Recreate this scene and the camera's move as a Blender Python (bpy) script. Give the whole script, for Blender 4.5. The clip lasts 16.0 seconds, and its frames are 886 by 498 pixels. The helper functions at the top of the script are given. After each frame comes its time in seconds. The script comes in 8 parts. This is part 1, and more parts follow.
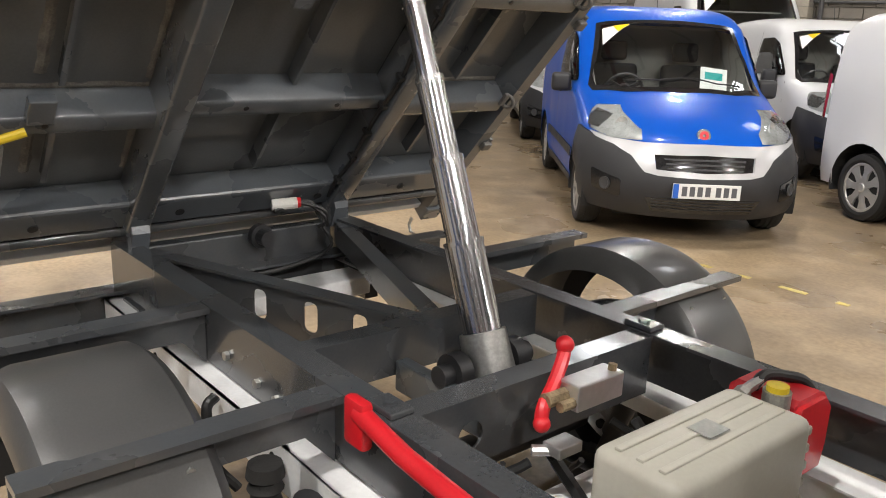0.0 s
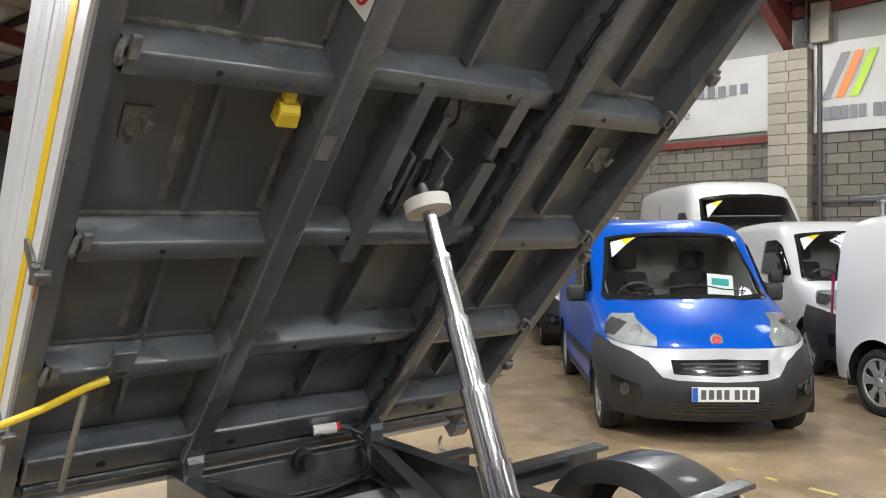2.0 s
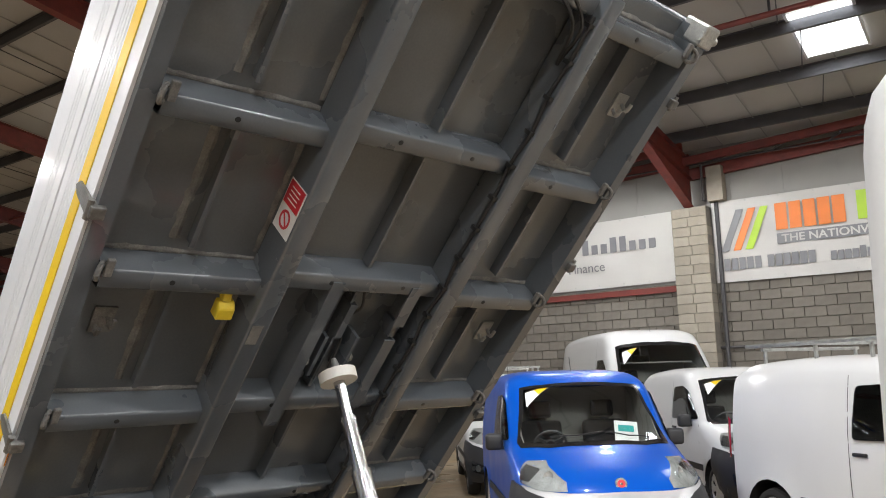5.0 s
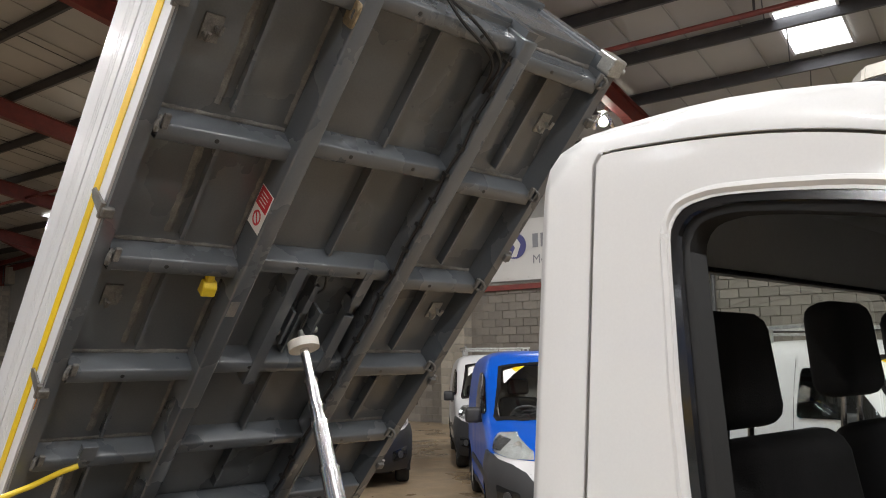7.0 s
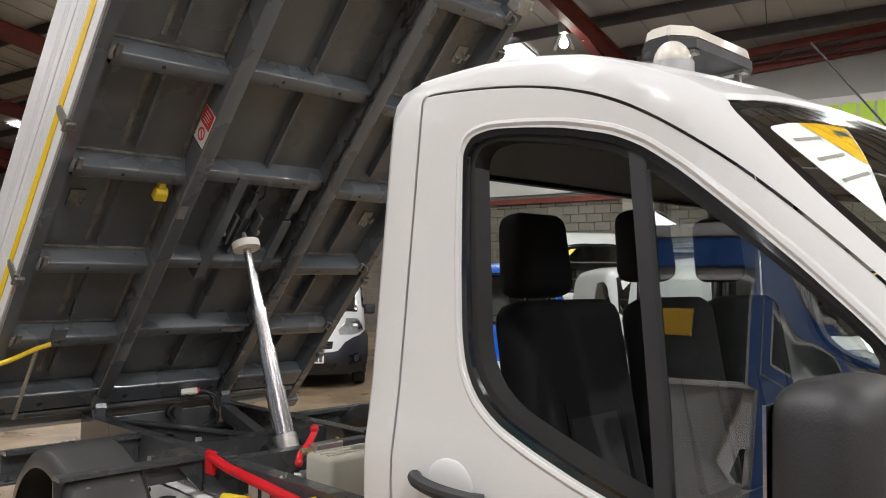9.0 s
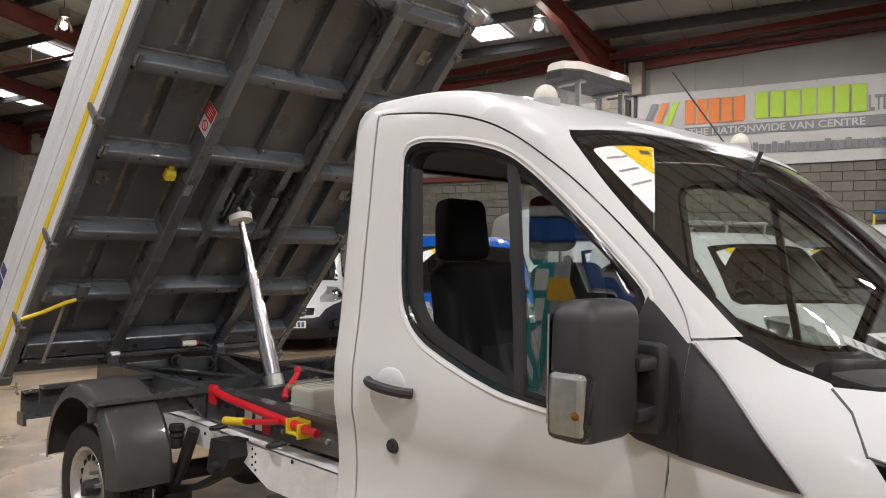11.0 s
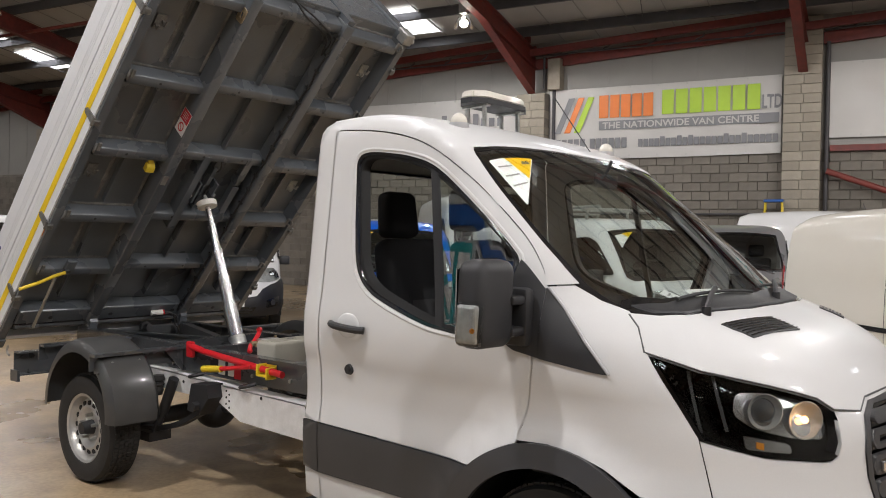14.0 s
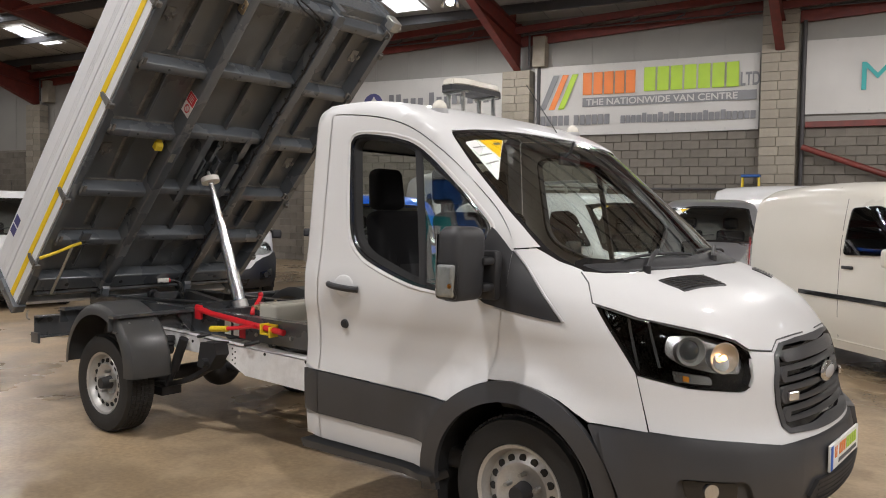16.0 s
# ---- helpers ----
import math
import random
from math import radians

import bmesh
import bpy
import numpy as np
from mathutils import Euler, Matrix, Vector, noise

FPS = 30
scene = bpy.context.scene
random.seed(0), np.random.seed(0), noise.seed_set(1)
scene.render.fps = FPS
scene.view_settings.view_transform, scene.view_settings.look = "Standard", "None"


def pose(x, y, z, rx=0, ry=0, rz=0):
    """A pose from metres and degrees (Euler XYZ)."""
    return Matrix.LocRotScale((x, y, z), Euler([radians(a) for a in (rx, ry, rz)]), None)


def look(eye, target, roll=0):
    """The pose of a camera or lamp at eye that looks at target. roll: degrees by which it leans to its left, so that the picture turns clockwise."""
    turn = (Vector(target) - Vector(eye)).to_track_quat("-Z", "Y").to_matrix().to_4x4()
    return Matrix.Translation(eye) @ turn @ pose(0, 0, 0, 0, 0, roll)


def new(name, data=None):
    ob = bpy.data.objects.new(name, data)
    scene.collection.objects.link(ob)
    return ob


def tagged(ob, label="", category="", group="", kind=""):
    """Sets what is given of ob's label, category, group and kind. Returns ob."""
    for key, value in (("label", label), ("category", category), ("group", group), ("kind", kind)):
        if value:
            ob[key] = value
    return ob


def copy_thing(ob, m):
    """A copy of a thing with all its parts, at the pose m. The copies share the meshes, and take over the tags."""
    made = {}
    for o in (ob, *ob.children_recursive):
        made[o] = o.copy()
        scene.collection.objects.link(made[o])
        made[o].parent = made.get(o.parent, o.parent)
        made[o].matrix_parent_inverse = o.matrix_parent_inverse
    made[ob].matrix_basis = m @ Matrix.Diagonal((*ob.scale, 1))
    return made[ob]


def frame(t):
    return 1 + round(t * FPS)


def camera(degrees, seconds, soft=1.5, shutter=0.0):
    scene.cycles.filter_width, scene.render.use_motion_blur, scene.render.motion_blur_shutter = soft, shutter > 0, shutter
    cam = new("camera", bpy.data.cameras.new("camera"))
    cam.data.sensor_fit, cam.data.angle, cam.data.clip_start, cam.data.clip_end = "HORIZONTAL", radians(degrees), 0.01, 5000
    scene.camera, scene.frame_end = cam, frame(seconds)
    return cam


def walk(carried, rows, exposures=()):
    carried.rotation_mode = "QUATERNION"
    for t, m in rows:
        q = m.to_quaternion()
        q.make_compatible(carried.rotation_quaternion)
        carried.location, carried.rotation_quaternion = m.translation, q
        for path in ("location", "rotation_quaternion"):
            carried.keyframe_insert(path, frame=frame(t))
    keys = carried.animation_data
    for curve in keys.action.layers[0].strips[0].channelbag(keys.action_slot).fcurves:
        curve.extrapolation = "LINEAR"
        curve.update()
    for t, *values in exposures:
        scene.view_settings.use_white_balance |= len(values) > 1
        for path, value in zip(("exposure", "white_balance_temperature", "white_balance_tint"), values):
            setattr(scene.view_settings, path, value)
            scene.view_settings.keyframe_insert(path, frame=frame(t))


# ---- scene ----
cam = camera(57.1, 16.0, soft=1.0)
PATH = [
    (0, (1.659, -1.322, 1.623), (0.187, -0.076, 1.091), 2.2),
    (0.5, (1.734, -1.412, 1.661), (0.163, -0.237, 1.273), 1.4),
    (1, (1.793, -1.475, 1.698), (0.195, -0.301, 1.442), 0.8),
    (1.5, (1.829, -1.502, 1.722), (0.241, -0.294, 1.578), 0.1),
    (2, (1.871, -1.523, 1.744), (0.306, -0.278, 1.705), -0.4),
    (2.5, (1.897, -1.547, 1.765), (0.36, -0.269, 1.821), -0.9),
    (3, (1.954, -1.557, 1.781), (0.445, -0.251, 1.921), -1.2),
    (3.5, (2.031, -1.577, 1.796), (0.546, -0.253, 2.002), -1.4),
    (4, (2.162, -1.638, 1.807), (0.701, -0.298, 2.072), -1.6),
    (4.5, (2.29, -1.755, 1.801), (0.85, -0.401, 2.109), -1.8),
    (4.7, (2.337, -1.792, 1.808), (0.902, -0.436, 2.126), -1.7),
    (6.8, (3.043, -2.029, 1.752), (1.577, -0.7, 2.041), -0.7),
    (7, (3.094, -2.072, 1.744), (1.635, -0.733, 2.019), -0.6),
    (7.5, (3.236, -2.109, 1.725), (1.784, -0.752, 1.952), -0.1),
    (8, (3.426, -2.125, 1.701), (1.978, -0.755, 1.865), -0.0),
    (8.5, (3.554, -2.157, 1.686), (2.113, -0.774, 1.799), 0.1),
    (9, (3.697, -2.281, 1.657), (2.271, -0.881, 1.73), 0.3),
    (9.2, (3.767, -2.353, 1.659), (2.344, -0.948, 1.715), 0.2),
    (11.3, (4.464, -2.848, 1.636), (3.07, -1.414, 1.64), 1.0),
    (11.5, (4.528, -2.904, 1.639), (3.137, -1.467, 1.641), 1.0),
    (12, (4.7, -3.007, 1.63), (3.328, -1.551, 1.626), 1.1),
    (12.5, (4.823, -3.119, 1.641), (3.481, -1.636, 1.63), 1.2),
    (13, (4.859, -3.284, 1.626), (3.553, -1.769, 1.609), 1.2),
    (13.5, (4.92, -3.45, 1.621), (3.637, -1.915, 1.6), 1.2),
    (14, (5.057, -3.578, 1.606), (3.795, -2.027, 1.581), 1.1),
    (14.5, (5.162, -3.713, 1.604), (3.915, -2.149, 1.572), 1.0),
    (15, (5.219, -3.863, 1.605), (3.982, -2.292, 1.562), 1.0),
    (15.5, (5.319, -3.93, 1.592), (4.081, -2.36, 1.531), 1.0),
    (16, (5.426, -3.987, 1.585), (4.188, -2.419, 1.5), 1.0),
]
walk(cam, [(t, look(eye, target, roll)) for t, eye, target, roll in PATH],
     exposures=[(0, 0.36, 6500, 11), (1.5, 0.34, 6200, 8), (3.5, 0.36, 6100, 8), (4.5, 0.34, 6150, 9), (7, 0.1, 6300, 11), (9, -0.04, 6350, 12), (16, -0.18, 6350, 13)])

# ---------------------------------------------------------------- frames of reference
WALL = pose(-6.9, 15.7, 0, 0, 0, 11)            # x along the block wall, -y into the hall
HALL_S0, HALL_S1, HALL_D = -38.0, 27.0, 44.0
EAVES, SLOPE = 7.05, 0.16


def roof_z(y):
    d = min(-y, HALL_D + y)
    return EAVES + SLOPE * d


# ---------------------------------------------------------------- world and lights
world = bpy.data.worlds.new("overcast_sky")
scene.world = world
world.use_nodes = True
sky = world.node_tree.nodes.new("ShaderNodeTexSky")
sky.sky_type, sky.sun_disc = "NISHITA", False
sky.sun_elevation, sky.sun_rotation = radians(40), radians(200)
world.node_tree.links.new(sky.outputs[0], world.node_tree.nodes["Background"].inputs[0])
world.node_tree.nodes["Background"].inputs[1].default_value = 0.08


def area_lamp(name, m, size_x, size_y, watts, color):
    data = bpy.data.lights.new(name, "AREA")
    data.shape, data.size, data.size_y, data.energy, data.color = "RECTANGLE", size_x, size_y, watts, color
    ob = new(name, data)
    ob.matrix_world = m
    return ob


# skylights let in daylight along both roof slopes; rows from y = -16.6 on are added unseen
SKYLIGHTS = [(-24.2, -2.7), (-17.3, -3.0), (-17.2, -5.5), (-10.2, -4.2), (-3.1, -2.4), (3.5, -4.05), (17.2, -4.2)]
SKYLIGHTS += [(s, y) for s in (-18.0, -11.0, -3.9, 3.0, 9.9, 16.8) for y in (-16.6, -27.4, -36.8) if (s, y) != (9.9, -16.6)]
for s, y in SKYLIGHTS:
    tilt = math.degrees(math.atan(SLOPE)) * (1 if y < -HALL_D / 2 else -1)
    area_lamp("skylight_daylight", WALL @ pose(s, y, roof_z(y) - 0.05, tilt, 0, 0), 1.0, 1.6, 34, (0.92, 0.96, 1.0))

# high bay lamps: warm white, small and strong; most placed out of view
# (24, -8), (24, -20), (17, -26): unseen lamps added to light the bed's underside
HIGHBAYS = [(-12.5, -8.0), (-0.75, -3.9), (10.7, -6.9), (-12.5, -20.0), (-3.0, -19.0), (12.6, -23.5), (18.0, -16.0), (-1.0, -31.0), (-23.0, -8.0), (-23.0, -20.0), (2.5, -13.0), (12.0, -14.0), (3.9, -21.4), (24.0, -8.0), (24.0, -20.0), (17.0, -26.0)]
for s, y in HIGHBAYS:
    data = bpy.data.lights.new("high_bay_bulb", "SPOT")
    data.energy, data.color, data.shadow_soft_size = 360 if y > -6 else 380 if s < -10 else 620 if y > -9 else 1900 if -24 < y < -21 else 820, (1.0, 0.97, 0.925), 0.12
    data.spot_size, data.spot_blend = radians(176), 0.2
    ob = new("high_bay_bulb", data)
    ob.matrix_world = WALL @ pose(s, y, roof_z(y) - 1.13)

# ---------------------------------------------------------------- materials
def pmat(name, col, rough=0.5, metal=0.0, var=0.12, scale=4.0, fine=90.0, bump=0.0, coat=0.0, dirt=None, dirt_amount=0.0, spec=0.5, rough_var=0.12, stretch=None):
    """Principled surface with colour variation at two scales, fine relief and optional dirt patches."""
    m = bpy.data.materials.new(name)
    m.use_nodes = True
    t = m.node_tree
    b = t.nodes["Principled BSDF"]
    co = t.nodes.new("ShaderNodeTexCoord")
    src = co.outputs["Object"]
    if stretch:
        mp = t.nodes.new("ShaderNodeMapping")
        mp.inputs["Scale"].default_value = stretch
        t.links.new(src, mp.inputs[0])
        src = mp.outputs[0]
    big, small = t.nodes.new("ShaderNodeTexNoise"), t.nodes.new("ShaderNodeTexNoise")
    big.inputs["Scale"].default_value, big.inputs["Detail"].default_value = scale, 6
    small.inputs["Scale"].default_value, small.inputs["Detail"].default_value = fine, 3
    t.links.new(src, big.inputs["Vector"]), t.links.new(src, small.inputs["Vector"])
    ramp = t.nodes.new("ShaderNodeMapRange")
    ramp.inputs[1].default_value, ramp.inputs[2].default_value = 0.3, 0.7
    ramp.inputs[3].default_value, ramp.inputs[4].default_value = 1 - var, 1 + var
    t.links.new(big.outputs["Fac"], ramp.inputs[0])
    r2 = t.nodes.new("ShaderNodeMapRange")
    r2.inputs[1].default_value, r2.inputs[2].default_value = 0.3, 0.7
    r2.inputs[3].default_value, r2.inputs[4].default_value = 1 - var * 0.5, 1 + var * 0.5
    t.links.new(small.outputs["Fac"], r2.inputs[0])
    mul = t.nodes.new("ShaderNodeMath")
    mul.operation = "MULTIPLY"
    t.links.new(ramp.outputs[0], mul.inputs[0]), t.links.new(r2.outputs[0], mul.inputs[1])
    hsv = t.nodes.new("ShaderNodeHueSaturation")
    hsv.inputs["Color"].default_value = (*col, 1)
    t.links.new(mul.outputs[0], hsv.inputs["Value"])
    out = hsv.outputs[0]
    if dirt:
        spots = t.nodes.new("ShaderNodeTexNoise")
        spots.inputs["Scale"].default_value, spots.inputs["Detail"].default_value = scale * 2.3, 9
        t.links.new(src, spots.inputs["Vector"])
        dr = t.nodes.new("ShaderNodeMapRange")
        dr.inputs[1].default_value, dr.inputs[2].default_value = 0.42, 0.82
        dr.inputs[3].default_value, dr.inputs[4].default_value = 0, dirt_amount
        t.links.new(spots.outputs["Fac"], dr.inputs[0])
        mix = t.nodes.new("ShaderNodeMix")
        mix.data_type = "RGBA"
        mix.inputs["B"].default_value = (*dirt, 1)
        t.links.new(dr.outputs[0], mix.inputs["Factor"]), t.links.new(out, mix.inputs["A"])
        out = mix.outputs["Result"]
    t.links.new(out, b.inputs["Base Color"])
    rr = t.nodes.new("ShaderNodeMapRange")
    rr.inputs[1].default_value, rr.inputs[2].default_value = 0.3, 0.7
    rr.inputs[3].default_value, rr.inputs[4].default_value = max(0.02, rough * (1 - rough_var)), min(1, rough * (1 + rough_var))
    t.links.new(big.outputs["Fac"], rr.inputs[0]), t.links.new(rr.outputs[0], b.inputs["Roughness"])
    b.inputs["Metallic"].default_value, b.inputs["Coat Weight"].default_value = metal, coat
    b.inputs["Coat Roughness"].default_value, b.inputs["Specular IOR Level"].default_value = 0.06, spec
    if bump:
        bp = t.nodes.new("ShaderNodeBump")
        bp.inputs["Strength"].default_value, bp.inputs["Distance"].default_value = bump, 0.004
        t.links.new(small.outputs["Fac"], bp.inputs["Height"]), t.links.new(bp.outputs[0], b.inputs["Normal"])
    return m


def glass(name, tint=(0.9, 0.95, 0.93), rough=0.0, gloss=1.0, ior=1.5):
    """Thin clear pane: lets light straight through, mirrors by Fresnel."""
    m = bpy.data.materials.new(name)
    m.use_nodes = True
    t = m.node_tree
    t.nodes.remove(t.nodes["Principled BSDF"])
    clear, shine, mix, fr = (t.nodes.new(n) for n in ("ShaderNodeBsdfTransparent", "ShaderNodeBsdfGlossy", "ShaderNodeMixShader", "ShaderNodeFresnel"))
    clear.inputs[0].default_value, shine.inputs["Roughness"].default_value = (*tint, 1), rough
    shine.inputs[0].default_value = (gloss, gloss, gloss, 1)
    fr.inputs[0].default_value = ior
    t.links.new(fr.outputs[0], mix.inputs[0]), t.links.new(clear.outputs[0], mix.inputs[1]), t.links.new(shine.outputs[0], mix.inputs[2])
    t.links.new(mix.outputs[0], t.nodes["Material Output"].inputs[0])
    return m


def glow(name, col, strength):
    m = bpy.data.materials.new(name)
    m.use_nodes = True
    b = m.node_tree.nodes["Principled BSDF"]
    b.inputs["Base Color"].default_value = (*col, 1)
    b.inputs["Emission Color"].default_value, b.inputs["Emission Strength"].default_value = (*col, 1), strength
    return m


def concrete_floor():
    m = pmat("concrete_floor", (0.33, 0.243, 0.148), 0.34, 0, 0.34, 0.6, 30, 0.15, 0, (0.11, 0.085, 0.062), 0.7, 0.5, 0.5)
    t = m.node_tree
    b = t.nodes["Principled BSDF"]
    co = t.nodes.new("ShaderNodeTexCoord")
    wv = t.nodes.new("ShaderNodeTexNoise")
    wv.inputs["Scale"].default_value, wv.inputs["Detail"].default_value = 3.2, 12
    t.links.new(co.outputs["Object"], wv.inputs["Vector"])
    ra = t.nodes.new("ShaderNodeMapRange")
    ra.inputs[1].default_value, ra.inputs[2].default_value = 0.48, 0.72
    ra.inputs[4].default_value = 0.5
    t.links.new(wv.outputs["Fac"], ra.inputs[0])
    mix = t.nodes.new("ShaderNodeMix")
    mix.data_type = "RGBA"
    mix.inputs["B"].default_value = (0.53, 0.415, 0.275, 1)
    old = b.inputs["Base Color"].links[0].from_socket
    t.links.new(ra.outputs[0], mix.inputs["Factor"]), t.links.new(old, mix.inputs["A"]), t.links.new(mix.outputs["Result"], b.inputs["Base Color"])
    return m


def block_material(name, col):
    """Concrete block: tone varies from block to block."""
    m = pmat(name, col, 0.9, 0, 0.14, 3.0, 60, 0.5, 0, (0.2, 0.19, 0.18), 0.35, 0.2)
    t = m.node_tree
    b = t.nodes["Principled BSDF"]
    geo, hue, mr = t.nodes.new("ShaderNodeNewGeometry"), t.nodes.new("ShaderNodeHueSaturation"), t.nodes.new("ShaderNodeMapRange")
    mr.inputs[3].default_value, mr.inputs[4].default_value = 0.87, 1.13
    old = b.inputs["Base Color"].links[0].from_socket
    t.links.new(geo.outputs["Random Per Island"], mr.inputs[0]), t.links.new(mr.outputs[0], hue.inputs["Value"])
    t.links.new(old, hue.inputs["Color"]), t.links.new(hue.outputs[0], b.inputs["Base Color"])
    return m


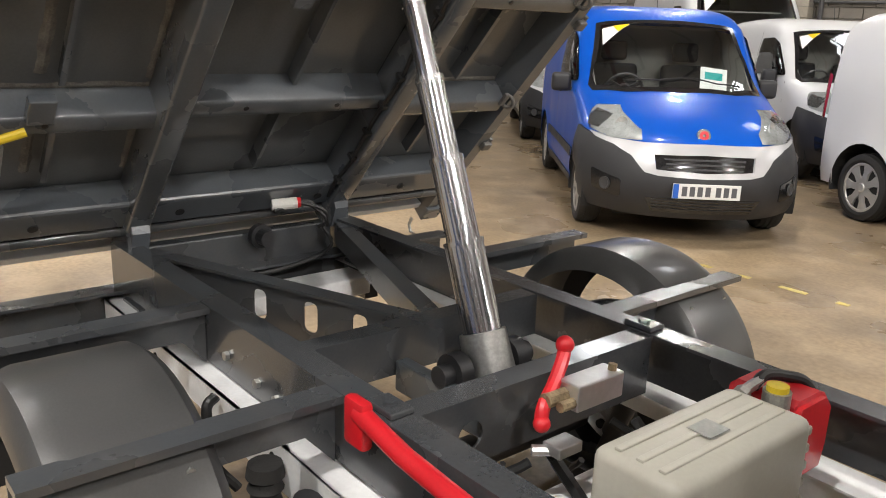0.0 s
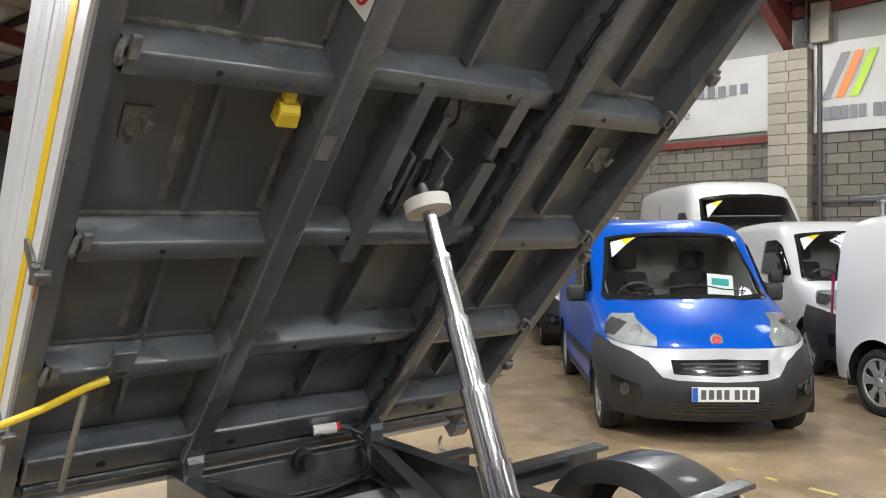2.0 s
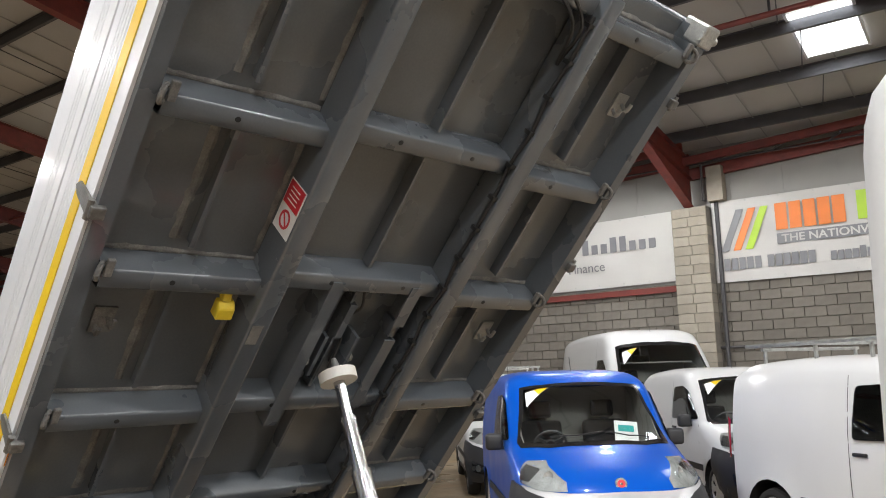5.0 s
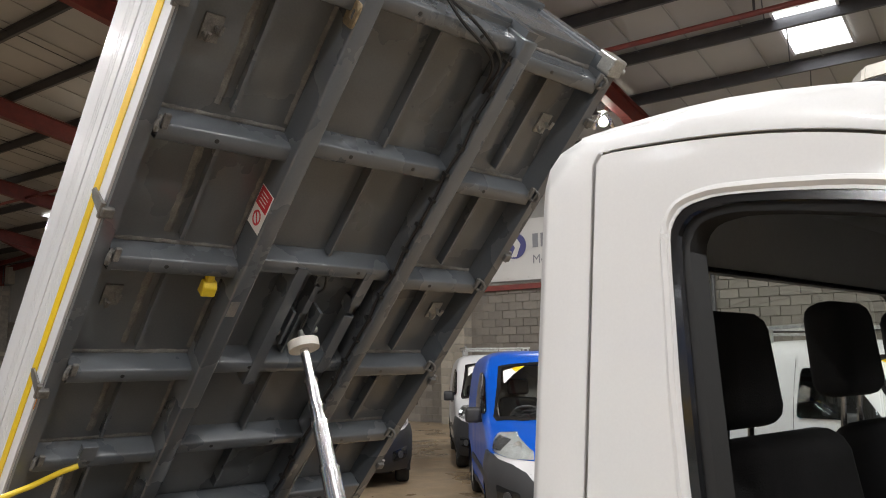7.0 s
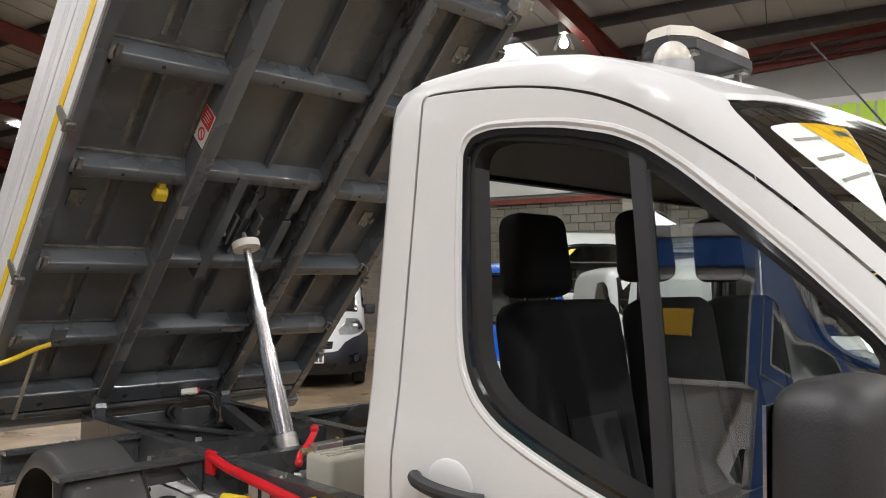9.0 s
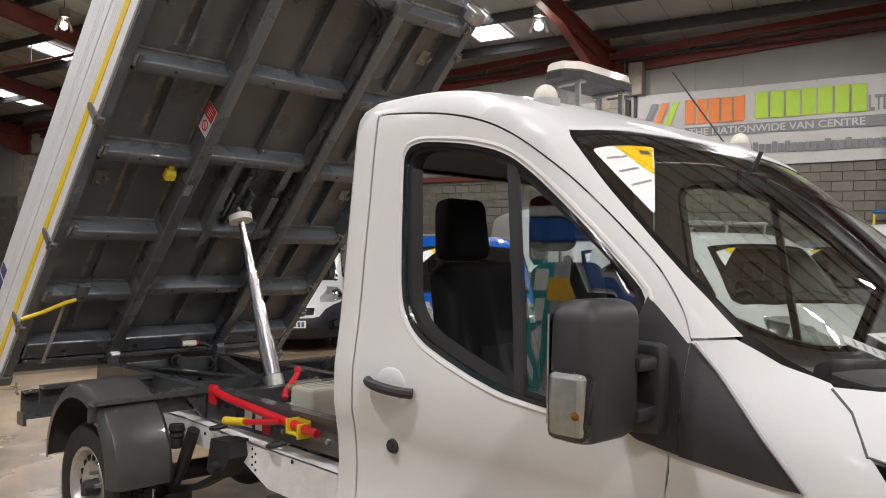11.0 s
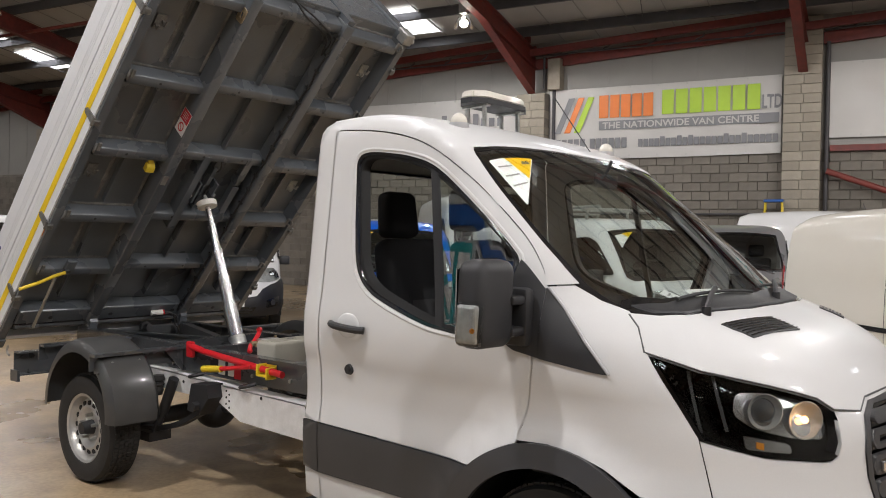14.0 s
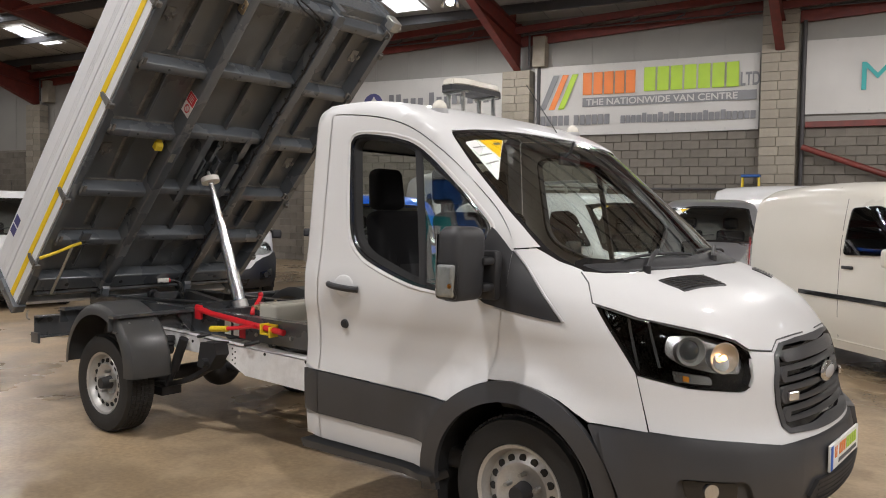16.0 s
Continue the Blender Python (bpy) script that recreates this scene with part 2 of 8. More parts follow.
M = {
    "floor": concrete_floor(),
    "block": block_material("grey_blockwork", (0.185, 0.166, 0.14)),
    "pale_block": block_material("pale_blockwork", (0.33, 0.295, 0.24)),
    "mortar": pmat("mortar", (0.23, 0.21, 0.18), 0.95, var=0.2, scale=5, bump=0.3),
    "cladding": pmat("white_wall_cladding", (0.29, 0.28, 0.26), 0.6, var=0.07, scale=1.2),
    "roof_sheet": pmat("white_roof_sheet", (0.43, 0.415, 0.39), 0.6, var=0.08, scale=0.8),
    "red_steel": pmat("red_oxide_steel", (0.17, 0.030, 0.022), 0.55, var=0.2, scale=3, dirt=(0.06, 0.02, 0.015), dirt_amount=0.5),
    "dark_steel": pmat("dark_purlin_steel", (0.065, 0.062, 0.065), 0.6, var=0.2, scale=3),
    "banner": pmat("white_vinyl_banner", (0.52, 0.505, 0.48), 0.5, var=0.05, scale=0.9, bump=0.1),
    "ban_grey": pmat("banner_grey_ink", (0.19, 0.19, 0.2), 0.5, var=0.05),
    "ban_orange": pmat("banner_orange_ink", (0.75, 0.2, 0.03), 0.5, var=0.05),
    "ban_green": pmat("banner_green_ink", (0.4, 0.6, 0.03), 0.5, var=0.05),
    "ban_teal": pmat("banner_teal_ink", (0.02, 0.34, 0.33), 0.5, var=0.05),
    "ban_navy": pmat("banner_navy_ink", (0.05, 0.05, 0.16), 0.5, var=0.05),
    "grey_paint": pmat("grey_painted_steel", (0.085, 0.095, 0.106), 0.27, 0, 0.10, 2.5, 120, 0.05, 0.7, (0.17, 0.16, 0.15), 0.12, 0.6, 0.25),
    "frame_paint": pmat("dark_grey_frame_paint", (0.055, 0.060, 0.066), 0.27, 0, 0.14, 3, 120, 0.05, 0.6, (0.15, 0.13, 0.11), 0.25, 0.6, 0.25),
    "grey_sheet": pmat("grey_painted_sheet", (0.092, 0.100, 0.106), 0.30, 0, 0.14, 1.6, 120, 0.05, 0.5, (0.18, 0.17, 0.155), 0.25, 0.5, 0.3),
    "weld": pmat("dusty_weld", (0.15, 0.143, 0.132), 0.85, 0, 0.4, 18, 160, 0.5, dirt=(0.09, 0.09, 0.09), dirt_amount=0.7),
    "galv": pmat("galvanised_steel", (0.42, 0.42, 0.4), 0.4, 0.8, 0.2, 15, 120, 0.05),
    "clamp": pmat("worn_dark_clamp_steel", (0.17, 0.165, 0.155), 0.45, 0.5, 0.3, 25, 140, 0.2),
    "rust": pmat("dull_bronze_bracket", (0.33, 0.255, 0.155), 0.5, 0.6, 0.4, 30, 150, 0.4),
    "chrome": pmat("hard_chrome", (0.55, 0.54, 0.545), 0.2, 1.0, 0.05, 8, 60, 0.0),
    "alu_white": pmat("white_powder_coated_aluminium", (0.70, 0.71, 0.73), 0.35, 0, 0.03, 3, coat=0.3),
    "white_paint": pmat("white_car_paint", (0.66, 0.66, 0.66), 0.38, 0, 0.025, 1.5, 200, 0, 0.55, spec=0.2),
    "chassis_white": pmat("white_chassis_paint", (0.82, 0.82, 0.82), 0.4, 0, 0.06, 6, dirt=(0.4, 0.38, 0.36), dirt_amount=0.3),
    "cream_paint": pmat("cream_car_paint", (0.70, 0.67, 0.60), 0.3, 0, 0.02, 1.5, 200, 0, 0.7),
    "blue_paint": pmat("blue_car_paint", (0.002, 0.078, 0.46), 0.36, 0, 0.03, 2, 200, 0, 0.5, spec=0.1),
    "silver_paint": pmat("silver_grey_car_paint", (0.25, 0.25, 0.26), 0.3, 0.4, 0.03, 2, 200, 0, 0.8),
    "silver_trim": pmat("silver_painted_trim", (0.5, 0.5, 0.51), 0.35, 0.3, 0.03, 4, coat=0.4),
    "black_plastic": pmat("black_plastic", (0.022, 0.022, 0.024), 0.5, 0, 0.12, 6, 260, 0.12),
    "grey_plastic": pmat("dark_grey_bumper_plastic", (0.05, 0.05, 0.053), 0.36, 0, 0.1, 4, 260, 0.08, 0.1),
    "gloss_black": pmat("gloss_black_trim", (0.012, 0.012, 0.013), 0.15, coat=0.5, var=0.05),
    "mudguard": pmat("dusty_black_mudguard_plastic", (0.055, 0.055, 0.055), 0.33, 0, 0.14, 3, 200, 0.05, 0.35, (0.13, 0.12, 0.105), 0.12),
    "lamp_clear": pmat("bright_lamp_reflector", (0.66, 0.66, 0.65), 0.2, 0.5, 0.15, 12, 60, 0.1),
    "rubber": pmat("tyre_rubber", (0.022, 0.021, 0.02), 0.75, 0, 0.25, 12, 140, 0.25),
    "pane_edge": pmat("green_tinted_glass_edge", (0.16, 0.20, 0.19), 0.15, var=0.05, coat=0.5),
    "seal": pmat("rubber_seal", (0.015, 0.015, 0.015), 0.6, var=0.1),
    "steel_wheel": pmat("silver_wheel_steel", (0.52, 0.51, 0.49), 0.36, 0.55, 0.1, 10),
    # near-black colour stands in for the shade in holes, arches and underbodies
    "recess_shade": pmat("painted_recess_shade", (0.012, 0.012, 0.012), 0.8, var=0.05),
    "interior": pmat("dark_cab_trim", (0.045, 0.045, 0.047), 0.65, var=0.1),
    "dash": pmat("grey_dashboard_plastic", (0.085, 0.087, 0.088), 0.6, var=0.1, bump=0.1),
    "cab_grey": pmat("grey_cab_lining", (0.30, 0.29, 0.27), 0.7, var=0.06),
    "fabric": pmat("black_seat_fabric", (0.019, 0.019, 0.020), 0.95, 0, 0.12, 10, 300, 0.3, spec=0.2),
    "fabric_light": pmat("grey_seat_fabric", (0.026, 0.026, 0.027), 0.95, 0, 0.1, 30, 200, 0.1),
    "yellow": pmat("yellow_tape", (0.80, 0.55, 0.004), 0.4, var=0.08, coat=0.2),
    "yellow_paint": pmat("yellow_painted_steel", (0.72, 0.53, 0.02), 0.42, var=0.12, dirt=(0.3, 0.2, 0.05), dirt_amount=0.4),
    "red": pmat("red_paint", (0.62, 0.014, 0.022), 0.36, var=0.1, coat=0.3),
    "red_sticker": pmat("red_sticker", (0.55, 0.02, 0.03), 0.4, var=0.03),
    "paper": pmat("white_paper", (0.78, 0.78, 0.76), 0.6, var=0.03),
    "ink": pmat("dark_print", (0.1, 0.1, 0.11), 0.6, var=0.03),
    "blue_ink": pmat("blue_print", (0.02, 0.12, 0.55), 0.5, var=0.05),
    "tank": pmat("translucent_cream_plastic", (0.50, 0.48, 0.41), 0.42, 0, 0.05, 5, bump=0.03),
    "nylon": pmat("white_nylon", (0.75, 0.73, 0.68), 0.5, var=0.06),
    "hose": pmat("black_hose", (0.015, 0.015, 0.015), 0.5, var=0.1),
    "alu": pmat("machined_aluminium", (0.55, 0.55, 0.55), 0.35, 0.9, 0.08, 20),
    "amber": pmat("amber_lens", (0.8, 0.3, 0.03), 0.2, var=0.05, coat=0.5),
    "red_lens": pmat("red_lens", (0.4, 0.01, 0.02), 0.15, var=0.05, coat=0.6),
    "clear_lens": glass("clear_polycarbonate", (0.88, 0.9, 0.9), 0.02),
    "beacon_lens": pmat("frosted_beacon_lens", (0.66, 0.63, 0.56), 0.25, var=0.08, coat=0.6),
    "lamp_silver": pmat("lamp_reflector", (0.7, 0.7, 0.7), 0.16, 0.95, 0.1, 12),
    "lamp_glass": pmat("dark_lamp_glass", (0.16, 0.165, 0.17), 0.1, 0.5, 0.1, 8, coat=0.8),
    "lamp_dark": pmat("lamp_housing", (0.11, 0.125, 0.135), 0.25, 0.25, 0.2, 15),
    "pane": glass("window_glass", (0.84, 0.89, 0.86), ior=1.5),
    "quarter": glass("quarter_window_glass", (0.80, 0.85, 0.82), ior=2.2),
    "screen": glass("windscreen_glass", (0.80, 0.86, 0.83), ior=2.6),
    "tinted": glass("tinted_window_glass", (0.76, 0.81, 0.79), ior=1.75),
    "skylight": glow("bright_skylight", (1.0, 1.0, 0.98), 2.0),
    "bulb": glow("lit_bulb", (1.0, 0.92, 0.78), 40.0),
    "headlamp_on": glow("lit_headlamp", (1.0, 0.52, 0.18), 7.0),
    "yellow_line": pmat("worn_yellow_floor_paint", (0.55, 0.44, 0.12), 0.6, 0, 0.2, 8, dirt=(0.4, 0.34, 0.24), dirt_amount=0.8),
    "teal_panel": pmat("teal_poster_vinyl", (0.015, 0.32, 0.33), 0.4, var=0.05),
    "office_wall": pmat("pale_office_partition", (0.42, 0.43, 0.43), 0.5, var=0.05, scale=1.5),
    "office_dark": pmat("painted_dim_interior", (0.03, 0.035, 0.04), 0.6, var=0.1),
    "sticker_yellow": pmat("yellow_office_sign", (0.75, 0.45, 0.01), 0.4, var=0.05),
    "groove": pmat("grey_joint_shadow_gap", (0.10, 0.10, 0.10), 0.7, var=0.1),
    "blue_box": pmat("blue_painted_panel", (0.015, 0.09, 0.33), 0.4, var=0.06),
}

# ---------------------------------------------------------------- mesh helpers
from mathutils.geometry import delaunay_2d_cdt


def finish(bm, smooth=False, angle=35):
    bmesh.ops.remove_doubles(bm, verts=bm.verts, dist=1e-5)
    bmesh.ops.recalc_face_normals(bm, faces=bm.faces)
    if smooth:
        for f in bm.faces:
            f.smooth = True
        for e in bm.edges:
            if len(e.link_faces) == 2 and e.calc_face_angle(0) > radians(angle):
                e.smooth = False


def part(name, bm, material, parent=None, label="", smooth=False, m=None, raw=False):
    """Links a bmesh as one mesh object, under a thing or a part. m: its place in the parent's frame."""
    if not raw:
        finish(bm, smooth)
    me = bpy.data.meshes.new(name)
    bm.to_mesh(me)
    bm.free()
    me.materials.append(material)
    ob = new(name, me)
    if parent is not None:
        ob.parent = parent
    if m is not None:
        ob.matrix_basis = m
    return tagged(ob, label) if label else ob


def thing(name, label, category, group="", m=None, kind=""):
    e = new(name)
    e.empty_display_size = 0.1
    if m is not None:
        e.matrix_basis = m
    return tagged(e, label, category, group, kind)


def box(bm, x0, x1, y0, y1, z0, z1, bevel=0.0, seg=2, m=None):
    vs = bmesh.ops.create_cube(bm, size=1)["verts"]
    mm = Matrix.LocRotScale(((x0 + x1) / 2, (y0 + y1) / 2, (z0 + z1) / 2), None, (abs(x1 - x0), abs(y1 - y0), abs(z1 - z0)))
    bmesh.ops.transform(bm, matrix=mm if m is None else m @ mm, verts=vs)
    if bevel:
        es = {e for v in vs for e in v.link_edges}
        bmesh.ops.bevel(bm, geom=list(es), offset=bevel, segments=seg, affect="EDGES", profile=0.5)
    return bm


def boxed(*a, **k):
    return box(bmesh.new(), *a, **k)


def cyl(bm, p0, p1, r0, r1=None, seg=16, caps=True):
    p0, p1 = Vector(p0), Vector(p1)
    r1 = r0 if r1 is None else r1
    q = (p1 - p0).to_track_quat("Z", "Y")
    vs = bmesh.ops.create_cone(bm, cap_ends=caps, segments=seg, radius1=r0, radius2=r1, depth=(p1 - p0).length)["verts"]
    bmesh.ops.transform(bm, matrix=Matrix.Translation((p0 + p1) / 2) @ q.to_matrix().to_4x4(), verts=vs)
    return bm


def cylinder(*a, **k):
    return cyl(bmesh.new(), *a, **k)


def tube(bm, pts, r, seg=8):
    """A round tube through points."""
    pts = [Vector(p) for p in pts]
    rings = []
    for i, p in enumerate(pts):
        d = (pts[min(i + 1, len(pts) - 1)] - pts[max(i - 1, 0)]).normalized()
        q = d.to_track_quat("Z", "Y")
        rings.append([bm.verts.new(p + q @ Vector((r * math.cos(a), r * math.sin(a), 0))) for a in (2 * math.pi * k / seg for k in range(seg))])
    for a, b in zip(rings, rings[1:]):
        for k in range(seg):
            bm.faces.new((a[k], a[(k + 1) % seg], b[(k + 1) % seg], b[k]))
    bm.faces.new(rings[0][::-1]), bm.faces.new(rings[-1])
    return bm


def curve(pts, n=6):
    """Catmull-Rom points through a few given ones."""
    p = [Vector(v) for v in pts]
    p = [2 * p[0] - p[1]] + p + [2 * p[-1] - p[-2]]
    out = []
    for a, b, c, d in zip(p, p[1:], p[2:], p[3:]):
        for k in range(n):
            t = k / n
            out.append(0.5 * (2 * b + (c - a) * t + (2 * a - 5 * b + 4 * c - d) * t * t + (3 * b - a - 3 * c + d) * t ** 3))
    out.append(p[-2])
    return out


def prism(bm, poly, y0, y1, m=None, plane="xz"):
    """A flat outline pushed through from y0 to y1 (or along the axis that the plane lacks)."""
    def at(p, d):
        v = Vector((p[0], d, p[1])) if plane == "xz" else Vector((p[0], p[1], d)) if plane == "xy" else Vector((d, p[0], p[1]))
        return m @ v if m is not None else v
    a = [bm.verts.new(at(p, y0)) for p in poly]
    b = [bm.verts.new(at(p, y1)) for p in poly]
    n = len(poly)
    bm.faces.new(a), bm.faces.new(b[::-1])
    for i in range(n):
        bm.faces.new((a[i], b[i], b[(i + 1) % n], a[(i + 1) % n]))
    return bm


def prismed(*a, **k):
    return prism(bmesh.new(), *a, **k)


def lathe(bm, profile, seg=32, m=None):
    """Turns (radius, along-y) points round the y axis."""
    rings = []
    for r, y in profile:
        ring = []
        for k in range(seg):
            a = 2 * math.pi * k / seg
            v = Vector((r * math.cos(a), y, r * math.sin(a)))
            ring.append(bm.verts.new(m @ v if m is not None else v))
        rings.append(ring)
    for a, b in zip(rings, rings[1:]):
        for k in range(seg):
            bm.faces.new((a[k], a[(k + 1) % seg], b[(k + 1) % seg], b[k]))
    return bm


def rounded(poly, r, n=4):
    """Rounds the corners of a flat outline."""
    out = []
    k = len(poly)
    for i in range(k):
        p, a, b = Vector(poly[i]), Vector(poly[i - 1]), Vector(poly[(i + 1) % k])
        ra = min(r, (a - p).length * 0.45, (b - p).length * 0.45)
        s, e = p + (a - p).normalized() * ra, p + (b - p).normalized() * ra
        for j in range(n + 1):
            t = j / n
            out.append(tuple((1 - t) ** 2 * s + 2 * t * (1 - t) * p + t * t * e))
    return out


def inside(p, poly):
    c, n = False, len(poly)
    for i in range(n):
        (x1, y1), (x2, y2) = poly[i], poly[i - 1]
        if (y1 > p[1]) != (y2 > p[1]) and p[0] < (x2 - x1) * (p[1] - y1) / (y2 - y1) + x1:
            c = not c
    return c


def patch(bm, poly, to3d, step=0.06, holes=(), thick=0.0, inward=None):
    """A panel with that outline and those holes on a curved surface: to3d(a, b) gives the place. thick: turned-in edges."""
    loops = [[tuple(p) for p in poly]] + [[tuple(p) for p in h] for h in holes]
    dense = []
    for lp in loops:
        d = []
        for i, p in enumerate(lp):
            q = lp[(i + 1) % len(lp)]
            n = max(1, int(math.hypot(q[0] - p[0], q[1] - p[1]) / step))
            d += [(p[0] + (q[0] - p[0]) * k / n, p[1] + (q[1] - p[1]) * k / n) for k in range(n)]
        dense.append(d)
    pts, edges = [], []
    for d in dense:
        k = len(pts)
        pts += d
        edges += [(k + i, k + (i + 1) % len(d)) for i in range(len(d))]
    nb = len(pts)
    xs, ys = [p[0] for p in dense[0]], [p[1] for p in dense[0]]
    a = min(xs) + step * 0.5
    border = np.array(pts)
    while a < max(xs):
        b = min(ys) + step * 0.5
        while b < max(ys):
            if inside((a, b), dense[0]) and not any(inside((a, b), h) for h in dense[1:]):
                if np.abs(border - (a, b)).sum(1).min() > step * 0.45:
                    pts.append((a, b))
            b += step
        a += step
    vs, _, fs, *_ = delaunay_2d_cdt([Vector(p) for p in pts], edges, [], 0, 1e-6)
    made = [bm.verts.new(to3d(v[0], v[1])) for v in vs]
    new_faces = []
    for f in fs:
        c = (sum(vs[i][0] for i in f) / 3, sum(vs[i][1] for i in f) / 3)
        if inside(c, dense[0]) and not any(inside(c, h) for h in dense[1:]):
            try:
                new_faces.append(bm.faces.new([made[i] for i in f]))
            except ValueError:
                pass
    for v in made:
        if not v.link_faces:
            bm.verts.remove(v)
    if thick:
        rim = [e for f in new_faces for e in f.edges if len(e.link_faces) == 1]
        rim = list(set(rim))
        ext = bmesh.ops.extrude_edge_only(bm, edges=rim)["geom"]
        for v in ext:
            if isinstance(v, bmesh.types.BMVert):
                v.co += inward(v.co) * thick
    return bm


def words(name, text, size, material, m, parent, extrude=0.002, align="LEFT", squash=1.0, bold=0.0):
    """Lettering in the built-in font, turned into a mesh."""
    c = bpy.data.curves.new(name, "FONT")
    c.body, c.size, c.extrude, c.align_x, c.offset = text, size, extrude, align, bold
    tmp = new("tmp_text", c)
    me = bpy.data.meshes.new_from_object(tmp.evaluated_get(bpy.context.evaluated_depsgraph_get()))
    bpy.data.objects.remove(tmp)
    bpy.data.curves.remove(c)
    me.materials.clear()
    me.materials.append(material)
    ob = new(name, me)
    ob.parent = parent
    ob.matrix_basis = m @ Matrix.Diagonal((squash, 1, 1, 1))
    return ob


# a frame standing upright: x along, y up, facing -y of its host
UPRIGHT = pose(0, 0, 0, 90, 0, 0)

# ---------------------------------------------------------------- the hall
FRAMES = [-0.43 + 6.84 * k for k in range(-6, 5)]

floor = part("floor", boxed(-70, 70, -70, 70, -0.3, 0), M["floor"])
tagged(floor, "worn buff concrete warehouse floor with stains", "floor", kind="structure")

hall_wall = thing("wall_north", "grey concrete blockwork wall with pale cladding above", "wall", m=WALL, kind="structure")
part("backing", boxed(HALL_S0, HALL_S1, 0.03, 0.3, 0, 3.9), M["mortar"], hall_wall)
part("cladding", boxed(HALL_S0, HALL_S1, 0.0, 0.25, 3.9, EAVES + 0.1), M["cladding"], hall_wall, "pale sheet cladding")
bm = bmesh.new()
s = HALL_S0 + 0.5
while s < HALL_S1:
    box(bm, s, s + 0.03, -0.012, 0.0, 3.95, EAVES)
    s += 1.15
part("cladding_joint", bm, M["cladding"], hall_wall)


def plain_wall(name, x0, x1, y0, y1, h):
    w = part(name, boxed(x0, x1, y0, y1, 0, h), M["cladding"], None, m=WALL)
    tagged(w, "plain pale hall wall", "wall", kind="structure")


plain_wall("wall_west", HALL_S0 - 0.3, HALL_S0, -HALL_D, 0.3, 11)
plain_wall("wall_east", HALL_S1, HALL_S1 + 0.3, -HALL_D, 0.3, 11)
plain_wall("wall_south", HALL_S0, HALL_S1, -HALL_D - 0.3, -HALL_D, EAVES + 0.1)

# roof sheets with joints, purlins, rafters
bm = bmesh.new()
ridge = EAVES + SLOPE * HALL_D / 2
prism(bm, [(0.3, EAVES - 0.02), (-HALL_D / 2, ridge), (-HALL_D - 0.3, EAVES - 0.02), (-HALL_D - 0.3, EAVES + 0.2), (-HALL_D / 2, ridge + 0.25), (0.3, EAVES + 0.2)], HALL_S0 - 0.3, HALL_S1 + 0.3, plane="yz")
ceiling = part("ceiling", bm, M["roof_sheet"], None, m=WALL)
tagged(ceiling, "white insulated roof sheets between steel purlins", "ceiling", kind="structure")
bm = bmesh.new()
s = HALL_S0 + 0.4
while s < HALL_S1:
    for sg in (0, 1):
        y0, y1 = (0, -HALL_D / 2) if sg == 0 else (-HALL_D, -HALL_D / 2)
        prism(bm, [(y0, EAVES - 0.022), (y1, ridge - 0.004), (y1, ridge - 0.012), (y0, EAVES - 0.034)], s, s + 0.025, plane="yz")
    s += 1.0
seams = part("trim", bm, M["cladding"], None, m=WALL)
tagged(seams, "thin raised seams of the roof sheets", "roof seam", kind="structure")


def purlin_profile(bm, y, s0, s1, drop=0.24):
    z = roof_z(y) - 0.01
    sg = -1 if y > -HALL_D / 2 else 1
    prism(bm, [(y, z), (y + sg * 0.07, z), (y + sg * 0.07, z - 0.012), (y + sg * 0.012, z - 0.012), (y + sg * 0.012, z - drop), (y + sg * 0.07, z - drop), (y + sg * 0.07, z - drop - 0.014), (y, z - drop - 0.014)], s0, s1, plane="yz")


for y in [-1.2 - 1.72 * i for i in range(12)] + [-HALL_D + 1.2 + 1.72 * i for i in range(12)]:
    bm = bmesh.new()
    purlin_profile(bm, y, HALL_S0, HALL_S1)
    p = part("purlin", bm, M["dark_steel"], None, m=WALL)
    tagged(p, "dark steel purlin under the roof sheets", "purlin", "roof purlins", "structure")


def i_beam(bm, p0, p1, depth, width, t=0.016):
    """An I section between two points of a (y, z) plane; p is the top edge."""
    d = Vector((p1[0] - p0[0], p1[1] - p0[1])).normalized()
    n = Vector((d[1], -d[0]))
    if n[1] > 0:
        n = -n
    a, b = Vector(p0), Vector(p1)
    for o0, o1, w in ((0, t, width), (t, depth - t, 0.012), (depth - t, depth, width)):
        prism(bm, [tuple(a + n * o0), tuple(b + n * o0), tuple(b + n * o1), tuple(a + n * o1)], -w / 2, w / 2, plane="yz")


def portal_frame(s):
    f = thing("portal_frame", "red oxide painted steel portal frame rafter", "rafter", "portal frames", WALL @ pose(s, 0, 0), "structure")
    for sg in (0, 1):
        fl = (lambda y: y) if sg == 0 else (lambda y: -HALL_D - y)
        bm = bmesh.new()
        i_beam(bm, (fl(-0.1), EAVES - 0.27), (fl(-HALL_D / 2), ridge - 0.27), 0.46, 0.2)
        part("rafter", bm, M["red_steel"], f)
        bm = bmesh.new()
        prism(bm, [(fl(-0.12), 5.57), (fl(-0.12), EAVES - 0.28), (fl(-3.7), EAVES - 0.28 + 3.58 * SLOPE - 0.44), (fl(-3.5), 6.87)], -0.007, 0.007, plane="yz")
        part("haunch_web", bm, M["red_steel"], f)
        bm = bmesh.new()
        prism(bm, [(fl(-0.10), 5.55), (fl(-3.5), 6.85), (fl(-3.5), 6.87), (fl(-0.10), 5.57)], -0.105, 0.105, plane="yz")
        part("haunch_flange", bm, M["red_steel"], f)
        if sg:
            part("column", boxed(-0.1, 0.1, fl(-0.45), fl(-0.05), 0.0, 5.6), M["red_steel"], f)
    return f


for s in FRAMES:
    portal_frame(s)

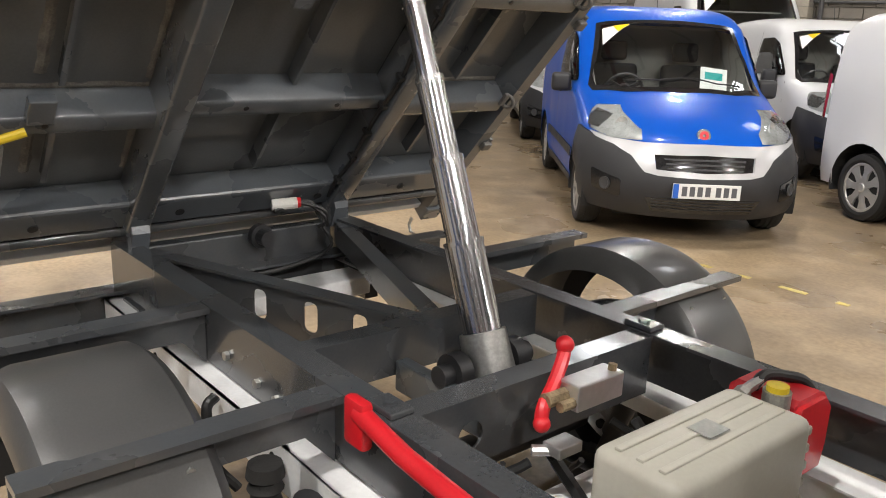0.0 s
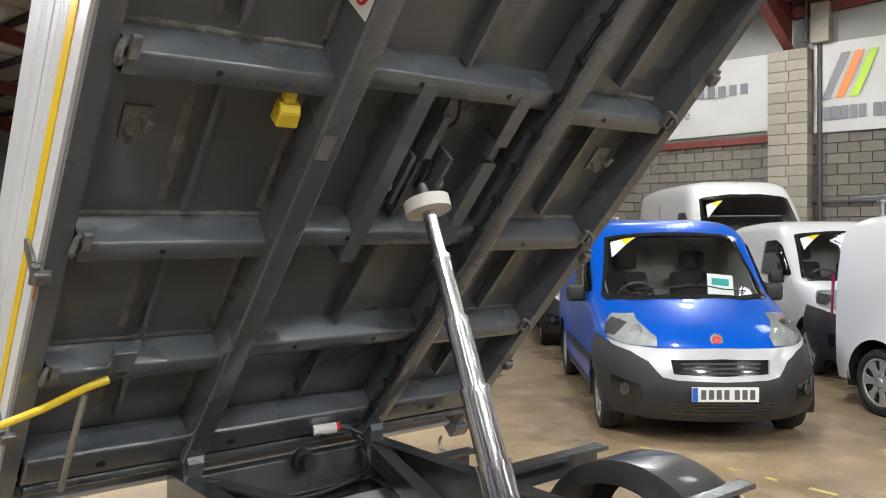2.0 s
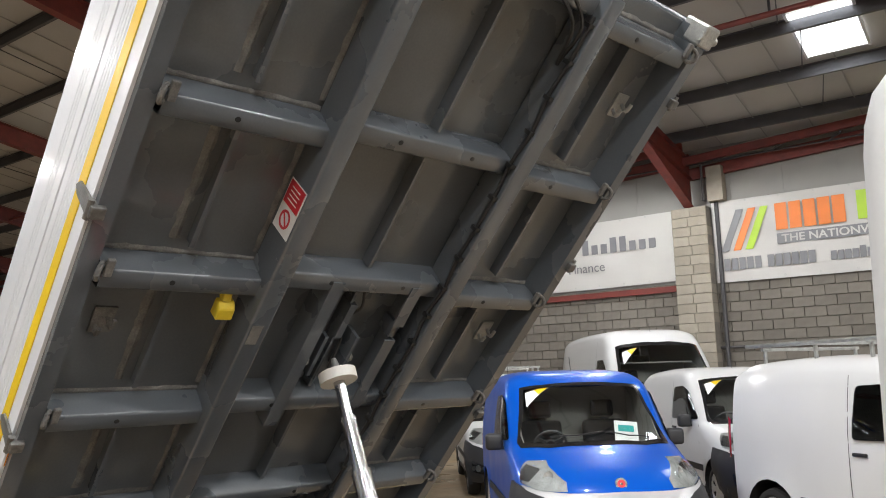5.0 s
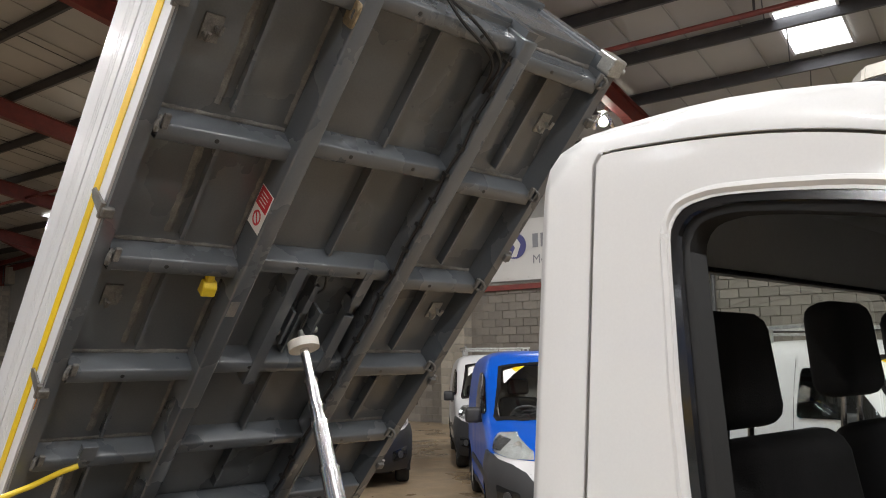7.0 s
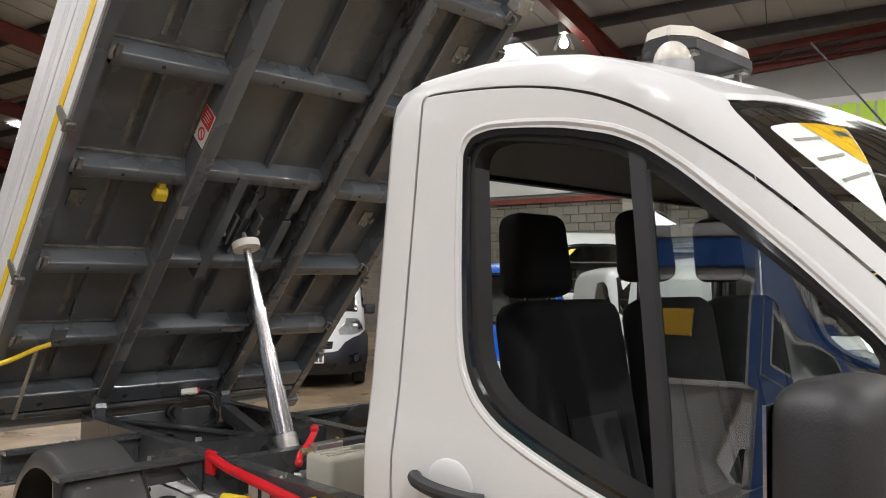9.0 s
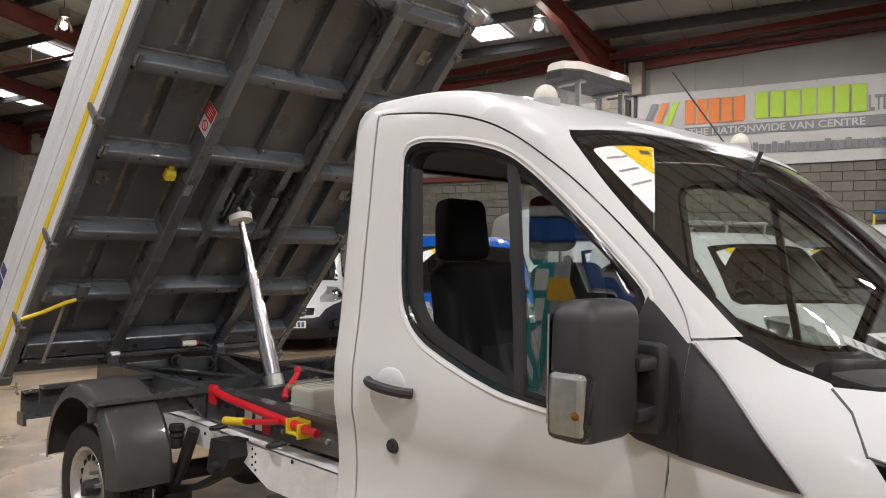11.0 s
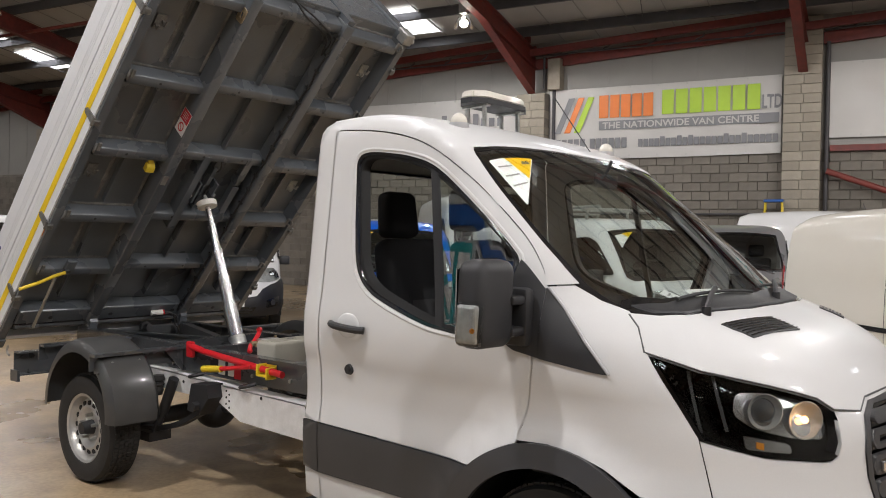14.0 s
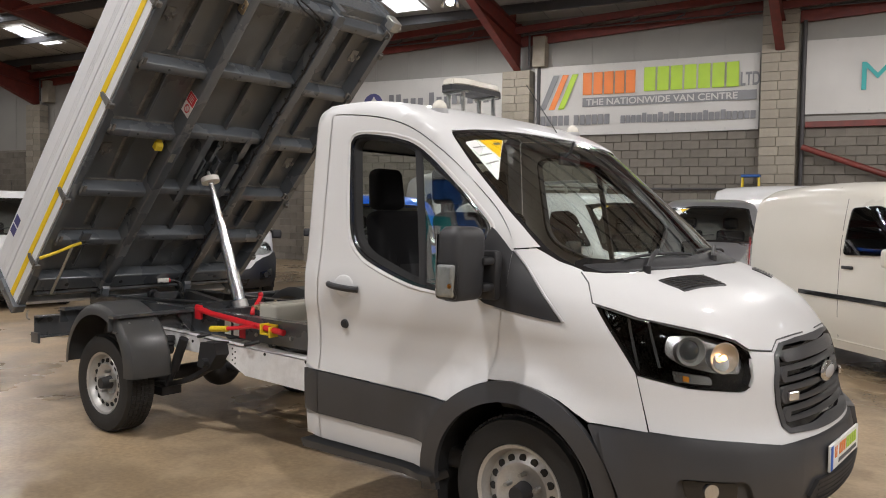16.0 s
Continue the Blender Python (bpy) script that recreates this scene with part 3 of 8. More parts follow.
# long red pipe rails, ties and sag rods below the purlins
for y, dz, r in ((-0.08, 0.42, 0.14), (-0.52, 0.26, 0.09), (-6.0, 0.62, 0.05), (-15.0, 0.62, 0.05)):
    z = roof_z(y) - dz
    if r > 0.07:
        for a, b in zip(FRAMES, FRAMES[1:]):
            e = part("eaves_beam", prismed([(a, z - r - 0.17), (b, z - r + 0.2), (b, z + r + 0.2), (a, z + r - 0.17)], y - 0.05, y + 0.05), M["red_steel"], None, m=WALL)
            tagged(e, "red oxide steel eaves beam between two piers", "roof beam", "eaves beams", "structure")
        continue
    bm = bmesh.new()
    if r < 0.07:
        cyl(bm, (HALL_S0, y, z), (HALL_S1, y, z), r, seg=12)
    t = part("tie_pipe", bm, M["red_steel"], None, m=WALL)
    tagged(t, "long red oxide steel member along the hall roof", "roof beam", kind="structure")
bm = bmesh.new()
for a, b in zip(FRAMES, FRAMES[1:]):
    sm = (a + b) / 2
    for k in range(11):
        y0, y1 = -1.2 - 1.72 * k, -1.2 - 1.72 * (k + 1)
        cyl(bm, (sm - 0.18, y0, roof_z(y0) - 0.06), (sm + 0.18, y1, roof_z(y1) - 0.22), 0.012, seg=6)
    cyl(bm, (sm, -6.0, roof_z(-6.0) - 0.62), (sm, -6.0, roof_z(-6.0) - 0.02), 0.022, seg=8)
rods = part("sag_rods", bm, M["dark_steel"], None, m=WALL)
tagged(rods, "thin dark tie rods between the purlins", "tie rods", kind="structure")

# skylight panels, set just under the sheets, the assumed rows too
for s, y in SKYLIGHTS:
    tilt = math.degrees(math.atan(SLOPE)) * (1 if y < -HALL_D / 2 else -1)
    sl = thing("skylight", "bright translucent rooflight panel in the roof, some added unseen", "skylight", "rooflights", WALL @ pose(s, y, roof_z(y) - 0.03, tilt, 0, 0), "structure")
    part("pane", boxed(-0.5, 0.5, -0.8, 0.8, -0.012, 0.0), M["skylight"], sl)
    bm = bmesh.new()
    box(bm, -0.55, -0.5, -0.84, 0.84, -0.03, 0.0), box(bm, 0.5, 0.55, -0.84, 0.84, -0.03, 0.0)
    part("frame", bm, M["alu_white"], sl)

# high bay lamps, the added unseen ones too
lamp0 = None
for s, y in HIGHBAYS:
    m = WALL @ pose(s, y, roof_z(y) - 0.3)
    if lamp0 is None:
        lamp0 = thing("high_bay_lamp", "lit high bay lamp with glass reflector under the roof, some added unseen", "ceiling lamp", "high bay lamps", m)
        part("hook", cylinder((0, 0, 0.28), (0, 0, -0.2), 0.012, seg=8), M["dark_steel"], lamp0)
        part("gear_box", boxed(-0.1, 0.1, -0.1, 0.1, -0.42, -0.18, 0.02), M["galv"], lamp0)
        bm = bmesh.new()
        lathe(bm, [(0.07, 0.42), (0.13, 0.5), (0.2, 0.62), (0.235, 0.76)], 24, pose(0, 0, 0, -90, 0, 0))
        part("reflector", bm, M["clear_lens"], lamp0, smooth=True)
        bm = bmesh.new()
        bmesh.ops.create_uvsphere(bm, u_segments=16, v_segments=10, radius=0.10, matrix=pose(0, 0, -0.64))
        part("bulb", bm, M["bulb"], lamp0, smooth=True)
    else:
        copy_thing(lamp0, m)

# banners on the wall, hung a little slack
def banner(name, label, s0, s1, z0, z1):
    b = thing(name, label, "banner", "", WALL @ pose(s0, -0.09, z0))
    w, h = s1 - s0, z1 - z0
    bm = bmesh.new()
    n, k = int(w / 0.12), int(h / 0.12)
    g = [[bm.verts.new((w * i / n, 0.022 * math.sin(i * 0.55 + j * 0.35) * math.sin(math.pi * j / k) + 0.03 * noise.noise((i * 0.17, j * 0.3, s0)), h * j / k - 0.012 * math.sin(math.pi * i / n) * (1 if j else 1.5))) for j in range(k + 1)] for i in range(n + 1)]
    for i in range(n):
        for j in range(k):
            bm.faces.new((g[i][j], g[i + 1][j], g[i + 1][j + 1], g[i][j + 1]))
    r = bmesh.ops.solidify(bm, geom=bm.faces[:], thickness=0.004)
    part("sheet", bm, M["banner"], b, smooth=True)
    for i in range(9):
        for z in (0.05, h - 0.05):
            part("eyelet", lathe(bmesh.new(), [(0.010, -0.03), (0.024, -0.03), (0.024, -0.024)], 8), M["galv"], b, m=pose(0.05 + (w - 0.1) * i / 8, 0, z))
    return b


def three_bars(b, x, z, h, mats, w=0.17, gap=0.27, lean=0.42):
    for k, mt in enumerate(mats):
        x0 = x + k * gap
        part("stripe", prismed([(x0, z), (x0 + w, z), (x0 + w + h * lean, z + h), (x0 + h * lean, z + h)], -0.040, -0.034), M[mt], b)


def letter_row(b, n, x, pitch, w, z0, z1, mat, tall=(), rise=0.0, space=99, gap=0.0):
    for k in range(n):
        x0 = x + pitch * k + (gap if k >= space else 0.0)
        part("letter_bar", boxed(x0, x0 + w, -0.041, -0.034, z0, z1 + (rise if k in tall else 0.0)), M[mat], b)


T = lambda x, z: pose(x, -0.036, z, 90, 0, 0)
b1 = banner("van_centre_banner", "white vinyl banner with orange, green and grey lettering", 0.02, 5.93, 3.83, 5.72)
three_bars(b1, 0.16, 0.70, 0.94, ("ban_grey", "ban_orange", "ban_green"))
letter_row(b1, 5, 1.40, 0.295, 0.25, 1.06, 1.66, "ban_orange")
letter_row(b1, 7, 3.06, 0.345, 0.295, 1.08, 1.70, "ban_green")
words("lettering", "LTD", 0.46, M["ban_grey"], T(5.46, 1.1), b1, squash=0.55, bold=0.012)
part("strap_line", boxed(1.40, 5.86, -0.040, -0.034, 0.74, 0.98), M["ban_grey"], b1)
words("lettering", "THE NATIONWIDE VAN CENTRE", 0.235, M["banner"], T(1.50, 0.78) @ pose(0, 0, 0.006), b1, squash=1.12, bold=0.004)
letter_row(b1, 11, 0.2, 0.172, 0.138, 0.26, 0.53, "ban_grey", space=5, gap=0.1)
letter_row(b1, 24, 2.46, 0.142, 0.118, 0.27, 0.47, "ban_grey", tall=(4, 7, 9, 15, 18), rise=0.05)

b2 = banner("motor_finance_banner", "white vinyl banner with navy emblem and grey lettering", -6.25, -0.9, 3.97, 5.66)
part("emblem", cylinder((0.95, -0.034, 0.95), (0.95, -0.04, 0.95), 0.36, seg=40), M["ban_navy"], b2)
part("emblem_slash", prismed([(0.82, 0.64), (1.0, 0.64), (1.14, 0.98), (0.98, 1.22), (0.86, 1.05), (0.96, 0.9)], -0.046, -0.041), M["banner"], b2)
letter_row(b2, 13, 1.52, 0.255, 0.17, 0.86, 1.1, "ban_grey", tall=(0, 1, 5, 8, 9), rise=0.14, space=5, gap=0.12)
words("lettering", "Motor Finance", 0.34, M["ban_grey"], T(1.5, 0.42), b2)

b3 = banner("plain_banner", "white vinyl banner with teal lettering", 6.9, 12.6, 4.15, 5.92)
words("lettering", "M", 0.95, M["ban_teal"], T(1.2, 0.52), b3, squash=1.1)
letter_row(b3, 4, 2.4, 0.6, 0.4, 0.62, 1.2, "ban_teal")

# steel behind and below the banners
for s0, s1, z in ((-7.0, -0.85, 3.78), (7.0, 13.0, 3.9), (-14.0, -7.6, 3.78)):
    r = part("wall_rail", boxed(s0, s1, -0.14, -0.02, z - 0.07, z + 0.07), M["red_steel"], None, m=WALL)
    tagged(r, "red steel rail along the block wall", "rail", kind="structure")
bm = bmesh.new()
cyl(bm, (6.95, -0.3, 3.35), (10.4, -0.3, 2.05), 0.07, seg=12)
r = part("wall_brace", bm, M["red_steel"], None, m=WALL)
tagged(r, "red tubular brace against the block wall", "brace", kind="structure")
bm = bmesh.new()
cyl(bm, (-0.2, -0.09, 2.35), (5.9, -0.09, 2.35), 0.03, seg=8), cyl(bm, (6.9, -0.09, 2.33), (14.0, -0.09, 2.33), 0.03, seg=8)
cyl(bm, (0.14, -0.12, 0), (0.14, -0.12, 6.4), 0.05, seg=8), cyl(bm, (6.93, -0.12, 0), (6.93, -0.12, 6.4), 0.05, seg=8)
r = part("pipework", bm, M["dark_steel"], None, m=WALL)
tagged(r, "dark service pipes clipped to the wall", "pipes", kind="structure")

# conduit with droppers between the two eaves beams
bm = bmesh.new()
cyl(bm, (HALL_S0, -0.3, 6.66), (HALL_S1, -0.3, 6.66), 0.022, seg=8)
for k in range(44):
    s = HALL_S0 + 0.6 + 1.18 * k
    tube(bm, [(s, -0.3, 6.66), (s + 0.05, -0.34, 6.70), (s + 0.22, -0.42, 6.74), (s + 0.26, -0.46, 6.80)], 0.02, 6)
r = part("conduit", bm, M["dark_steel"], None, m=WALL)
tagged(r, "dark steel conduit clipped between the eaves beams", "conduit", kind="structure")
for s in FRAMES[:7]:
    u = part("upper_column", boxed(s + 0.44, s + 0.80, -0.32, -0.003, 5.72, 6.55, 0.01), M["pale_block"], None, m=WALL)
    tagged(u, "pale concrete column head beside the pier", "column", "column heads", "structure")
    c = part("rainwater_pipe", cylinder((s + 0.36, -0.36, 5.75), (s + 0.36, -0.36, 6.6), 0.03, seg=10), M["dark_steel"], None, m=WALL)
    tagged(c, "short dark pipe on the pier head", "pipe", "pier pipes", "structure")

# worn yellow bay dashes
for x0, x1 in ((-1.50, -1.40), (-1.19, -1.10), (-0.88, -0.69), (-0.49, -0.41), (-2.3, -2.05), (0.1, 0.3)):
    d = part("floor_dash", boxed(x0, x1, 3.79, 3.84, 0.0, 0.003), M["yellow_line"], None)
    tagged(d, "worn yellow paint dash on the concrete floor", "floor marking", "bay dashes", "structure")

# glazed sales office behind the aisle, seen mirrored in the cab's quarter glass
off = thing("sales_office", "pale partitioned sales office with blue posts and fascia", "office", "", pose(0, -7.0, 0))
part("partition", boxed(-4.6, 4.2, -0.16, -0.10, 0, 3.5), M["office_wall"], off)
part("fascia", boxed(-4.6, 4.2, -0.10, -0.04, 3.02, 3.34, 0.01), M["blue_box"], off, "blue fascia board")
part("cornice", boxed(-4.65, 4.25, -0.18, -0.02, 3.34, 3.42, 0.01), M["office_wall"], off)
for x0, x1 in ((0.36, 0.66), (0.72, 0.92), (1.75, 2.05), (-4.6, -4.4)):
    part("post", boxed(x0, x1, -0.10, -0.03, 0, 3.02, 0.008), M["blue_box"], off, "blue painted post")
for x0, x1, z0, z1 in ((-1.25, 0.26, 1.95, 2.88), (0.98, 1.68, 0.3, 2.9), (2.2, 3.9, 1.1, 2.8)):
    # dark box behind the pane, the unlit room given as colour
    w = part("window", boxed(x0, x1, -0.10, -0.085, z0, z1), M["office_dark"], off, "office window painted dim")
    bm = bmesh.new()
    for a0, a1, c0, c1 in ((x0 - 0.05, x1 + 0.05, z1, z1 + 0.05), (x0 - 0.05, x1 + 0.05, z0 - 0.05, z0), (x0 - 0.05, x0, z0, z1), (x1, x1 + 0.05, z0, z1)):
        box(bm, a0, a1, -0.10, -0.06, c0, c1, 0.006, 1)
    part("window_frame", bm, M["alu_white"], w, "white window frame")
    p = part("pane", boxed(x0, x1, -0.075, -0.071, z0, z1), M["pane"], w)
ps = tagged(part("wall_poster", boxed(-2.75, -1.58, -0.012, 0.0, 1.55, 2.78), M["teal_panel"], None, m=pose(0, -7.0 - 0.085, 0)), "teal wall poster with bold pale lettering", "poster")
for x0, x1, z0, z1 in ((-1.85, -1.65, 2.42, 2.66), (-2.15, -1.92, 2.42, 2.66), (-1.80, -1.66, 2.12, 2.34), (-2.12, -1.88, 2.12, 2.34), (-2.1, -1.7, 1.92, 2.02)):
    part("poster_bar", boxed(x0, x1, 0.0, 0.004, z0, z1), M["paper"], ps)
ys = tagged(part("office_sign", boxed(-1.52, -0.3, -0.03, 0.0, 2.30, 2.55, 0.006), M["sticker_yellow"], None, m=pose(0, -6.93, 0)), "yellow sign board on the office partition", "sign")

# step ladder standing by the second pier
ld = thing("step_ladder", "yellow and blue step ladder standing against the block wall", "ladder", "", WALL @ pose(5.86, -0.62, 0) @ Matrix.Scale(1.09, 4))
for x in (-0.24, 0.24):
    part("front_rail", tube(bmesh.new(), [(x * 1.1, -0.32, 0.0), (x * 0.7, 0.0, 2.42)], 0.026, 6), M["yellow_paint"], ld)
    part("rear_rail", tube(bmesh.new(), [(x * 1.1, 0.42, 0.0), (x * 0.7, 0.06, 2.38)], 0.02, 6), M["yellow_paint"], ld)
for i in range(8):
    z = 0.27 * (i + 1)
    y = -0.32 + 0.32 * z / 2.42
    w = 0.26 - 0.09 * z / 2.42
    part("tread", boxed(-w, w, y - 0.04, y + 0.05, z - 0.015, z + 0.012, 0.004), M["alu"], ld)
part("top_cap", boxed(-0.2, 0.2, -0.09, 0.13, 2.40, 2.46, 0.015), M["blue_box"], ld, "blue plastic top cap")

# ---------------------------------------------------------------- tipper truck: rear body and chassis
truck = thing("tipper_truck", "white single-cab tipper truck with its dark grey load bed raised", "truck")
BED = pose(-1.1, 0, 0.9, 0, -47, 0)
GP, GS = M["grey_paint"], M["grey_sheet"]

bed = part("tipper_bed", boxed(-0.17, 3.0, -1.0, 1.0, 0.098, 0.106), GS, truck, "raised dark grey steel load bed", m=BED)
ROWS_U = (2.93, 2.29, 1.715, 1.135, 0.615)
RAIL_IN, RAIL_OUT = 0.355, 0.435


def weld_line(bm, p0, p1, r=0.006):
    """A dusty, uneven smear along a weld, lying on the sheet, with a low bead in its middle."""
    p0, p1 = Vector(p0), Vector(p1)
    n = max(4, int((p1 - p0).length / 0.02))
    side_way = (p1 - p0).normalized().cross(Vector((0, 0, 1)))
    rows = []
    for k in range(n + 1):
        p = p0 + (p1 - p0) * k / n
        q = 9.0 * p
        w0 = r * (1.0 + 1.5 * abs(noise.noise(q)) + 0.9 * abs(noise.noise(q * 4)))
        w1 = r * (1.0 + 1.5 * abs(noise.noise(q + Vector((5, 3, 1)))) + 0.9 * abs(noise.noise(q * 4 + Vector((2, 7, 1)))))
        rows.append([bm.verts.new(p + side_way * o + Vector((0, 0, z))) for o, z in ((-w0, 0.0025), (-r * 0.4, -0.0035), (r * 0.4, -0.003), (w1, 0.0025))])
    for a, b in zip(rows, rows[1:]):
        for k in range(3):
            bm.faces.new((a[k], a[k + 1], b[k + 1], b[k]))
    return bm


# lengthwise rails of the bed
for sg in (-1, 1):
    bm = bmesh.new()
    y0, y1 = sorted((sg * RAIL_IN, sg * RAIL_OUT))
    box(bm, -0.02, 2.99, y0, y1, -0.045, 0.098, 0.010, 3)
    part("bed_rail", bm, GP, bed, smooth=True)
    bm = bmesh.new()
    for a, b in zip((0.2,) + tuple(sorted(ROWS_U))[:-1], sorted(ROWS_U)):
        weld_line(bm, (a + 0.04, sg * (RAIL_OUT + 0.004), 0.094), (b - 0.04, sg * (RAIL_OUT + 0.004), 0.094), 0.009)
    part("weld_bead", bm, M["weld"], bed)
    # outer side channel
    bm = bmesh.new()
    prism(bm, [(sg * y, z) for y, z in ((0.945, 0.098), (0.976, -0.005), (1.03, -0.005), (1.03, 0.105), (1.022, 0.105), (1.022, 0.004), (0.983, 0.004), (0.955, 0.098))], -0.18, 3.02, plane="yz")
    part("side_channel", bm, GP, bed)
    # lengthwise stiffeners between cross members
    for a, b in zip((0.19,) + tuple(sorted(ROWS_U))[:-1], sorted(ROWS_U)):
        bm = bmesh.new()
        yc = sg * 0.72
        prism(bm, [(sg * 0.684, 0.098), (sg * 0.684, 0.050), (sg * 0.700, 0.050), (sg * 0.700, 0.056), (sg * 0.691, 0.056), (sg * 0.691, 0.098)], a + 0.06, b - 0.085, plane="yz")
        part("stiffener", bm, GP, bed)
        bm = bmesh.new()
        weld_line(bm, (a + 0.06, yc + sg * 0.015, 0.096), (b - 0.06, yc + sg * 0.015, 0.096), 0.011)
        part("weld_bead", bm, M["weld"], bed)

# cross members: three lengths a row
for row_u in ROWS_U:
    for y0, y1 in ((-0.955, -RAIL_OUT), (-RAIL_IN, RAIL_IN), (RAIL_OUT, 0.955)):
        u = row_u - (0.042 if y0 * y1 > 0 else 0.0)
        bm = bmesh.new()
        prism(bm, [(u - 0.047, 0.098)] + [(u - 0.0375, 0.009), (u - 0.034, 0.003), (u - 0.028, 0.0), (u + 0.022, 0.0), (u + 0.028, 0.003), (u + 0.0315, 0.009)] + [(u + 0.048, 0.098), (u + 0.040, 0.098), (u + 0.024, 0.008), (u - 0.030, 0.008), (u - 0.040, 0.098)], y0, y1)
        part("cross_member", bm, GP, bed, smooth=True)
        hs = (0.17,) if y0 * y1 > 0 else (-0.16, 0.17)
        for h in hs:
            yy = (y0 + h + 0.05) if y0 < -0.5 else (y0 + 0.2) if y0 > 0.3 else h
            # a near-black disc painted on as the shade of a hole
            part("drain_hole", cylinder((u, yy, -0.002), (u, yy, 0.004), 0.009, seg=10), M["recess_shade"], bed)
        if y0 * y1 > 0:
            bm = bmesh.new()
            weld_line(bm, (u + 0.052, y0, 0.096), (u + 0.052, y1, 0.096), 0.008)
            part("weld_bead", bm, M["weld"], bed)
    u = row_u
    for sg in (-1, 1):
        bm = bmesh.new()
        tube(bm, [(u + 0.018 + 0.026 * math.cos(a) - 0.03, sg * (0.965 + 0.014 * math.sin(a)), -0.006 - 0.022 * math.sin(a)) for a in np.linspace(-0.6, math.pi + 1.0, 10)], 0.0085, 8)
        box(bm, u - 0.03, u + 0.03, sg * 0.94 - 0.012, sg * 0.94 + 0.012, -0.012, 0.004, 0.004)
        part("lashing_hook", bm, M["weld"], bed, "bent steel lashing hook")

# rear sill and tail frame
bm = bmesh.new()
box(bm, 0.04, 0.175, -0.965, 0.965, -0.012, 0.098, 0.012)
part("rear_sill", bm, GP, bed)
for y in (-0.72, -0.25, 0.3, 0.7):
    # near-black disc in place of a shaded hole
    part("sill_hole", cylinder((0.1, y, -0.016), (0.1, y, -0.008), 0.016, seg=14), M["recess_shade"], bed)
for sg in (-1, 1):
    bm = bmesh.new()
    box(bm, -0.20, -0.12, sg * 1.02 - 0.05, sg * 1.02 + 0.05, -0.02, 0.49, 0.008)
    part("corner_post", bm, GP, bed)
    bm = bmesh.new()
    tube(bm, [(-0.2, sg * 0.93, 0.0), (-0.235, sg * 0.93, -0.01), (-0.25, sg * 0.93, -0.04), (-0.235, sg * 0.93, -0.065)], 0.008, 8)
    part("tail_hook", bm, M["galv"], bed)
    # hinge lug down to the subframe
    bm = bmesh.new()
    prism(bm, [(-0.06, 0.02), (0.12, 0.02), (0.08, -0.07), (0.0, -0.1), (-0.05, -0.06)], sg * 0.395 - 0.03, sg * 0.395 + 0.03)
    part("hinge_lug", bm, GP, bed)
bm = bmesh.new()
box(bm, -0.165, -0.13, -0.97, 0.97, 0.03, 0.40, 0.004)
part("tailboard", bm, M["alu_white"], bed, "white ribbed aluminium tailboard")

# thin centre ribs
for a, b in zip((0.19,) + tuple(sorted(ROWS_U))[:-1], sorted(ROWS_U)):
    part("centre_rib", boxed(a + 0.05, b - 0.03, 0.004, 0.016, 0.045, 0.098), GP, bed)

# arms and bracket that carry the ram's head
bm = bmesh.new()
prism(bm, [(-0.155, -0.005), (-0.10, -0.005), (-0.10, 0.003), (-0.147, 0.003), (-0.147, 0.098), (-0.155, 0.098)], 1.03, 1.72, plane="yz")
part("ram_arm", bm, GP, bed)
bm = bmesh.new()
prism(bm, [(0.215, -0.005), (0.27, -0.005), (0.27, 0.098), (0.262, 0.098), (0.262, 0.003), (0.215, 0.003)], 1.1, 1.46, plane="yz")
prism(bm, [(0.215, -0.005), (0.27, -0.005), (0.27, 0.098), (0.262, 0.098), (0.262, 0.003), (0.215, 0.003)], 1.53, 1.72, plane="yz")
box(bm, 1.46, 1.53, 0.245, 0.27, 0.02, 0.098)
part("ram_arm", bm, GP, bed)
bm = bmesh.new()
box(bm, 1.27, 1.46, -0.06, -0.045, 0.01, 0.098), box(bm, 1.27, 1.46, 0.085, 0.10, 0.01, 0.098)
box(bm, 1.44, 1.60, 0.0, 0.03, 0.03, 0.098)
part("ram_bracket", bm, GP, bed)
bm = bmesh.new()
tube(bm, curve([(1.30, 0.03, 0.02), (1.42, 0.05, 0.05), (1.5, 0.02, 0.07), (1.58, 0.06, 0.04), (1.66, 0.05, 0.06)]), 0.006, 6)
part("safety_wire", bm, M["hose"], bed)
for y, z in ((-0.085, 0.03), (0.13, 0.05)):
    bm = bmesh.new()
    bmesh.ops.create_uvsphere(bm, u_segments=12, v_segments=8, radius=0.019, matrix=pose(1.33, y, z))
    cyl(bm, (1.33, y, z), (1.33, y, 0.098), 0.012, seg=10)
    part("ram_pin", bm, M["galv"], bed, smooth=True)

# cable clipped along the far rail
bm = bmesh.new()
tube(bm, [(0.1 + 0.05 * k, RAIL_IN - 0.010 - 0.004 * math.sin(k * 1.3), -0.02 + 0.006 * math.sin(k * 0.9)) for k in range(57)], 0.008, 6)
for k in range(20):
    box(bm, 0.2 + 0.14 * k, 0.215 + 0.14 * k, RAIL_IN - 0.024, RAIL_IN, -0.036, -0.004)
part("cable", bm, M["hose"], bed, "black cable clipped to the bed rail")

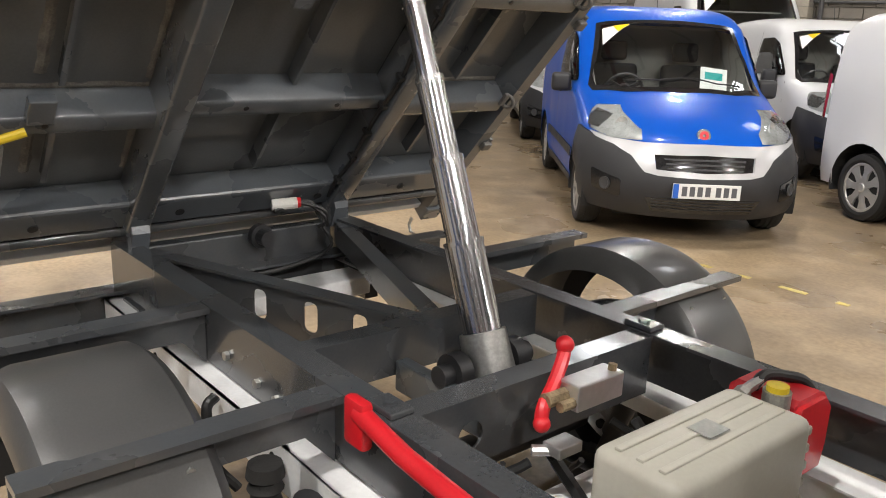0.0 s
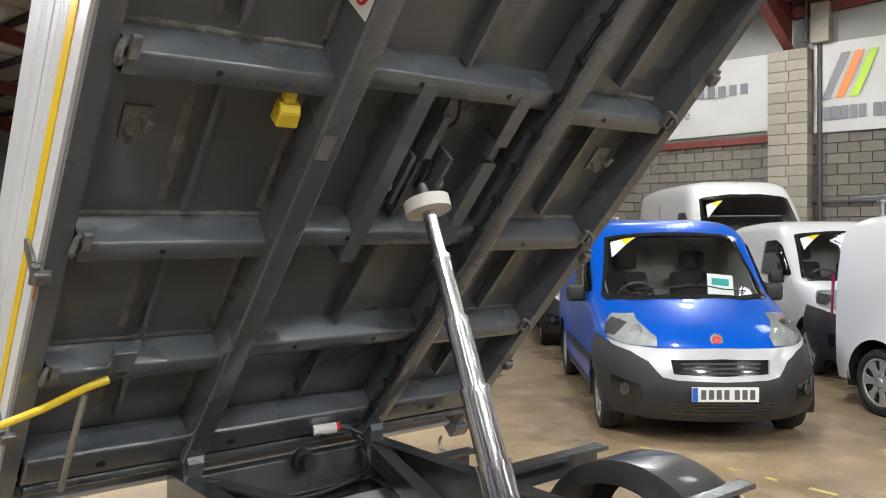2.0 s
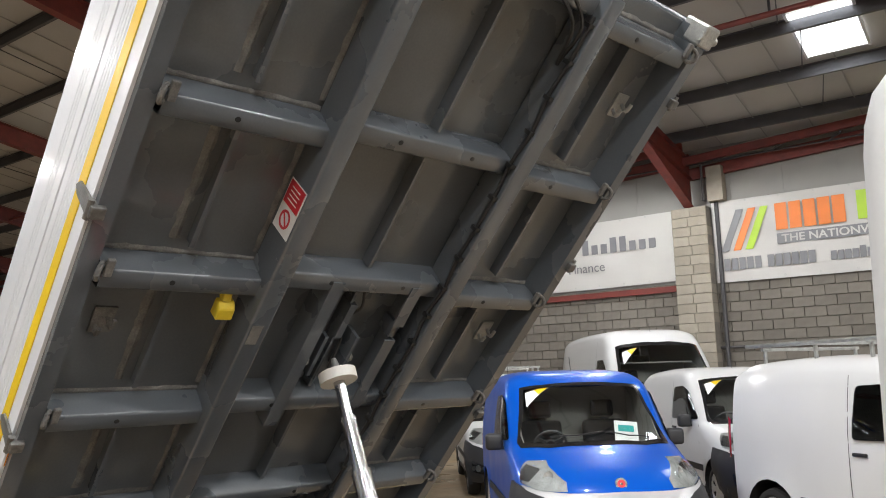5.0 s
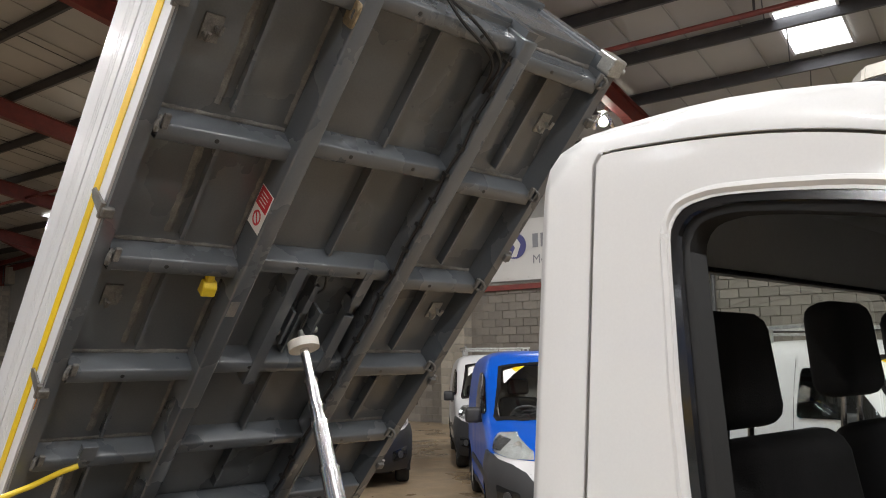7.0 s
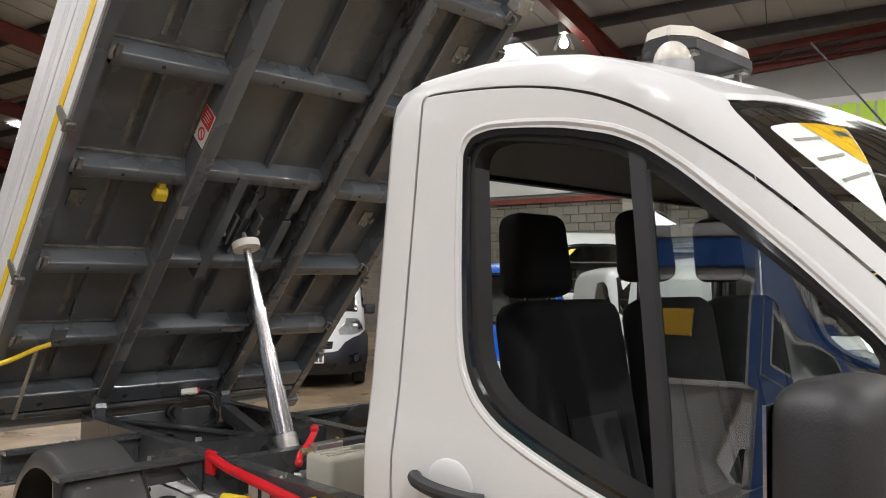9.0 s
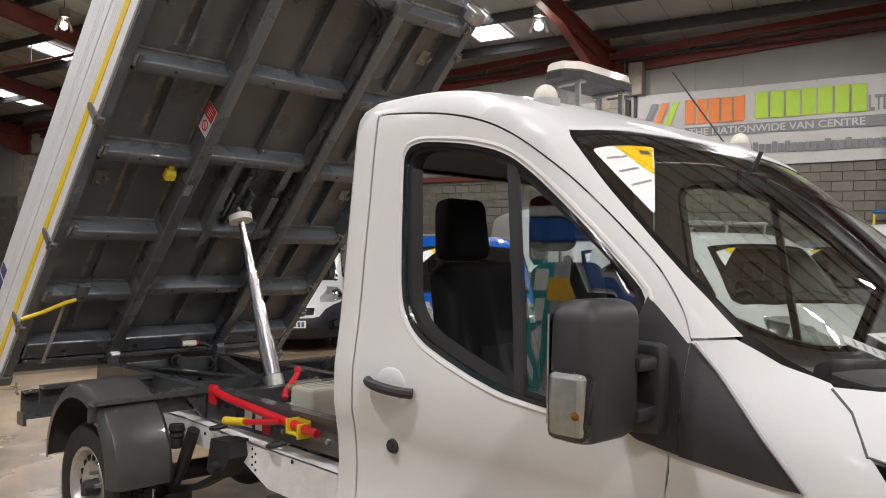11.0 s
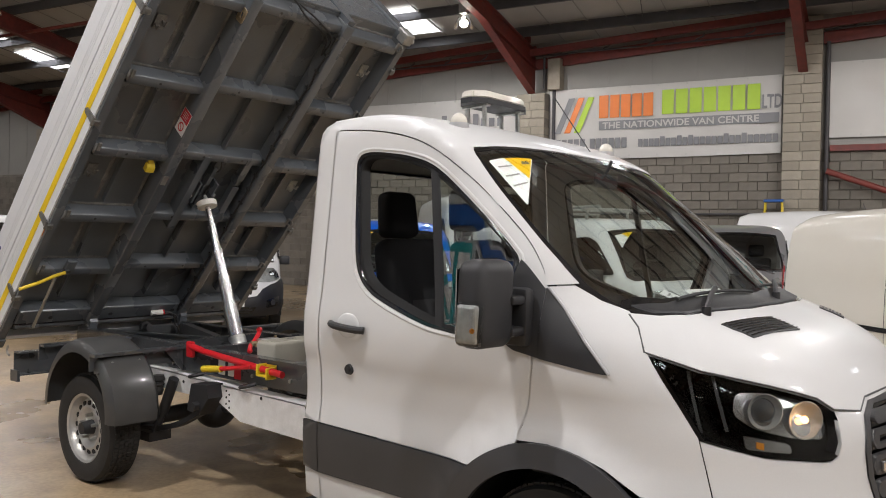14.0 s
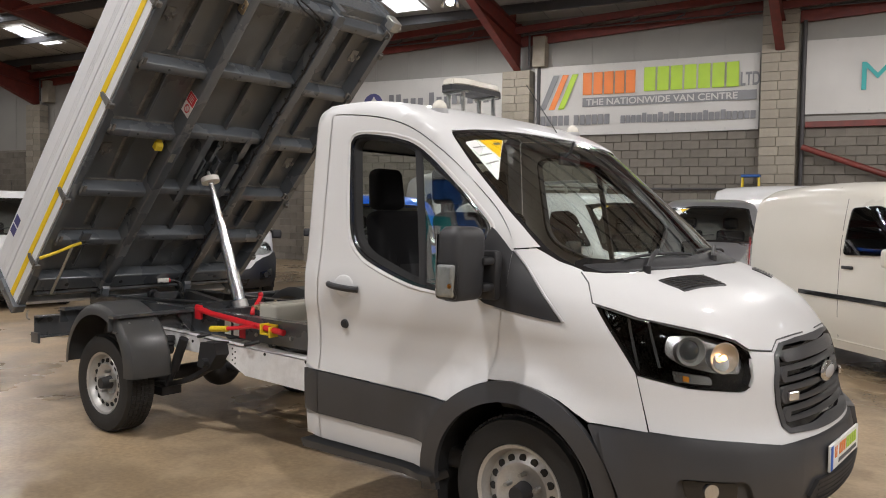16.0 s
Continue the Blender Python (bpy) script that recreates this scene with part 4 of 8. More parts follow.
# dropsides
for sg in (-1, 1):
    bm = bmesh.new()
    outer = [(0.032, 0.022)]
    for z, w, d in ((0.165, 0.004, 0.003), (0.185, 0.004, 0.003), (0.205, 0.004, 0.003), (0.225, 0.004, 0.003), (0.275, 0.014, 0.014), (0.335, 0.004, 0.003), (0.355, 0.004, 0.003), (0.375, 0.004, 0.003)):
        outer += [(0.032, z - w / 2), (0.032 - d, z - w / 2 + 0.001), (0.032 - d, z + w / 2 - 0.001), (0.032, z + w / 2)]
    outer += [(0.032, 0.485)]
    poly = [(sg * 1.008, 0.022)] + [(sg * (1.008 + o), z) for o, z in outer] + [(sg * 1.036, 0.50), (sg * 1.008, 0.50)]
    prism(bm, poly, -0.13, 2.98, plane="yz")
    ds = part("dropside", bm, M["alu_white"], bed, "white ribbed aluminium dropside")
    part("reflective_tape", boxed(-0.12, 2.97, sg * 1.0415 - 0.0015, sg * 1.0415 + 0.0015, 0.092, 0.144), M["yellow"], bed, "yellow reflective tape")
    for u in (0.33, 1.02, 1.9, 2.72):
        bm = bmesh.new()
        box(bm, u - 0.02, u + 0.02, sg * 1.03 - 0.022, sg * 1.03 + 0.022, -0.025, 0.025, 0.006)
        prism(bm, [(u - 0.026, 0.02), (u + 0.026, 0.02), (u + 0.020, 0.115), (u - 0.004, 0.135), (u - 0.022, 0.11)], sg * 1.046 - 0.004, sg * 1.046 + 0.004)
        cyl(bm, (u - 0.032, sg * 1.048, 0.0), (u + 0.032, sg * 1.048, 0.0), 0.010, seg=10)
        part("dropside_hinge", bm, M["clamp"], bed, "worn steel dropside hinge")
for u in (0.24, 0.34):
    part("side_label", boxed(u, u + 0.08, -1.0435, -1.0405, 0.40, 0.475), M["ban_navy"], bed, "dark blue square label")
part("marker_reflector", boxed(0.90, 0.98, -1.034, -1.031, 0.02, 0.055), M["amber"], bed, "small amber side reflector")

# headboard with folded corners
bm = bmesh.new()
box(bm, 2.985, 3.02, -1.04, 1.04, 0.10, 0.62, 0.006)
box(bm, 2.97, 3.035, -1.06, -0.96, 0.02, 0.66, 0.01), box(bm, 2.97, 3.035, 0.96, 1.06, 0.02, 0.66, 0.01)
box(bm, 2.95, 3.06, -1.0, 1.0, 0.60, 0.66, 0.01)
part("headboard", bm, GP, bed)
for sg in (-1, 1):
    bm = bmesh.new()
    prism(bm, [(2.72, 0.0), (3.02, -0.02), (3.03, 0.30), (2.99, 0.32)], sg * 0.40 - 0.03, sg * 0.40 + 0.03)
    part("rail_end", bm, GP, bed)
    bm = bmesh.new()
    box(bm, 2.96, 3.05, sg * 1.0 - 0.045, sg * 1.0 + 0.045, -0.02, 0.10, 0.01)
    cyl(bm, (3.0, sg * 0.95, 0.0), (3.0, sg * 1.06, 0.0), 0.02, seg=12)
    part("corner_casting", bm, M["galv"], bed, "worn corner casting")

bm = bmesh.new()
patch(bm, rounded([(2.80, -0.047), (2.90, -0.047), (2.90, 0.03), (2.80, 0.03)], 0.02, 3), lambda a, b: Vector((a, -0.442, b)), 0.1, [rounded([(2.83, -0.025), (2.87, -0.025), (2.87, 0.0), (2.83, 0.0)], 0.01, 3)], 0.008, lambda c: Vector((0, 1, 0)))
part("rail_latch", bm, M["rust"], bed, "bronze coloured rail latch plate")
for k in range(2):
    bm = bmesh.new()
    tube(bm, curve([(2.70, 0.34, 0.02), (2.86, 0.30 - 0.05 * k, -0.03), (2.97, 0.1 - 0.1 * k, -0.04), (3.03, -0.1, 0.04), (3.05, -0.2 - 0.1 * k, 0.2)]), 0.007, 6)
    part("bed_cable", bm, M["hose"], bed, "black cable looped below the headboard", smooth=True)

# underside lugs
for u in (1.45, 2.62):
    for sg in (-1, 1):
        bm = bmesh.new()
        box(bm, u - 0.05, u + 0.05, sg * 0.86 - 0.035, sg * 0.86 + 0.035, 0.09, 0.098)
        tube(bm, curve([(u - 0.02, sg * 0.86 - 0.02, 0.09), (u - 0.035, sg * 0.86 - 0.02, 0.06), (u - 0.005, sg * 0.86 - 0.02, 0.05)], 4), 0.008, 6)
        tube(bm, curve([(u + 0.01, sg * 0.86 + 0.015, 0.09), (u - 0.005, sg * 0.86 + 0.015, 0.055), (u + 0.03, sg * 0.86 + 0.02, 0.05)], 4), 0.008, 6)
        part("lashing_lug", bm, M["weld"] if sg < 0 else M["galv"], bed, "worn lashing lug on a welded pad")

# warning label on the rail's flank, data plate, yellow wedge
st = part("warning_label", boxed(1.885, 2.065, -0.4385, -0.4365, -0.035, 0.075), M["paper"], bed, "red and white warning label")
part("label_red", boxed(1.98, 2.062, -0.4405, -0.4385, -0.03, 0.07), M["red_sticker"], st)
bm = bmesh.new()
lathe(bm, [(0.024, 0), (0.033, 0), (0.033, -0.001), (0.024, -0.001)], 20, pose(1.935, -0.439, 0.02))
box(bm, -0.003, 0.003, -0.0405 - 0.4, -0.0385 - 0.4, -0.026, 0.026, m=pose(1.935, 0, 0.02, 0, 45, 0))
part("label_symbol", bm, M["red_sticker"], st)
bm = bmesh.new()
for k in range(4):
    box(bm, 1.998 + 0.015 * k, 2.001 + 0.015 * k, -0.4418, -0.4405, -0.012 + 0.006 * (k % 2), 0.05)
part("label_print", bm, M["paper"], st)
part("data_plate", boxed(1.47, 1.55, -0.425, -0.385, -0.0475, -0.0455), M["galv"], bed, "scuffed metal data plate")
bm = bmesh.new()
prism(bm, [(1.538, -0.008), (1.58, -0.004), (1.60, 0.016), (1.60, 0.04), (1.538, 0.04)], -0.548, -0.486)
prism(bm, [(1.60, 0.010), (1.652, 0.02), (1.652, 0.045), (1.60, 0.04)], -0.538, -0.505)
bmesh.ops.bevel(bm, geom=bm.edges[:], offset=0.004, segments=1, affect="EDGES")
part("wheel_chock", bm, M["yellow_paint"], bed, "small yellow wheel chock in its holder")

# body prop with yellow grip
bm = bmesh.new()
tube(bm, [(0.62, -0.80, -0.055), (0.60, -0.86, -0.06), (0.53, -0.97, -0.065), (0.48, -1.08, -0.07)], 0.0125, 10)
pr = part("prop_handle", bm, M["yellow_paint"], bed, "yellow painted prop handle")
bm = bmesh.new()
tube(bm, [(0.575, -0.86, -0.06), (0.32, -0.86, -0.07), (0.06, -0.85, -0.06)], 0.011, 8)
part("prop_rod", bm, M["galv"], bed, "bare steel prop rod")
bm = bmesh.new()
box(bm, 0.60, 0.69, -0.79, -0.72, -0.02, 0.01, 0.004)
part("prop_bracket", bm, GP, bed)

FP_DARK = M["black_plastic"]


def stripe_flutes(bm, p0, p1, r, seg=60, depth=0.0005):
    """A tube with fine lengthwise flutes, shaped in to imitate striped reflections."""
    p0, p1 = Vector(p0), Vector(p1)
    q = (p1 - p0).to_track_quat("Z", "Y")
    ends = []
    for p in (p0, p1):
        ends.append([bm.verts.new(p + q @ Vector(((r - depth * (k % 2)) * math.cos(2 * math.pi * k / seg), (r - depth * (k % 2)) * math.sin(2 * math.pi * k / seg), 0))) for k in range(seg)])
    for k in range(seg):
        bm.faces.new((ends[0][k], ends[0][(k + 1) % seg], ends[1][(k + 1) % seg], ends[1][k]))
    bm.faces.new(ends[0][::-1]), bm.faces.new(ends[1])


# ---- telescopic ram
RB, RT = Vector((0.30, 0.0, 0.79)), Vector((-0.128, 0.0, 1.85))
RD = (RT - RB).normalized()
RL = (RT - RB).length
cuts = (0.10, 0.333, 0.548, 0.756, 0.955, RL - 0.03)
radii = (0.050, 0.043, 0.036, 0.029, 0.022)
for a, b, r in zip(cuts, cuts[1:], radii):
    bm = bmesh.new()
    stripe_flutes(bm, RB + RD * (a - 0.02), RB + RD * b, r, 64 if r > 0.03 else 44)
    if r > 0.025:
        cyl(bm, RB + RD * (b - 0.012), RB + RD * (b + 0.001), r + 0.002, seg=40)
    part("ram_stage", bm, M["chrome"], truck, "bright chromed ram stage, flutes added for striped reflections")
bm = bmesh.new()
cyl(bm, RB - RD * 0.10, RB + RD * 0.10, 0.068, 0.060, seg=28)
part("ram_base", bm, M["galv"], truck, "grey cast ram base", smooth=True)
for sg in (-1, 1):
    bm = bmesh.new()
    cyl(bm, (0.275, sg * 0.05, 0.80), (0.275, sg * 0.15, 0.80), 0.028, seg=20)
    cyl(bm, (0.275, sg * 0.075, 0.80), (0.275, sg * 0.115, 0.80), 0.05, seg=24)
    part("trunnion", bm, FP_DARK, truck, smooth=True)
    part("ram_cradle", boxed(0.10, 0.44, sg * 0.13 - 0.02, sg * 0.13 + 0.02, 0.70, 0.785, 0.006), GP, truck)
bm = bmesh.new()
cyl(bm, RT - RD * 0.045, RT - RD * 0.005, 0.072, seg=36)
part("ram_collar", bm, M["nylon"], truck, "white nylon ram collar", smooth=True)
bm = bmesh.new()
cyl(bm, RT - RD * 0.01, RT + RD * 0.05, 0.022, 0.010, seg=16)
part("ram_head", bm, M["galv"], truck, smooth=True)

FP = M["frame_paint"]
# ---- subframe
Z = 0.864
for sg in (-1, 1):
    bm = bmesh.new()
    y0, y1 = sg * 0.385, sg * 0.46
    prism(bm, [(y0, Z), (y1, Z), (y1, Z - 0.165), (y1 - sg * 0.008, Z - 0.165), (y1 - sg * 0.008, Z - 0.009), (y0, Z - 0.009)], -1.12, 2.05, plane="yz")
    part("subframe_rail", bm, FP, truck)
    for x, z in ((-0.22, 0.76), (-0.05, 0.745), (0.05, 0.74), (0.2, 0.74), (0.7, 0.75), (1.05, 0.75), (1.4, 0.76)):
        part("frame_bolt", cylinder((x, y1, z), (x, y1 + sg * 0.012, z), 0.013, seg=6), M["galv"], truck)
    for x in (-0.36, 0.30):
        bm = bmesh.new()
        a, b = sg * 0.46, sg * 1.09
        prism(bm, [(x - 0.035, Z - 0.002), (x + 0.035, Z - 0.002), (x + 0.035, Z - 0.02), (x - 0.027, Z - 0.02), (x - 0.027, Z - 0.11), (x - 0.035, Z - 0.11)], a, b)
        part("outrigger", bm, FP, truck)
        bm = bmesh.new()
        prism(bm, [(sg * 0.462, Z - 0.02), (sg * 0.60, Z - 0.02), (sg * 0.462, Z - 0.17)], x - 0.006, x + 0.006, plane="yz")
        part("gusset", bm, FP, truck)
    # cam plates on the rail top
    bm = bmesh.new()
    box(bm, 0.40, 0.49, sg * 0.42 - 0.03, sg * 0.42 + 0.03, Z, Z + 0.014, 0.004)
    cyl(bm, (0.445, sg * 0.42, Z + 0.01), (0.445, sg * 0.42, Z + 0.02), 0.016, seg=6)
    part("body_rest", bm, FP, truck)


def cross_beam(x0, x1, y0, y1, z0, z1):
    bm = bmesh.new()
    prism(bm, [(x0, z1), (x1, z1), (x1, z0), (x1 - 0.008, z0), (x1 - 0.008, z1 - 0.01), (x0, z1 - 0.01)], y0, y1)
    return part("subframe_cross_beam", bm, FP, truck)


cross_beam(0.02, 0.085, -0.385, 0.385, Z - 0.13, Z - 0.003)
bm = bmesh.new()
box(bm, 0.43, 0.50, -0.385, 0.385, Z - 0.013, Z - 0.003)
patch(bm, [(-0.385, Z - 0.165), (0.385, Z - 0.165), (0.385, Z - 0.013), (-0.385, Z - 0.013)], lambda a, b: Vector((0.497, a, b)), 0.1, [[(-0.24 + 0.036 * math.cos(k * 0.4189), Z - 0.095 + 0.036 * math.sin(k * 0.4189)) for k in range(15)]], 0.008, lambda c: Vector((-1, 0, 0)))
part("subframe_cross_beam", bm, FP, truck, "dark cross beam with a round lightening hole")
cross_beam(1.35, 1.42, -0.385, 0.385, Z - 0.16, Z - 0.003)
bm = bmesh.new()
box(bm, -1.125, -1.06, -0.385, 0.385, Z - 0.16, Z - 0.02, 0.006)
part("subframe_cross_beam", bm, FP, truck)
part("hinge_bar", cylinder((-1.10, -0.95, 0.905), (-1.10, 0.95, 0.905), 0.022, seg=16), FP, truck, smooth=True)
for sg in (-1, 1):
    bm = bmesh.new()
    prism(bm, [(-1.19, 0.72), (-0.98, 0.72), (-1.02, 0.90), (-1.07, 0.945), (-1.13, 0.945), (-1.17, 0.90)], sg * 0.425 - 0.012, sg * 0.425 + 0.012)
    part("hinge_plate", bm, FP, truck)
# V braces with slotted plates
for sg in (-1, 1):
    p0, p1 = Vector((-0.98, sg * 0.385)), Vector((0.02, sg * 0.03))
    d = (p1 - p0)
    ang, ln = math.degrees(math.atan2(d[1], d[0])), d.length
    mm = pose(p0[0], p0[1], 0, 0, 0, ang)
    bm = bmesh.new()
    box(bm, 0, ln, -0.03, 0.03, Z - 0.016, Z - 0.006)
    if sg > 0:
        box(bm, 0, ln, -0.03, -0.022, Z - 0.09, Z - 0.012)
    part("frame_brace", bm, FP, truck, m=mm)
    if sg < 0:
        bm = bmesh.new()
        slot = lambda c: rounded([(c - 0.027, Z - 0.14), (c + 0.027, Z - 0.14), (c + 0.027, Z - 0.045), (c - 0.027, Z - 0.045)], 0.026, 5)
        patch(bm, [(0.10, Z - 0.02), (ln - 0.02, Z - 0.02), (ln - 0.02, Z - 0.19), (0.42, Z - 0.19)], lambda a, b: Vector((a, 0.0, b)), 0.05, [slot(0.50), slot(0.70), slot(0.88)], 0.006, lambda c: Vector((0, 1, 0)))
        part("slotted_plate", bm, FP, truck, m=mm)

# ---- white ladder chassis below
CW = M["chassis_white"]
for sg in (-1, 1):
    bm = bmesh.new()
    y0, y1 = sg * 0.40, sg * 0.515
    outline = [(-1.05, 0.60), (-0.3, 0.60), (0.0, 0.57), (0.78, 0.56), (1.0, 0.47), (2.4, 0.43), (3.6, 0.43), (3.6, 0.64), (2.4, 0.64), (0.9, 0.665), (0.2, 0.69), (-1.05, 0.69)]
    prism(bm, outline, y1 - sg * 0.006, y1)
    for (xa, za), (xb, zb) in zip(outline[6:], outline[7:]):
        if xb < xa:
            prism(bm, [(xa, za), (xb, zb), (xb, zb - 0.006), (xa, za - 0.006)], y0, y1)
    part("chassis_rail", bm, CW, truck, "white painted chassis rail")
    for x, z, r in [(0.86 + 0.03 * (k % 2), 0.52 + 0.02 * k, 0.007) for k in range(7)] + [(x, 0.64, 0.011) for x in (-0.6, -0.1, 0.12, 0.4, 1.2, 1.6)]:
        # near-black discs on the web give the shade of bolt holes
        part("rail_hole", cylinder((x, y1, z), (x, y1 + sg * 0.0025, z), r, seg=8), M["recess_shade"], truck)
    bm = bmesh.new()
    tube(bm, curve([(-0.15, sg * 0.53, 0.69), (-0.14, sg * 0.56, 0.66), (-0.13, sg * 0.55, 0.52), (-0.1, sg * 0.5, 0.44)]), 0.014, 8)
    part("brake_hose", bm, M["hose"], truck)
    # spring, damper, bump stop
    bm = bmesh.new()
    pts = curve([(-0.78, sg * 0.58, 0.56), (-0.4, sg * 0.58, 0.36), (0.0, sg * 0.58, 0.31), (0.4, sg * 0.58, 0.38), (0.72, sg * 0.58, 0.52)], 5)
    for a, b in zip(pts, pts[1:]):
        prism(bm, [(a.x, a.z), (b.x, b.z), (b.x, b.z - 0.035), (a.x, a.z - 0.035)], sg * 0.55, sg * 0.61)
    part("leaf_spring", bm, M["black_plastic"], truck, "black leaf spring")
    bm = bmesh.new()
    prism(bm, [(0.60, 0.50), (0.72, 0.48), (0.82, 0.60), (0.80, 0.68), (0.64, 0.67)], sg * 0.5, sg * 0.62)
    cyl(bm, (0.71, sg * 0.52, 0.54), (0.71, sg * 0.66, 0.54), 0.03, seg=12)
    part("spring_hanger", bm, M["black_plastic"], truck)
    bm = bmesh.new()
    cyl(bm, (0.36, sg * 0.56, 0.66), (0.26, sg * 0.58, 0.42), 0.034, seg=14)
    cyl(bm, (0.26, sg * 0.58, 0.42), (0.20, sg * 0.60, 0.28), 0.024, seg=14)
    part("damper", bm, M["black_plastic"], truck, smooth=True)
    bm = bmesh.new()
    lathe(bm, [(0.0, 0), (0.04, 0), (0.045, 0.03), (0.033, 0.04), (0.043, 0.06), (0.033, 0.075), (0.04, 0.1), (0.03, 0.13), (0, 0.13)], 16, pose(0.17, sg * 0.56, 0.66, -90, 0, 0))
    part("bump_stop", bm, M["rubber"], truck, smooth=True)
bm = bmesh.new()
cyl(bm, (0, -0.72, 0.345), (0, 0.72, 0.345), 0.055, seg=18)
bmesh.ops.create_uvsphere(bm, u_segments=20, v_segments=12, radius=0.16, matrix=pose(0, 0.02, 0.345))
box(bm, 0.12, 0.24, -0.66, -0.50, 0.24, 0.30), box(bm, 0.12, 0.24, 0.50, 0.66, 0.24, 0.30)
part("rear_axle", bm, M["black_plastic"], truck, smooth=True)
part("prop_shaft", cylinder((0.1, 0.0, 0.36), (2.3, 0.0, 0.42), 0.04, seg=14), M["black_plastic"], truck, smooth=True)
for x0, x1, z0, z1 in ((-0.95, -0.80, 0.61, 0.68), (0.62, 0.74, 0.59, 0.66), (1.5, 1.62, 0.50, 0.62)):
    part("chassis_cross_member", boxed(x0, x1, -0.40, 0.40, z0, z1, 0.006), CW, truck)
part("exhaust_box", boxed(0.95, 1.6, 0.05, 0.33, 0.36, 0.52, 0.05, 3), M["galv"], truck, smooth=True)

# rear underrun beam and wheel guards
bm = bmesh.new()
prism(bm, [(-1.07, 0.56), (-0.98, 0.56), (-0.98, 0.57), (-1.06, 0.57), (-1.06, 0.72), (-0.98, 0.72), (-0.98, 0.73), (-1.07, 0.73)], -0.96, 0.96)
box(bm, -1.085, -0.975, -0.975, -0.955, 0.52, 0.60), box(bm, -1.085, -0.975, 0.955, 0.975, 0.52, 0.60)
part("underrun_beam", bm, FP, truck, "dark grey rear underrun beam")
for sg in (-1, 1):
    part("underrun_bracket", boxed(-1.0, -0.85, sg * 0.44 - 0.03, sg * 0.44 + 0.03, 0.57, 0.70), FP, truck)
for sg in (-1, 1):
    bm = bmesh.new()
    R, cx, cz = 0.455, 0.035, 0.475
    prof = [(0.715, R - 0.075), (0.735, R - 0.02), (0.76, R), (0.99, R), (1.03, R - 0.012), (1.055, R - 0.045), (1.058, R - 0.085)]
    angs = [radians(-4 + 6.4 * k) for k in range(30)]
    rings = []
    for a in angs:
        rings.append([bm.verts.new((cx + r * math.cos(a), sg * y, cz + r * math.sin(a))) for y, r in prof])
    for p, q in zip(rings, rings[1:]):
        for k in range(len(prof) - 1):
            bm.faces.new((p[k], p[k + 1], q[k + 1], q[k]))
    bmesh.ops.solidify(bm, geom=bm.faces[:], thickness=0.006)
    part("mudguard", bm, M["mudguard"], truck, "dark plastic mudguard over the rear wheel", smooth=True)
    part("mudguard_stay", boxed(0.27, 0.33, sg * 0.72, sg * 1.06, Z - 0.125, Z - 0.11, 0.0), FP, truck)
    for x in (0.265, 0.335):
        for y in (0.80, 0.98):
            part("stay_bolt", cylinder((x, sg * y, Z - 0.06), (x + (0.012 if x > 0.3 else -0.012), sg * y, Z - 0.06), 0.010, seg=6), M["galv"], truck)


